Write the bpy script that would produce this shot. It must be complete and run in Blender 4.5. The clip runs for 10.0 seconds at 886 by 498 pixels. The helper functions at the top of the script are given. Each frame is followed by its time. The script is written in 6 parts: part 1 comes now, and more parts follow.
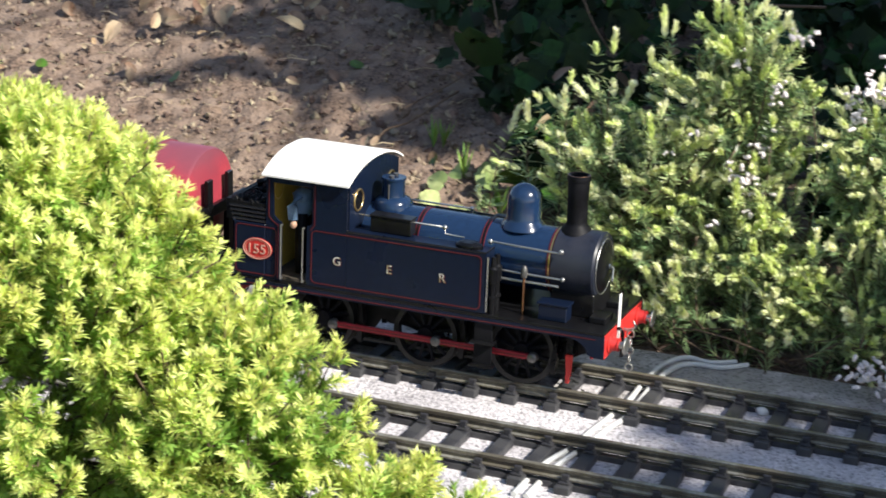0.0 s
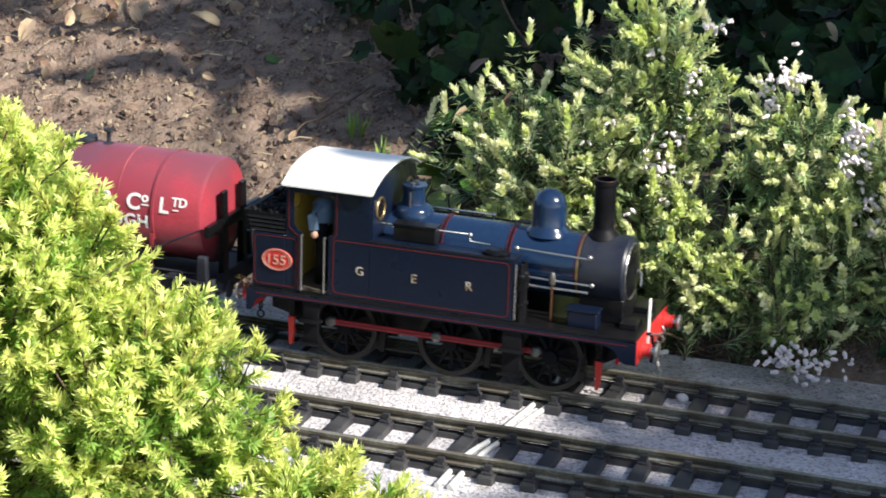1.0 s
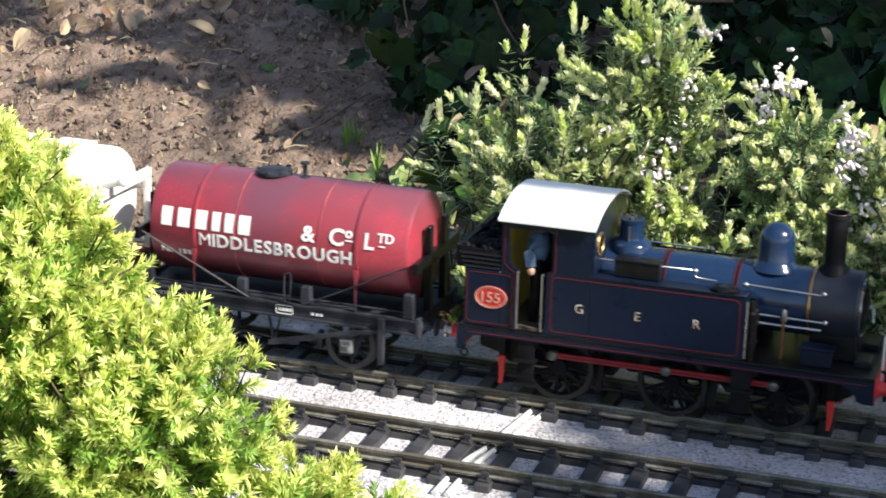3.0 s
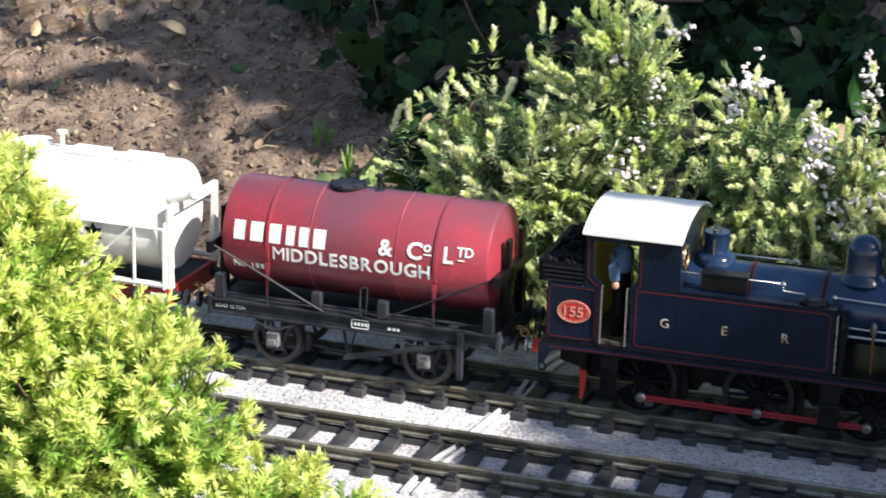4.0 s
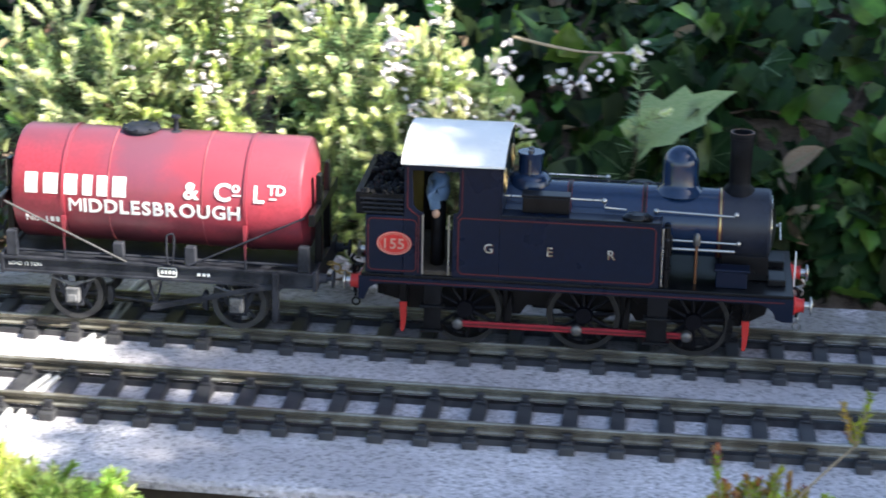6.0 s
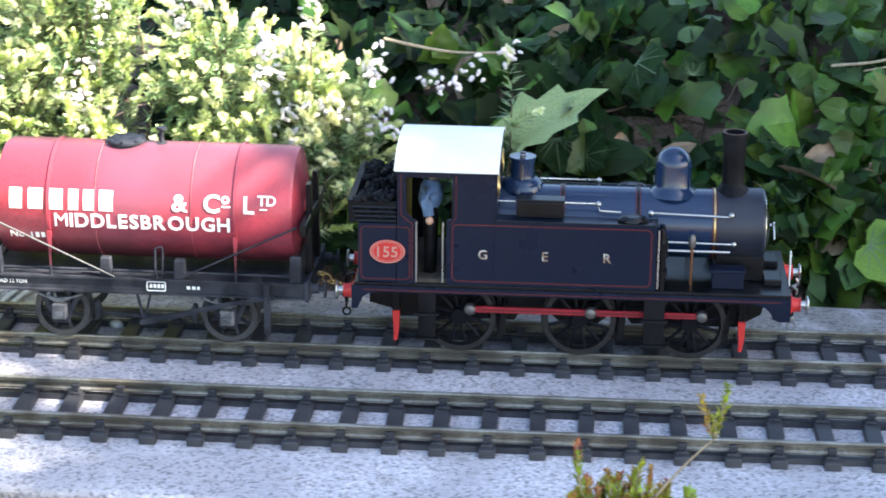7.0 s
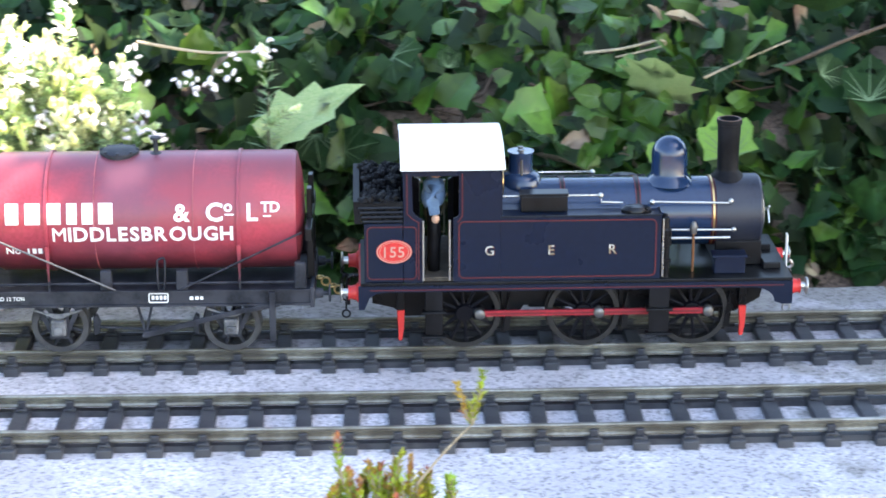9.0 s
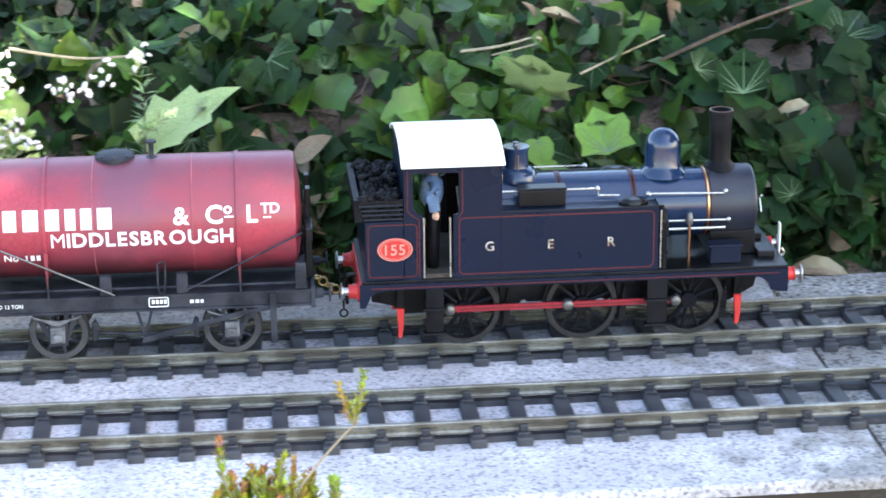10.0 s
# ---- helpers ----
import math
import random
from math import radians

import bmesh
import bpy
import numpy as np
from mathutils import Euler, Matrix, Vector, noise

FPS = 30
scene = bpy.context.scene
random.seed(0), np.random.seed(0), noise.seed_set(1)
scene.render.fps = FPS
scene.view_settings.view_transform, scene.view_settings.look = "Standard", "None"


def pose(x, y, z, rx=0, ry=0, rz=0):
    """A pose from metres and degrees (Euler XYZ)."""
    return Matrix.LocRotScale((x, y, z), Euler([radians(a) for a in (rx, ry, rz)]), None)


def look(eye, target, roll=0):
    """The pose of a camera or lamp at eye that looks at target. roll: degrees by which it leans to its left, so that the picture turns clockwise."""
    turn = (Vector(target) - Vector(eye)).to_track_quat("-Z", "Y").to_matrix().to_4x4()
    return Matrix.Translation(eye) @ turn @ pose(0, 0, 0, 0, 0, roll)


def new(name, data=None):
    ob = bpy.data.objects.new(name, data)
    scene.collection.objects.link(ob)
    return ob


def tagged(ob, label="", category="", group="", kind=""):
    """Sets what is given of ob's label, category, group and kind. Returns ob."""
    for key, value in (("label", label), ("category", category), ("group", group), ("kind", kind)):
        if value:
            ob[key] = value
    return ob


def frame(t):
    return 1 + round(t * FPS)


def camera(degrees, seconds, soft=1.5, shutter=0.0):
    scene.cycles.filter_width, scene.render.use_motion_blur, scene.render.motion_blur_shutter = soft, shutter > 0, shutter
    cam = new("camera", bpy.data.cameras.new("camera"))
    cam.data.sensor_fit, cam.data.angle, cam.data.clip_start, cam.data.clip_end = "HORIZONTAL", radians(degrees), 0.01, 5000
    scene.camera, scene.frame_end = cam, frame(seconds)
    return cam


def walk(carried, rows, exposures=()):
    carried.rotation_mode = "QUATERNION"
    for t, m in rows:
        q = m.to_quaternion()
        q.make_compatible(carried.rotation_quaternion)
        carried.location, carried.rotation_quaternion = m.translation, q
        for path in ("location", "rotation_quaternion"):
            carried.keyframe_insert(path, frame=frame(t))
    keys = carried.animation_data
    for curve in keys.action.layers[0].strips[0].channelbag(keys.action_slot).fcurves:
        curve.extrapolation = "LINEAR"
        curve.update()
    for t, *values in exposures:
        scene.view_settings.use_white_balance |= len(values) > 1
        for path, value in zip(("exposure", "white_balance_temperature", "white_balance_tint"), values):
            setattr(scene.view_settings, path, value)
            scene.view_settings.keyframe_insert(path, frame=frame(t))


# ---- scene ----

# ---------- camera and its way ----------
cam = camera(22.94, 10.0, soft=1.7, shutter=0.7)
walk(cam, [
    (0, look((-0.0800, -1.1830, 0.4713), (-0.4778, -0.0576, 0.1002), 2.28)),
    (0.5, look((-0.0790, -1.1849, 0.4718), (-0.4511, -0.0516, 0.0981), 1.97)),
    (1, look((-0.0784, -1.1858, 0.4727), (-0.4326, -0.0468, 0.0988), 1.91)),
    (1.5, look((-0.0785, -1.1854, 0.4727), (-0.4303, -0.0451, 0.1007), 1.86)),
    (2, look((-0.0784, -1.1854, 0.4724), (-0.4311, -0.0448, 0.1019), 1.83)),
    (2.5, look((-0.0786, -1.1843, 0.4715), (-0.4326, -0.0439, 0.1020), 1.67)),
    (4, look((-0.0713, -1.1855, 0.4728), (-0.4130, -0.0412, 0.1037), 1.63)),
    (4.5, look((-0.0655, -1.1835, 0.4713), (-0.3633, -0.0271, 0.1016), 1.42)),
    (5, look((-0.0643, -1.1839, 0.4714), (-0.2991, -0.0143, 0.0982), 1.29)),
    (5.5, look((-0.0617, -1.1807, 0.4698), (-0.2394, -0.0051, 0.0839), 1.38)),
    (6, look((-0.0574, -1.1785, 0.4696), (-0.1794, -0.0038, 0.0602), 1.09)),
    (7.5, look((-0.0136, -1.1706, 0.4605), (-0.0814, 0.0117, 0.0605), 0.28)),
    (8, look((-0.0102, -1.1714, 0.4610), (-0.0518, 0.0116, 0.0597), 0.02)),
    (8.5, look((-0.0093, -1.1741, 0.4612), (-0.0129, 0.0097, 0.0597), -0.12)),
    (9, look((-0.0082, -1.1768, 0.4622), (0.0300, 0.0061, 0.0599), -0.12)),
    (9.5, look((-0.0051, -1.1768, 0.4612), (0.0661, 0.0047, 0.0593), -0.29)),
    (10, look((-0.0040, -1.1769, 0.4608), (0.0984, 0.0024, 0.0593), -0.51)),
], exposures=[(0, 0.80, 6500, 10), (2.5, 0.95, 6500, 10), (4.5, 0.90, 6450, 10), (5.5, 1.40, 6450, 10), (6, 1.88, 6500, 10), (7.5, 2.84, 6750, 11), (8.5, 3.16, 6900, 11), (10, 3.38, 7200, 11)])

# ---------- daylight ----------
SUN = Vector((0.72, -0.23, 0.65)).normalized()
world = bpy.data.worlds.new("daylight")
world.use_nodes = True
scene.world = world
wn, wl = world.node_tree.nodes, world.node_tree.links
sky = wn.new("ShaderNodeTexSky")
sky.sky_type, sky.sun_disc = "NISHITA", False
sky.sun_elevation = math.asin(SUN.z)
sky.sun_rotation = math.atan2(SUN.x, SUN.y)
wl.new(sky.outputs[0], wn["Background"].inputs[0])
wn["Background"].inputs[1].default_value = 0.11
sun_data = bpy.data.lights.new("sun", "SUN")
sun_data.energy, sun_data.angle, sun_data.color = 5.0, radians(0.5), (1.0, 0.95, 0.86)
sun = new("sun", sun_data)
sun.matrix_world = look(SUN * 10, (0, 0, 0))


# ---------- materials ----------
def mat(name, base, rough=0.5, metal=0.0, var=0.2, fine=900.0, coarse=60.0, bump=0.0, bump_scale=None, second=None, spread=0.5,
        island=0.0, trans=0.0, coat=0.0, ior=1.45):
    """Principled surface with colour variation at two scales and fine relief; scales are per metre."""
    m = bpy.data.materials.new(name)
    m.use_nodes = True
    n, l = m.node_tree.nodes, m.node_tree.links
    p = n["Principled BSDF"]
    tc = n.new("ShaderNodeTexCoord")
    n1, n2 = n.new("ShaderNodeTexNoise"), n.new("ShaderNodeTexNoise")
    n1.inputs["Scale"].default_value, n2.inputs["Scale"].default_value = fine, coarse
    n1.inputs["Detail"].default_value = n2.inputs["Detail"].default_value = 5
    l.new(tc.outputs["Object"], n1.inputs["Vector"]), l.new(tc.outputs["Object"], n2.inputs["Vector"])
    lo = [max(0, c * (1 - var)) for c in base] + [1]
    hi = [min(1, c * (1 + var)) for c in base] + [1]
    r1 = n.new("ShaderNodeValToRGB")
    r1.color_ramp.elements[0].position, r1.color_ramp.elements[1].position = 0.35, 0.65
    r1.color_ramp.elements[0].color, r1.color_ramp.elements[1].color = lo, hi
    l.new(n1.outputs["Fac"], r1.inputs["Fac"])
    r2 = n.new("ShaderNodeValToRGB")
    r2.color_ramp.elements[0].position, r2.color_ramp.elements[1].position = spread - 0.09, spread + 0.09
    l.new(n2.outputs["Fac"], r2.inputs["Fac"])
    mix = n.new("ShaderNodeMix")
    mix.data_type = "RGBA"
    mix.inputs["B"].default_value = list(second or [c * (1 - var * 0.5) for c in base]) + [1]
    l.new(r2.outputs["Color"], mix.inputs["Factor"]), l.new(r1.outputs["Color"], mix.inputs["A"])
    out = mix.outputs["Result"]
    if island:
        g, h = n.new("ShaderNodeNewGeometry"), n.new("ShaderNodeHueSaturation")
        mr, mr2 = n.new("ShaderNodeMapRange"), n.new("ShaderNodeMapRange")
        mr.inputs["To Min"].default_value, mr.inputs["To Max"].default_value = 1 - island, 1 + island
        mr2.inputs["To Min"].default_value, mr2.inputs["To Max"].default_value = 0.5 - island * 0.06, 0.5 + island * 0.06
        l.new(g.outputs["Random Per Island"], mr.inputs["Value"]), l.new(g.outputs["Random Per Island"], mr2.inputs["Value"])
        l.new(mr.outputs["Result"], h.inputs["Value"]), l.new(mr2.outputs["Result"], h.inputs["Hue"])
        l.new(out, h.inputs["Color"])
        out = h.outputs["Color"]
    l.new(out, p.inputs["Base Color"])
    rm = n.new("ShaderNodeMapRange")
    rm.inputs["To Min"].default_value, rm.inputs["To Max"].default_value = max(0.03, rough - 0.1), min(1, rough + 0.1)
    l.new(n2.outputs["Fac"], rm.inputs["Value"]), l.new(rm.outputs["Result"], p.inputs["Roughness"])
    p.inputs["Metallic"].default_value, p.inputs["IOR"].default_value = metal, ior
    p.inputs["Coat Weight"].default_value = coat
    if bump:
        b = n.new("ShaderNodeBump")
        b.inputs["Strength"].default_value = 0.6
        b.inputs["Distance"].default_value = bump
        nb = n1
        if bump_scale:
            nb = n.new("ShaderNodeTexNoise")
            nb.inputs["Scale"].default_value = bump_scale
            nb.inputs["Detail"].default_value = 6
            l.new(tc.outputs["Object"], nb.inputs["Vector"])
        l.new(nb.outputs["Fac"], b.inputs["Height"]), l.new(b.outputs["Normal"], p.inputs["Normal"])
    if trans:
        t, a = n.new("ShaderNodeBsdfTranslucent"), n.new("ShaderNodeMixShader")
        a.inputs["Fac"].default_value = trans
        l.new(out, t.inputs["Color"])
        l.new(p.outputs[0], a.inputs[1]), l.new(t.outputs[0], a.inputs[2]), l.new(a.outputs[0], n["Material Output"].inputs["Surface"])
    return m


BLUE = mat("dark_blue_enamel", (0.0045, 0.009, 0.024), 0.3, var=0.15, fine=300, coarse=40, coat=0.05, ior=1.35)
BOILER = mat("boiler_blue_enamel", (0.009, 0.024, 0.062), 0.19, var=0.12, fine=300, coarse=40, coat=0.25)
SMOKE = mat("blue_grey_satin", (0.012, 0.015, 0.026), 0.42, var=0.25, fine=500, coarse=60, second=(0.020, 0.022, 0.032))
BLACK = mat("satin_black", (0.004, 0.004, 0.005), 0.3, var=0.3, fine=500, coarse=60, second=(0.007, 0.007, 0.008), ior=1.35)
COAT = mat("dull_black", (0.0045, 0.0045, 0.0055), 0.5, var=0.3, fine=500, coarse=60, second=(0.010, 0.010, 0.012), ior=1.2)
RED = mat("signal_red", (0.52, 0.030, 0.026), 0.42, var=0.12, fine=600, coarse=90)
LINING = mat("red_lining", (0.085, 0.010, 0.013), 0.4, var=0.1)
WHITE = mat("white_paint", (0.82, 0.80, 0.76), 0.5, var=0.04, fine=400, coarse=50)
LETTER = mat("white_lettering", (0.82, 0.82, 0.8), 0.5, var=0.04)
GILT = mat("worn_gilt_letter", (0.42, 0.41, 0.36), 0.45, var=0.35, fine=900, coarse=250, second=(0.20, 0.16, 0.10))
RODRED = mat("dull_crimson_rod", (0.30, 0.020, 0.030), 0.38, var=0.25, fine=600, coarse=90)
WHEELGREY = mat("dusty_wheel_grey", (0.022, 0.022, 0.025), 0.6, var=0.4, fine=600, coarse=90, second=(0.048, 0.047, 0.047))
# wheel blue taken down to near black for the shade under the running plate
WHEELPAINT = mat("shaded_blue_black", (0.005, 0.005, 0.008), 0.5, var=0.3, ior=1.2)
GUNMETAL = mat("dull_gunmetal", (0.16, 0.155, 0.15), 0.42, 0.7, var=0.3)
# tyre steel darkened likewise, the shade being in its colour
TYRE = mat("shaded_tyre_steel", (0.022, 0.021, 0.021), 0.5, 0.4, var=0.25)
STEEL = mat("bright_steel", (0.5, 0.49, 0.46), 0.3, 0.9, var=0.2)
BRASS = mat("brass", (0.6, 0.42, 0.18), 0.3, 0.95, var=0.15)
COPPER = mat("copper_pipe", (0.30, 0.15, 0.08), 0.35, 0.9, var=0.15)
OCHRE = mat("cab_interior_ochre", (0.42, 0.28, 0.04), 0.55, var=0.15)
COAL = mat("coal", (0.005, 0.005, 0.006), 0.58, var=0.4, fine=600, bump=0.0008, ior=1.25)
TANKRED = mat("weathered_crimson", (0.34, 0.040, 0.058), 0.40, var=0.12, fine=500, coarse=22, second=(0.25, 0.038, 0.056), spread=0.54, coat=0.1)


def stain_and_tone(m, x, width, tint):
    """Ragged soft-edged dirty streak round the barrel at x; darker bottom, duller crown."""
    n, l = m.node_tree.nodes, m.node_tree.links
    p = n["Principled BSDF"]
    src = p.inputs["Base Color"].links[0].from_socket
    tc, sep, nz = n.new("ShaderNodeTexCoord"), n.new("ShaderNodeSeparateXYZ"), n.new("ShaderNodeTexNoise")
    nz.inputs["Scale"].default_value, nz.inputs["Detail"].default_value = 70, 4
    l.new(tc.outputs["Object"], sep.inputs[0]), l.new(tc.outputs["Object"], nz.inputs["Vector"])

    def calc(op, a, b):
        k = n.new("ShaderNodeMath")
        k.operation, k.use_clamp = op, False
        for i, v in enumerate((a, b)):
            if isinstance(v, (int, float)):
                k.inputs[i].default_value = v
            else:
                l.new(v, k.inputs[i])
        return k.outputs[0]
    off = calc("ABSOLUTE", calc("ADD", calc("SUBTRACT", sep.outputs[0], x), calc("MULTIPLY", calc("SUBTRACT", nz.outputs["Fac"], 0.5), 0.03)), 0)
    near = n.new("ShaderNodeMapRange")
    near.interpolation_type = "SMOOTHSTEP"
    near.inputs["From Min"].default_value, near.inputs["From Max"].default_value = width, width * 0.15
    l.new(off, near.inputs["Value"])
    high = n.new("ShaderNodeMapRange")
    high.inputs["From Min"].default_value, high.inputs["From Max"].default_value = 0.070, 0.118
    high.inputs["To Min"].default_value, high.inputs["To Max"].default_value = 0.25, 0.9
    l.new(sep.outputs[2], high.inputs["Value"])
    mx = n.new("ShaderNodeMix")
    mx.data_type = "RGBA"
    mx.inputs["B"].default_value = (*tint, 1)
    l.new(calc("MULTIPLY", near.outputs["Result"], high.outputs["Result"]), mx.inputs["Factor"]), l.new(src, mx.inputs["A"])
    # darker maroon towards the bottom, its edge broken by noise
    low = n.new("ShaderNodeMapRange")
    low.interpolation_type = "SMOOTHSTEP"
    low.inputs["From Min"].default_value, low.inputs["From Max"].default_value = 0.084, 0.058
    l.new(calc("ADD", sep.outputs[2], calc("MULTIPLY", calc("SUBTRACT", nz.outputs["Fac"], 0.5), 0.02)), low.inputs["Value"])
    lower_tone = n.new("ShaderNodeMix")
    lower_tone.data_type = "RGBA"
    lower_tone.inputs["B"].default_value = (0.075, 0.018, 0.026, 1)
    l.new(low.outputs["Result"], lower_tone.inputs["Factor"]), l.new(mx.outputs["Result"], lower_tone.inputs["A"])
    # duller and greyer towards the crown
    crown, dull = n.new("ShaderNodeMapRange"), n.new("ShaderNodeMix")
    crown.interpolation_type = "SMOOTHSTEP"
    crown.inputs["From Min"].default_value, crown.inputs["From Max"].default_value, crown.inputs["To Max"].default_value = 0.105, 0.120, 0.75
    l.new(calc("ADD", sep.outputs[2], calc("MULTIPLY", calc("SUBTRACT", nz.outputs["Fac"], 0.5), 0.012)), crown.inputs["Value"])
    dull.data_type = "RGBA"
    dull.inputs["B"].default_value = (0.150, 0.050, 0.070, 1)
    l.new(crown.outputs["Result"], dull.inputs["Factor"]), l.new(lower_tone.outputs["Result"], dull.inputs["A"])
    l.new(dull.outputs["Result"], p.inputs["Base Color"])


# patchy crimson, paler than the barrel, for its seams
SEAM = mat("pale_seam_edge", (0.40, 0.11, 0.12), 0.45, var=0.3, fine=300, coarse=60, second=(0.24, 0.05, 0.06))
stain_and_tone(TANKRED, -0.246, 0.030, (0.13, 0.055, 0.085))
DUSTY = mat("dusty_grey_metal", (0.060, 0.062, 0.067), 0.6, var=0.4, fine=700, coarse=120, second=(0.16, 0.16, 0.165), bump=0.0002)
CHASSIS = mat("weathered_grey_black", (0.011, 0.013, 0.019), 0.6, var=0.4, fine=700, coarse=80, second=(0.030, 0.032, 0.041), bump=0.0002, ior=1.35)
PLATEFIG = mat("plate_figures", (0.50, 0.27, 0.21), 0.5, var=0.1)
SKIN = mat("painted_flesh", (0.42, 0.25, 0.17), 0.6, var=0.1)
BLUECLOTH = mat("painted_blue", (0.12, 0.20, 0.33), 0.6, var=0.2)
RAILSIDE = mat("dull_rail_side", (0.125, 0.115, 0.088), 0.65, 0.2, var=0.3, fine=500, coarse=50, second=(0.055, 0.047, 0.036))
RAIL = mat("weathered_rail", (0.33, 0.32, 0.28), 0.40, 0.55, var=0.2, fine=500, coarse=50, second=(0.18, 0.16, 0.12))
PLASTIC = mat("black_sleeper", (0.026, 0.026, 0.031), 0.52, var=0.3, fine=900, coarse=120, second=(0.05, 0.05, 0.053), bump=0.0002)
FELT = mat("mineral_felt", (0.62, 0.588, 0.610), 0.92, var=0.22, fine=380, coarse=14, second=(0.47, 0.445, 0.465))
FELT2 = mat("weathered_felt", (0.34, 0.325, 0.31), 0.9, var=0.45, fine=420, coarse=20, second=(0.23, 0.215, 0.20))


def chips(m, scale, dark, light):
    """Stone chips of many greys pressed into the felt."""
    n, l = m.node_tree.nodes, m.node_tree.links
    p = n["Principled BSDF"]
    src = p.inputs["Base Color"].links[0].from_socket
    tc, vo, ramp, mx = n.new("ShaderNodeTexCoord"), n.new("ShaderNodeTexVoronoi"), n.new("ShaderNodeValToRGB"), n.new("ShaderNodeMix")
    vo.inputs["Scale"].default_value = scale
    l.new(tc.outputs["Object"], vo.inputs["Vector"])
    sep = n.new("ShaderNodeSeparateColor")
    l.new(vo.outputs["Color"], sep.inputs[0])
    l.new(sep.outputs[0], ramp.inputs["Fac"])
    e = ramp.color_ramp.elements
    e[0].position, e[0].color = 0.04, (dark, dark, dark, 1)
    e[1].position, e[1].color = 0.30, (1, 1, 1, 1)
    e.new(0.9).color = (light, light, light, 1)
    mx.data_type, mx.blend_type = "RGBA", "MULTIPLY"
    mx.inputs["Factor"].default_value = 1.0
    l.new(src, mx.inputs["A"]), l.new(ramp.outputs["Color"], mx.inputs["B"]), l.new(mx.outputs["Result"], p.inputs["Base Color"])
    # each chip stands at its own height
    small, add, b = n.new("ShaderNodeTexNoise"), n.new("ShaderNodeMath"), n.new("ShaderNodeBump")
    small.inputs["Scale"].default_value, small.inputs["Detail"].default_value = scale * 0.8, 3
    l.new(tc.outputs["Object"], small.inputs["Vector"])
    add.operation = "ADD"
    l.new(sep.outputs[1], add.inputs[0]), l.new(small.outputs["Fac"], add.inputs[1])
    b.inputs["Strength"].default_value, b.inputs["Distance"].default_value = 0.9, 0.0030
    l.new(add.outputs[0], b.inputs["Height"]), l.new(b.outputs["Normal"], p.inputs["Normal"])


def dirt_and_shade(m, axis, x0, x1, tint):
    """Ragged brown grime and shade that thickens from x0 to x1 along an axis."""
    n, l = m.node_tree.nodes, m.node_tree.links
    p = n["Principled BSDF"]
    src = p.inputs["Base Color"].links[0].from_socket
    tc, sep, nz, mr, add, ramp, mx = [n.new("ShaderNode" + k) for k in ("TexCoord", "SeparateXYZ", "TexNoise", "MapRange", "Math", "ValToRGB", "Mix")]
    l.new(tc.outputs["Object"], sep.inputs[0]), l.new(tc.outputs["Object"], nz.inputs["Vector"])
    nz.inputs["Scale"].default_value, nz.inputs["Detail"].default_value = 38, 8
    mr.inputs["From Min"].default_value, mr.inputs["From Max"].default_value = x0, x1
    mr.inputs["To Min"].default_value, mr.inputs["To Max"].default_value = -0.22, 0.14
    l.new(sep.outputs[axis], mr.inputs["Value"]), l.new(mr.outputs["Result"], add.inputs[0]), l.new(nz.outputs["Fac"], add.inputs[1])
    ramp.color_ramp.elements[0].position, ramp.color_ramp.elements[1].position = 0.44, 0.62
    l.new(add.outputs[0], ramp.inputs["Fac"])
    mx.data_type = "RGBA"
    mx.inputs["B"].default_value = (*tint, 1)
    l.new(ramp.outputs["Color"], mx.inputs["Factor"]), l.new(src, mx.inputs["A"]), l.new(mx.outputs["Result"], p.inputs["Base Color"])


# brown grime towards the right-hand joint
dirt_and_shade(FELT, 0, 0.16, 0.31, (0.30, 0.28, 0.265))
# Grime on the far strip; shade beneath the train is coloured in too.
dirt_and_shade(FELT, 1, -0.02, 0.06, (0.33, 0.315, 0.30))
chips(FELT, 560, 0.56, 1.2)
chips(FELT2, 430, 0.34, 1.25)
TIMBER = mat("dark_bearer_timber", (0.05, 0.04, 0.03), 0.85, var=0.3, fine=300, coarse=40, bump=0.001)
SOIL = mat("garden_soil", (0.140, 0.096, 0.070), 0.95, var=0.55, fine=420, coarse=45, second=(0.225, 0.164, 0.124), bump=0.006, bump_scale=300)
WIRE = mat("pale_grey_cable", (0.60, 0.60, 0.58), 0.5, var=0.08)


# ---------- mesh helpers ----------
def part(name, bm, material, parent=None, label="", smooth=None):
    """One mesh object made of bm, under parent."""
    me = bpy.data.meshes.new(name)
    bm.to_mesh(me)
    bm.free()
    me.materials.append(material)
    if smooth is not None:
        me.shade_smooth()
        me.set_sharp_from_angle(angle=radians(smooth))
    ob = new(name, me)
    ob.parent = parent
    if label:
        ob["label"] = label
    return ob


def shared(name, me, parent, m=None):
    ob = new(name, me)
    ob.parent = parent
    if m is not None:
        ob.matrix_basis = m
    return ob


def mesh_from(name, verts, faces, material, parent=None, label="", smooth=None):
    me = bpy.data.meshes.new(name)
    me.from_pydata([tuple(v) for v in verts], [], faces)
    me.materials.append(material)
    if smooth is not None:
        me.shade_smooth()
        me.set_sharp_from_angle(angle=radians(smooth))
    ob = new(name, me)
    ob.parent = parent
    if label:
        ob["label"] = label
    return ob


def box(bm, x0, x1, y0, y1, z0, z1, bevel=0.0004):
    r = bmesh.ops.create_cube(bm, size=1, matrix=Matrix.LocRotScale(((x0 + x1) / 2, (y0 + y1) / 2, (z0 + z1) / 2), None, (abs(x1 - x0), abs(y1 - y0), abs(z1 - z0))))
    if bevel:
        edges = list({e for v in r["verts"] for e in v.link_edges})
        bmesh.ops.bevel(bm, geom=edges, offset=bevel, segments=2, affect="EDGES", profile=0.5)


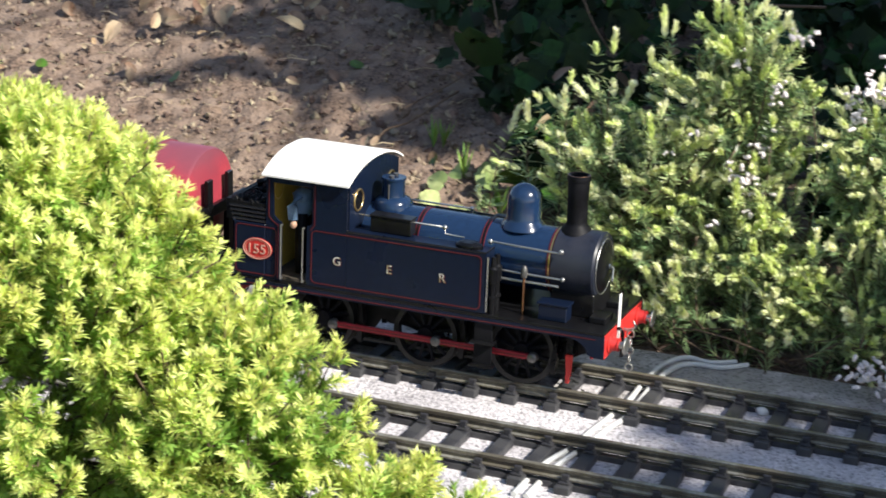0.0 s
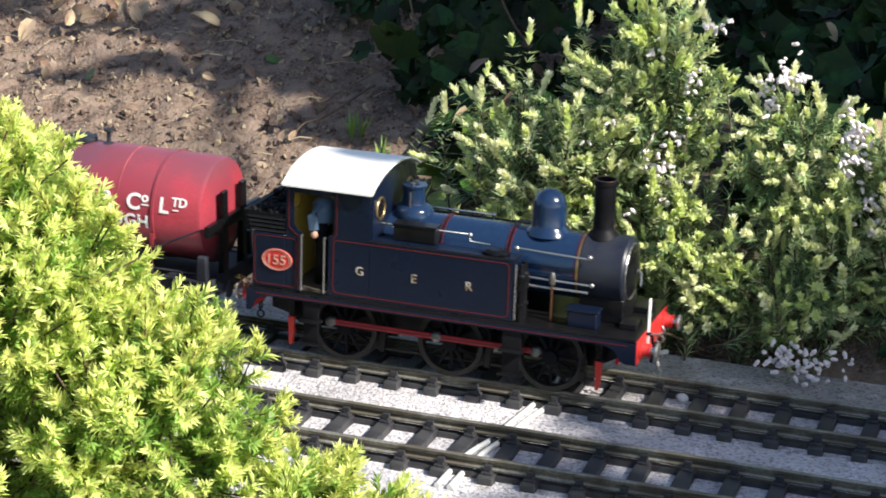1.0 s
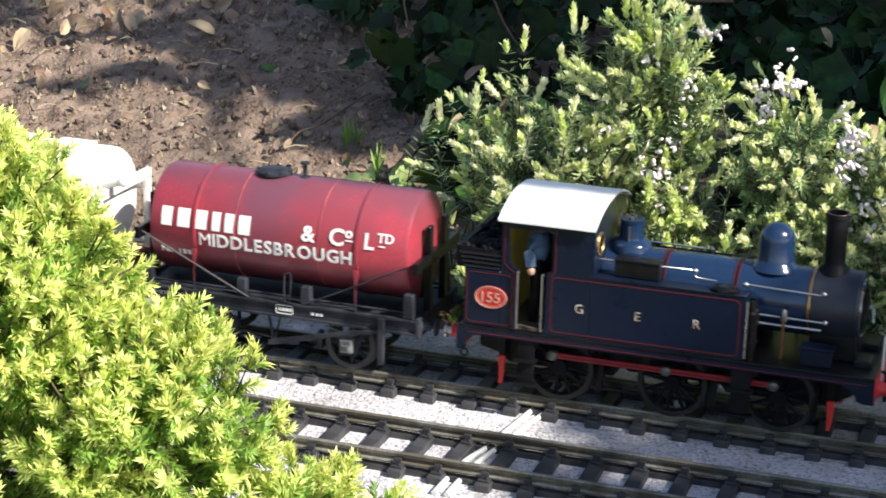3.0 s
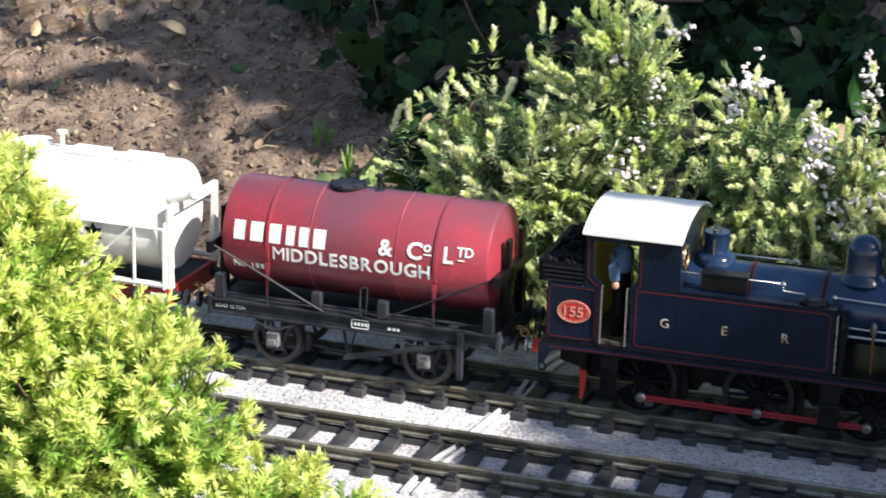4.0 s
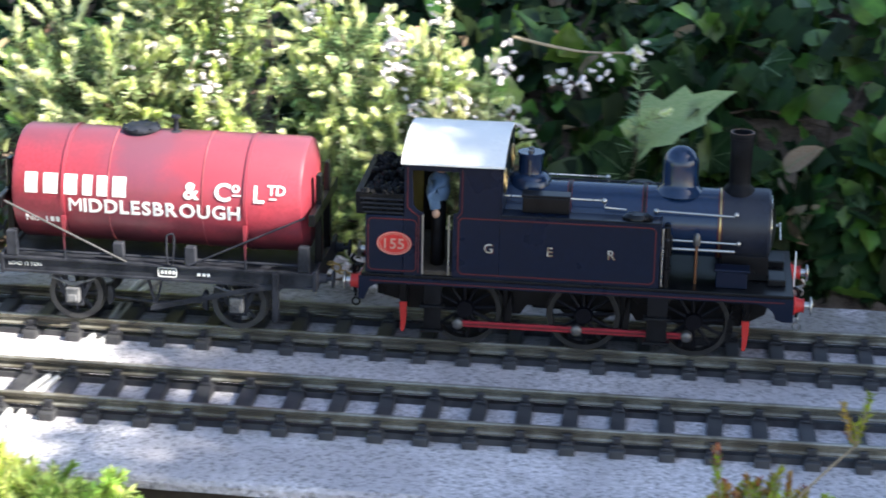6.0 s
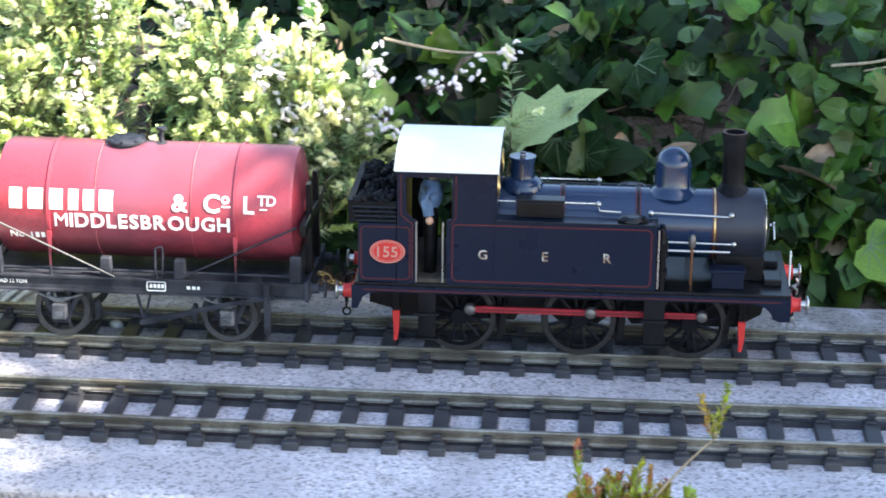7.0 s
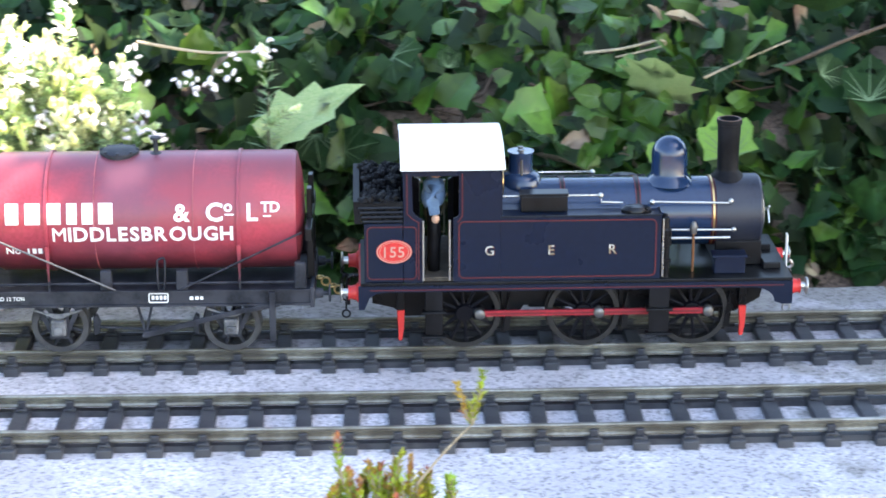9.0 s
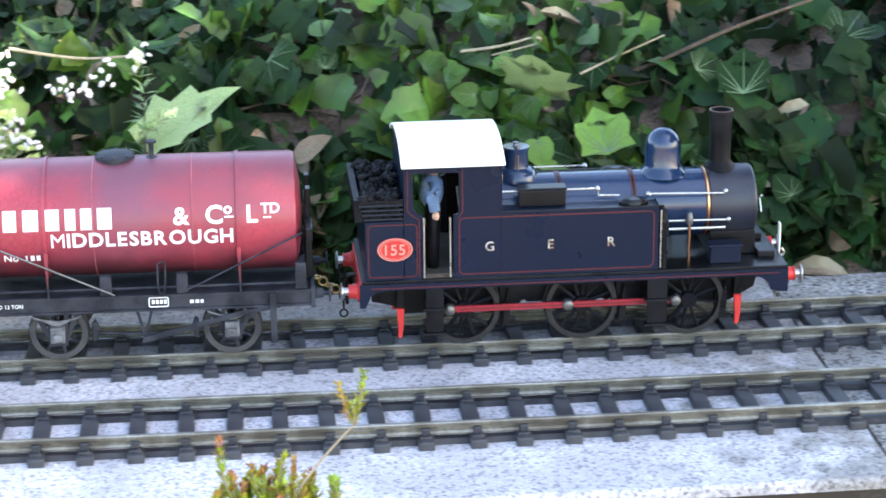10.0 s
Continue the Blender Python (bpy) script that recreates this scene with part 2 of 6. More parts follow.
def prism(bm, pts, y0, y1, bevel=0.0):
    """A plate: outline pts (x, z) extruded from y0 to y1."""
    a = [bm.verts.new((x, y0, z)) for x, z in pts]
    b = [bm.verts.new((x, y1, z)) for x, z in pts]
    n = len(pts)
    f = [bm.faces.new(a), bm.faces.new(b[::-1])]
    for i in range(n):
        f.append(bm.faces.new((a[i], b[i], b[(i + 1) % n], a[(i + 1) % n])))
    bmesh.ops.recalc_face_normals(bm, faces=f)
    if bevel:
        bmesh.ops.bevel(bm, geom=list({e for q in f for e in q.edges}), offset=bevel, segments=1, affect="EDGES")


def lathe(bm, profile, m, seg=32):
    """Turns (radius, height) points about the local z axis of m."""
    rings = []
    for r, h in profile:
        rings.append([bm.verts.new(m @ Vector((r * math.cos(2 * math.pi * k / seg), r * math.sin(2 * math.pi * k / seg), h))) for k in range(seg)])
    f = []
    for a, b in zip(rings, rings[1:]):
        for k in range(seg):
            f.append(bm.faces.new((a[k], a[(k + 1) % seg], b[(k + 1) % seg], b[k])))
    if profile[0] != profile[-1]:
        f += [bm.faces.new(rings[0][::-1]), bm.faces.new(rings[-1])]
    bmesh.ops.recalc_face_normals(bm, faces=f)


ALONG_X = Matrix.Rotation(radians(90), 4, "Y")
ALONG_Y = Matrix.Rotation(radians(-90), 4, "X")


def at_x(x, y, z):
    return Matrix.Translation((x, y, z)) @ ALONG_X


def at_y(x, y, z):
    return Matrix.Translation((x, y, z)) @ ALONG_Y


def tube(bm, pts, r, seg=8, taper=1.0):
    """A round bar along pts."""
    pts = [Vector(p) for p in pts]
    rings, f, up = [], [], None
    for i, p in enumerate(pts):
        d = (pts[min(i + 1, len(pts) - 1)] - pts[max(i - 1, 0)]).normalized()
        ref = Vector((0, 0, 1)) if abs(d.z) < 0.9 else Vector((0, 1, 0))
        a = d.cross(ref).normalized()
        b = d.cross(a)
        rr = r * (1 + (taper - 1) * i / max(1, len(pts) - 1))
        rings.append([bm.verts.new(p + (a * math.cos(2 * math.pi * k / seg) + b * math.sin(2 * math.pi * k / seg)) * rr) for k in range(seg)])
    for a, b in zip(rings, rings[1:]):
        for k in range(seg):
            f.append(bm.faces.new((a[k], a[(k + 1) % seg], b[(k + 1) % seg], b[k])))
    f += [bm.faces.new(rings[0][::-1]), bm.faces.new(rings[-1])]
    bmesh.ops.recalc_face_normals(bm, faces=f)


def torus(bm, m, big, small, seg=28, ring=8):
    rows = []
    for i in range(seg):
        a = 2 * math.pi * i / seg
        rows.append([bm.verts.new(m @ Vector(((big + small * math.cos(2 * math.pi * k / ring)) * math.cos(a), (big + small * math.cos(2 * math.pi * k / ring)) * math.sin(a), small * math.sin(2 * math.pi * k / ring)))) for k in range(ring)])
    f = []
    for i in range(seg):
        a, b = rows[i], rows[(i + 1) % seg]
        for k in range(ring):
            f.append(bm.faces.new((a[k], b[k], b[(k + 1) % ring], a[(k + 1) % ring])))
    bmesh.ops.recalc_face_normals(bm, faces=f)


def writing(text, size, thick=0.00025, spacing=1.0, bold=0.007):
    """Flat letters in the xy plane as a bmesh, left end at x = 0, baseline y = 0; also their width."""
    cu = bpy.data.curves.new("writing", "FONT")
    cu.body, cu.size, cu.extrude, cu.resolution_u, cu.space_character, cu.offset = text, size, thick, 3, spacing, size * bold
    ob = new("writing", cu)
    dg = bpy.context.evaluated_depsgraph_get()
    me = bpy.data.meshes.new_from_object(ob.evaluated_get(dg))
    bm = bmesh.new()
    bm.from_mesh(me)
    bpy.data.objects.remove(ob)
    bpy.data.meshes.remove(me)
    xs = [v.co.x for v in bm.verts]
    lo, hi = min(xs), max(xs)
    for v in bm.verts:
        v.co.x -= lo
    return bm, hi - lo


def thing(name, label, category, group="", m=None):
    ob = tagged(new(name), label, category, group)
    ob.empty_display_size = 0.01
    if m is not None:
        ob.matrix_basis = m
    return ob


# ---------- the line of the track ----------
BEND = 0.0284
RAILTOP = 0.012
SPACING = 0.1128
HALF = 0.0238


def bend(x):
    return BEND * x * x


def on(x, y, z):
    """Point beside the curved line, turned with it."""
    return pose(x, y + bend(x), z, 0, 0, math.degrees(math.atan(2 * BEND * x)))


# ---------- ground, trackbed ----------
def smooth01(a, b, v):
    t = np.clip((v - a) / (b - a), 0, 1)
    return t * t * (3 - 2 * t)


def ground_height(x, y):
    """The bank behind the line, and the lower bed before it."""
    back = y - 0.10 - BEND * np.clip(x, -2, 2) ** 2
    lift = 0.06 * smooth01(-0.45, -0.1, x) * smooth01(0.0, 0.12, back)
    up = 0.27 * np.clip(back, 0, 1.0) + 0.08 * (1 - np.exp(-np.clip(back - 1.0, 0, 50))) + lift
    return np.where(back > -0.15, -0.012 + up, -0.11)


def make_ground():
    xs = np.unique(np.concatenate([np.linspace(-1.7, -1.05, 30), np.linspace(-1.04, -0.36, 170), np.linspace(-0.35, 1.4, 110), np.array([-60, -30, -15, -8, -5, -3.5, -2.6, -2.1, 2, 2.6, 3.5, 5, 8, 15, 30, 60])]))
    ys = np.unique(np.concatenate([np.linspace(-0.6, 0.1, 40), np.linspace(0.105, 0.72, 150), np.linspace(0.74, 1.3, 30), np.array([-60, -30, -15, -8, -4, -2.4, -1.6, -1.1, -0.8, 1.5, 1.8, 2.4, 3.5, 6, 12, 30, 60])]))
    gx, gy = np.meshgrid(xs, ys)
    gz = ground_height(gx, gy)
    verts = []
    for x, y, z in zip(gx.ravel(), gy.ravel(), gz.ravel()):
        lump = 0.010 * noise.noise((x * 9, y * 9, 1)) + 0.006 * noise.noise((x * 28, y * 28, 4)) + 0.0055 * noise.noise((x * 75, y * 75, 9)) + 0.0032 * noise.noise((x * 170, y * 170, 2))
        verts.append((x, y, z + lump * (1 if y > 0.13 or y < -0.25 else 0.15)))
    nx = len(xs)
    faces = [(j * nx + i, j * nx + i + 1, (j + 1) * nx + i + 1, (j + 1) * nx + i) for j in range(len(ys) - 1) for i in range(nx - 1)]
    g = mesh_from("ground", verts, faces, SOIL, smooth=180)
    tagged(g, "bare brown garden soil rising in a low bank", "soil", kind="structure")


def slab(name, x0, x1, y0, y1, z0, z1, material, label):
    """A bed slab that follows the bend, with slightly worn edges."""
    n = max(2, int((x1 - x0) / 0.012))
    bm = bmesh.new()
    prev = None
    for i in range(n + 1):
        x = x0 + (x1 - x0) * i / n
        c = bend(x)
        w1, w2 = 0.0015 * noise.noise((x * 30, 3, 0)), 0.0018 * noise.noise((x * 38, 8, 0))
        row = [bm.verts.new(p) for p in ((x, y0 + c + w1, z0), (x, y0 + c + w1, z1 - 0.002), (x, y0 + c + 0.002 + w1, z1), (x, y1 + c - 0.002 + w2, z1), (x, y1 + c + w2, z1 - 0.002), (x, y1 + c + w2, z0))]
        if prev:
            for k in range(6):
                bm.faces.new((prev[k], prev[(k + 1) % 6], row[(k + 1) % 6], row[k]))
        else:
            bm.faces.new(row)
        prev = row
    bm.faces.new(prev[::-1])
    bmesh.ops.recalc_face_normals(bm, faces=bm.faces)
    return tagged(part(name, bm, material), label, "trackbed", kind="structure")


make_ground()
slab("trackbed", -1.5, 0.309, -0.206, 0.0985, -0.006, 0.0, FELT, "pale grey mineral-chip felt covered trackbed")
slab("trackbed", 0.3115, 1.2, -0.208, 0.0985, -0.006, -0.0008, FELT2, "weathered brownish grey felt covered trackbed")
slab("trackbed_base", -1.5, 1.2, -0.2, 0.09, -0.075, -0.0065, TIMBER, "dark timber bearer under the trackbed")

# ---------- tracks ----------
def sleeper_mesh():
    bm = bmesh.new()
    box(bm, -0.0043, 0.0043, -0.0335, 0.0335, -0.001, 0.0046, 0.0006)
    me = bpy.data.meshes.new("sleeper")
    bm.to_mesh(me), bm.free()
    me.materials.append(PLASTIC)
    return me


def chair_mesh():
    bm = bmesh.new()
    box(bm, -0.0033, 0.0033, -0.0062, 0.0062, 0.0044, 0.0062, 0.0005)
    box(bm, -0.0022, 0.0022, -0.0042, -0.0017, 0.006, 0.0098, 0.0005)
    box(bm, -0.0022, 0.0022, 0.0017, 0.0038, 0.006, 0.0092, 0.0005)
    for y in (-0.0052, 0.0052):
        lathe(bm, [(0.0009, 0.006), (0.0009, 0.0071), (0.0005, 0.0074)], Matrix.Translation((0.0018, y, 0)), 6)
    me = bpy.data.meshes.new("chair")
    bm.to_mesh(me), bm.free()
    me.materials.append(PLASTIC)
    return me


SLEEPER, CHAIR = sleeper_mesh(), chair_mesh()


def rail(bm, y):
    prof = [(-0.0020, 0.0055), (0.0020, 0.0055), (0.0020, 0.0064), (0.0007, 0.0072), (0.0007, 0.0092), (0.0015, 0.0099), (0.0015, 0.0115), (0.0010, 0.0120), (-0.0010, 0.0120), (-0.0015, 0.0115), (-0.0015, 0.0099), (-0.0007, 0.0092), (-0.0007, 0.0072), (-0.0020, 0.0064)]
    prev = None
    for i in range(61):
        x = -1.45 + 2.6 * i / 60
        row = [bm.verts.new((x, y + bend(x) + a, z)) for a, z in prof]
        if prev:
            for k in range(len(prof)):
                bm.faces.new((prev[k], prev[(k + 1) % 14], row[(k + 1) % 14], row[k]))
        else:
            bm.faces.new(row)
        prev = row
    bm.faces.new(prev[::-1])
    bmesh.ops.recalc_face_normals(bm, faces=bm.faces)


def make_track(y0, first, pitch, label):
    t = thing("railway_track", label, "model railway track", "garden railway tracks")
    for s in (-1, 1):
        bm = bmesh.new()
        rail(bm, y0 + s * HALF)
        ob = part("rail", bm, RAIL, t, "dull bronze-grey metal rail")
        ob.data.materials.append(RAILSIDE)
        for p in ob.data.polygons:
            p.material_index = int(abs(p.normal.z) < 0.55)
    rng = random.Random(int(abs(y0) * 1000) + 5)
    n0, n1 = int((-1.3 - first) / pitch), int((1.0 - first) / pitch)
    for s in (-1, 1):
        bm = bmesh.new()
        prev = None
        for i in range(50):
            x = -1.3 + 2.3 * i / 49
            row = [bm.verts.new((x, y0 + s * HALF + bend(x) + a, z)) for a, z in ((-0.0026, 0), (-0.0026, 0.0034), (0.0026, 0.0034), (0.0026, 0))]
            if prev:
                for k in range(3):
                    bm.faces.new((prev[k], prev[k + 1], row[k + 1], row[k]))
            prev = row
        bmesh.ops.recalc_face_normals(bm, faces=bm.faces)
        part("sleeper_web", bm, PLASTIC, t)
    for k in range(n0, n1):
        x = first + pitch * k + rng.uniform(-0.0007, 0.0007)
        m = on(x, y0, rng.uniform(-0.0002, 0.0001)) @ pose(0, 0, 0, 0, 0, rng.uniform(-1.6, 1.6))
        sl = shared("sleeper", SLEEPER, t, m)
        for s in (-1, 1):
            shared("chair", CHAIR, sl, Matrix.Translation((0, s * HALF, 0)))


make_track(0.0, -0.0112, 0.02537, "black-sleepered garden railway track under the train")
make_track(-SPACING, 0.0020, 0.02515, "empty black-sleepered garden railway track")


def cable(pts, label):
    bm = bmesh.new()
    tube(bm, pts, 0.0017, 8)
    tagged(part("cable", bm, WIRE, smooth=60), label, "cable", "cables under the tracks")


def curve_through(pts, n=6):
    pts = [Vector(p) for p in pts]
    out = []
    for i in range(len(pts) - 1):
        p0, p1, p2, p3 = pts[max(i - 1, 0)], pts[i], pts[i + 1], pts[min(i + 2, len(pts) - 1)]
        for k in range(n):
            t = k / n
            out.append(0.5 * (2 * p1 + (p2 - p0) * t + (2 * p0 - 5 * p1 + 4 * p2 - p3) * t * t + (3 * p1 - p0 - 3 * p2 + p3) * t ** 3))
    return out + [pts[-1]]


cable(curve_through([(-0.398, -0.155, 0.0016), (-0.3955, -0.111, 0.0018), (-0.389, -0.0835, 0.002), (-0.386, -0.055, 0.0017), (-0.379, -0.0007, 0.002), (-0.3775, 0.042, 0.0035), (-0.375, 0.078, 0.0017), (-0.3655, 0.095, 0.0017), (-0.350, 0.0925, 0.0017), (-0.335, 0.101, 0.0017)]), "pale grey cable crossing under both tracks")
cable(curve_through([(-0.391, -0.155, 0.0016), (-0.3885, -0.111, 0.0018), (-0.383, -0.08, 0.0018), (-0.378, -0.045, 0.0017), (-0.3725, -0.02, 0.0019), (-0.3725, 0.0, 0.002), (-0.371, 0.042, 0.0035), (-0.3675, 0.074, 0.0017), (-0.359, 0.085, 0.0017), (-0.342, 0.0865, 0.0017), (-0.327, 0.099, 0.0017)]), "pale grey cable crossing under both tracks")


# ---------- locomotive ----------
LOCO_AXLES = (-0.0605, 0.0067, 0.0683)
LOCO_R, CRANK, AXLE_Z = 0.0205, 0.0085, 0.0325
TREAD_R = 0.01955


def outline(bm, pts, y, w=0.0007, closed=True):
    """A thin raised lining strip along pts (x, z) on the side plane y."""
    n = len(pts)
    for i in range(n if closed else n - 1):
        (x0, z0), (x1, z1) = pts[i], pts[(i + 1) % n]
        d = Vector((x1 - x0, z1 - z0)).normalized() * w / 2
        q = Vector((-d.y, d.x))
        prism(bm, [(x0 - d.x + q.x, z0 - d.y + q.y), (x1 + d.x + q.x, z1 + d.y + q.y), (x1 + d.x - q.x, z1 + d.y - q.y), (x0 - d.x - q.x, z0 - d.y - q.y)], y - 0.00012, y + 0.00012)


def round_rect(x0, x1, z0, z1, r, n=4):
    out = []
    for cx, cz, a0 in ((x1 - r, z1 - r, 0), (x0 + r, z1 - r, 90), (x0 + r, z0 + r, 180), (x1 - r, z0 + r, 270)):
        for k in range(n + 1):
            a = radians(a0 + 90 * k / n)
            out.append((cx + r * math.cos(a), cz + r * math.sin(a)))
    return out


def make_locomotive():
    loco = thing("locomotive", "dark blue model tank locomotive with white cab roof", "model locomotive")

    # frames and running plate
    bm = bmesh.new()
    box(bm, -0.1185, 0.1222, -0.0388, 0.0388, 0.0538, 0.0556, 0.0003)
    part("running_plate", bm, BLACK, loco, "black running plate")
    for s in (-1, 1):
        bm = bmesh.new()
        pts = [(-0.1198, 0.0536), (-0.1198, 0.0400), (-0.1165, 0.0400), (-0.1135, 0.0470), (-0.1100, 0.0492), (-0.1040, 0.0500), (0.1000, 0.0500)]
        for k in range(7):
            a = radians(90 * k / 6)
            pts.append((0.1000 + 0.0125 * math.sin(a), 0.0415 + 0.0085 * math.cos(a)))
        pts += [(0.1165, 0.0400), (0.1224, 0.0400), (0.1224, 0.0536)]
        prism(bm, pts, s * 0.0372, s * 0.0386)
        part("valance", bm, BLUE, loco)
        bm = bmesh.new()
        outline(bm, [(-0.113, 0.0513), (0.117, 0.0513)], s * 0.0387, 0.0006, False)
        part("lining", bm, LINING, loco, "thin red lining")
        bm = bmesh.new()
        prism(bm, [(-0.112, 0.0536), (-0.112, 0.036), (-0.100, 0.033), (-0.094, 0.028), (-0.030, 0.028), (-0.026, 0.034), (0.032, 0.034), (0.036, 0.028), (0.094, 0.028), (0.108, 0.036), (0.112, 0.0536)], s * 0.0150, s * 0.0168)
        part("frame_plate", bm, BLACK, loco)
        bm = bmesh.new()
        prism(bm, [(-0.094, 0.0200), (0.094, 0.0200), (0.094, 0.0215), (-0.094, 0.0215)], s * 0.0195, s * 0.0205)
        for x in (-0.038, 0.0285, 0.0865):
            box(bm, x - 0.0015, x + 0.0015, s * 0.016, s * 0.022, 0.019, 0.047, 0.0003)
            prism(bm, [(x - 0.0006, 0.022), (x + 0.003, 0.022), (x + 0.0042, 0.034), (x + 0.0030, 0.043), (x + 0.0008, 0.034)], s * 0.0212, s * 0.0262)
        part("brake_rigging", bm, BLACK, loco)
    bm = bmesh.new()
    box(bm, -0.024, 0.055, -0.013, 0.013, 0.030, 0.0536, 0.002)
    part("firebox_underside", bm, BLACK, loco)
    # beams, buffers
    for x, mt, nm in ((0.1195, RED, "front_buffer_beam"), (-0.1195, RED, "rear_buffer_beam")):
        bm = bmesh.new()
        box(bm, x + (0.0012 if x > 0 else 0), x + (0.0030 if x > 0 else 0.0018), -0.0366, 0.0366, 0.0392, 0.0537, 0.0004)
        part(nm, bm, mt, loco, "bright red buffer beam")
        for s in (-1, 1):
            d = 1 if x > 0 else -1
            x0 = x + (0.003 if d > 0 else 0)
            bm = bmesh.new()
            prof = [(0.0001, 0), (0.0056, 0), (0.0056, 0.0008), (0.0044, 0.0014), (0.0036, 0.0052), (0.0041, 0.0053), (0.0041, 0.0060), (0.0001, 0.0060)]
            m = at_x(x0, s * 0.0275, 0.0466) if d > 0 else at_x(x0, s * 0.0275, 0.0466) @ Matrix.Rotation(math.pi, 4, "X")
            lathe(bm, prof, m, 24)
            b = part("buffer_housing", bm, RED, loco, "red tapered buffer housing", smooth=35)
            bm = bmesh.new()
            lathe(bm, [(0.0001, 0.006), (0.0022, 0.006), (0.0022, 0.0088), (0.0050, 0.0092), (0.0052, 0.0098), (0.0046, 0.0104), (0.0001, 0.0108)], m, 24)
            part("buffer_head", bm, STEEL, b, "polished steel buffer head", smooth=35)
        bm = bmesh.new()
        d = 1 if x > 0 else -1
        tube(bm, curve_through([(x, 0, 0.047), (x + d * 0.006, 0, 0.047), (x + d * 0.010, 0, 0.0495), (x + d * 0.0085, 0, 0.0525)], 4), 0.0011, 8, 0.7)
        for k in range(5):
            z = 0.0445 - 0.0052 * k
            torus(bm, Matrix.Translation((x + d * 0.0075, 0, z)) @ (ALONG_X if k % 2 else ALONG_Y) @ Matrix.Diagonal((1, 1.0, 1, 1)), 0.0022, 0.0006, 14, 6)
        part("coupling_chain", bm, STEEL if d > 0 else BLACK, loco, "dark steel hook and chain", smooth=60)
        bm = bmesh.new()
        tube(bm, curve_through([(x + d * 0.003, -0.014, 0.052), (x + d * 0.006, -0.014, 0.0505), (x + d * 0.0065, -0.0135, 0.042), (x + d * 0.006, -0.012, 0.034)], 5), 0.0011, 8)
        part("brake_hose", bm, BLACK, loco, smooth=60)
    bm = bmesh.new()
    for z0, z1, y0 in ((0.055, 0.0725, -0.0125), ):
        box(bm, 0.1226, 0.1234, y0 - 0.0022, y0 + 0.0022, z0 - 0.012, z1, 0.0003)
    part("lamp_iron", bm, WHITE, loco, "white painted lamp iron")
    # guard irons
    for x in (0.0972, -0.0962):
        for s in (-1, 1):
            bm = bmesh.new()
            prism(bm, [(x - 0.0022, 0.034), (x + 0.0022, 0.034), (x + 0.0018, 0.023), (x + 0.0006, 0.0162), (x - 0.0014, 0.0162), (x - 0.0014, 0.023)], s * 0.0222, s * 0.0248, 0.0003)
            part("guard_iron", bm, RED, loco, "red guard iron")
            bm = bmesh.new()
            box(bm, x - 0.0020, x + 0.0020, s * 0.016, s * 0.0235, 0.033, 0.048, 0.0004)
            part("guard_bracket", bm, BLACK, loco)
    # side tanks
    for s in (-1, 1):
        bm = bmesh.new()
        box(bm, -0.0412, 0.0478, s * 0.0238, s * 0.038, 0.0556, 0.0927, 0.0003)
        part("side_tank", bm, BLUE, loco, "dark blue side tank lined in red")
        bm = bmesh.new()
        tube(bm, [(-0.041, s * 0.0378, 0.0930), (0.0478, s * 0.0378, 0.0930), (0.0478, s * 0.0245, 0.0930)], 0.0006, 6)
        part("tank_beading", bm, BLACK, loco)
        bm = bmesh.new()
        outline(bm, round_rect(-0.0640, 0.0450, 0.0578, 0.0905, 0.003), s * 0.0381, 0.0007)
        part("lining", bm, LINING, loco, "thin red lining")
        for ch, x in (("G", -0.0472), ("E", -0.0130), ("R", 0.0211)):
            lb, w = writing(ch, 0.0076)
            for v in lb.verts:
                vx, vy, vz = v.co
                v.co = (x + (vx - w / 2) * (1 if s < 0 else -1), s * 0.0382 + vz * s * 0.4, 0.0710 + vy)
            part("letter", lb, GILT, loco, "small worn gilt letter")
            lb, w = writing(ch, 0.0076)
            for v in lb.verts:
                vx, vy, vz = v.co
                v.co = (x + 0.0005 + (vx - w / 2) * (1 if s < 0 else -1), s * 0.03805 + vz * s * 0.2, 0.0707 + vy)
            part("letter_shading", lb, LINING, loco, "red shading of a letter")
    # cab sides with doorway
    for s in (-1, 1):
        bm = bmesh.new()
        y0, y1 = s * 0.0369, s * 0.0380
        prism(bm, [(-0.0672, 0.0556), (-0.0412, 0.0556), (-0.0412, 0.1196), (-0.0640, 0.1196), (-0.0640, 0.0945), (-0.0652, 0.0932), (-0.0672, 0.0925)], y0, y1)
        prism(bm, [(-0.0945, 0.0556), (-0.0840, 0.0556), (-0.0840, 0.0925), (-0.0865, 0.0935), (-0.0893, 0.0965), (-0.0898, 0.1150), (-0.0898, 0.1196), (-0.0945, 0.1196)], y0, y1)
        prism(bm, [(-0.0898, 0.1168), (-0.0640, 0.1168), (-0.0640, 0.1196), (-0.0898, 0.1196)], y0, y1)
        part("cab_side", bm, BLUE, loco, "dark blue cab side with open doorway")
        bm = bmesh.new()
        outline(bm, [(-0.0925, 0.118), (-0.0925, 0.0955), (-0.0895, 0.0925), (-0.0862, 0.0905), (-0.0862, 0.0575)], s * 0.0383, 0.0006, False)
        part("lining", bm, LINING, loco, "thin red lining")
        bm = bmesh.new()
        outline(bm, [(-0.0622, 0.118), (-0.0622, 0.094), (-0.0645, 0.0905)], s * 0.0383, 0.0006, False)
        part("lining", bm, LINING, loco, "thin red lining")
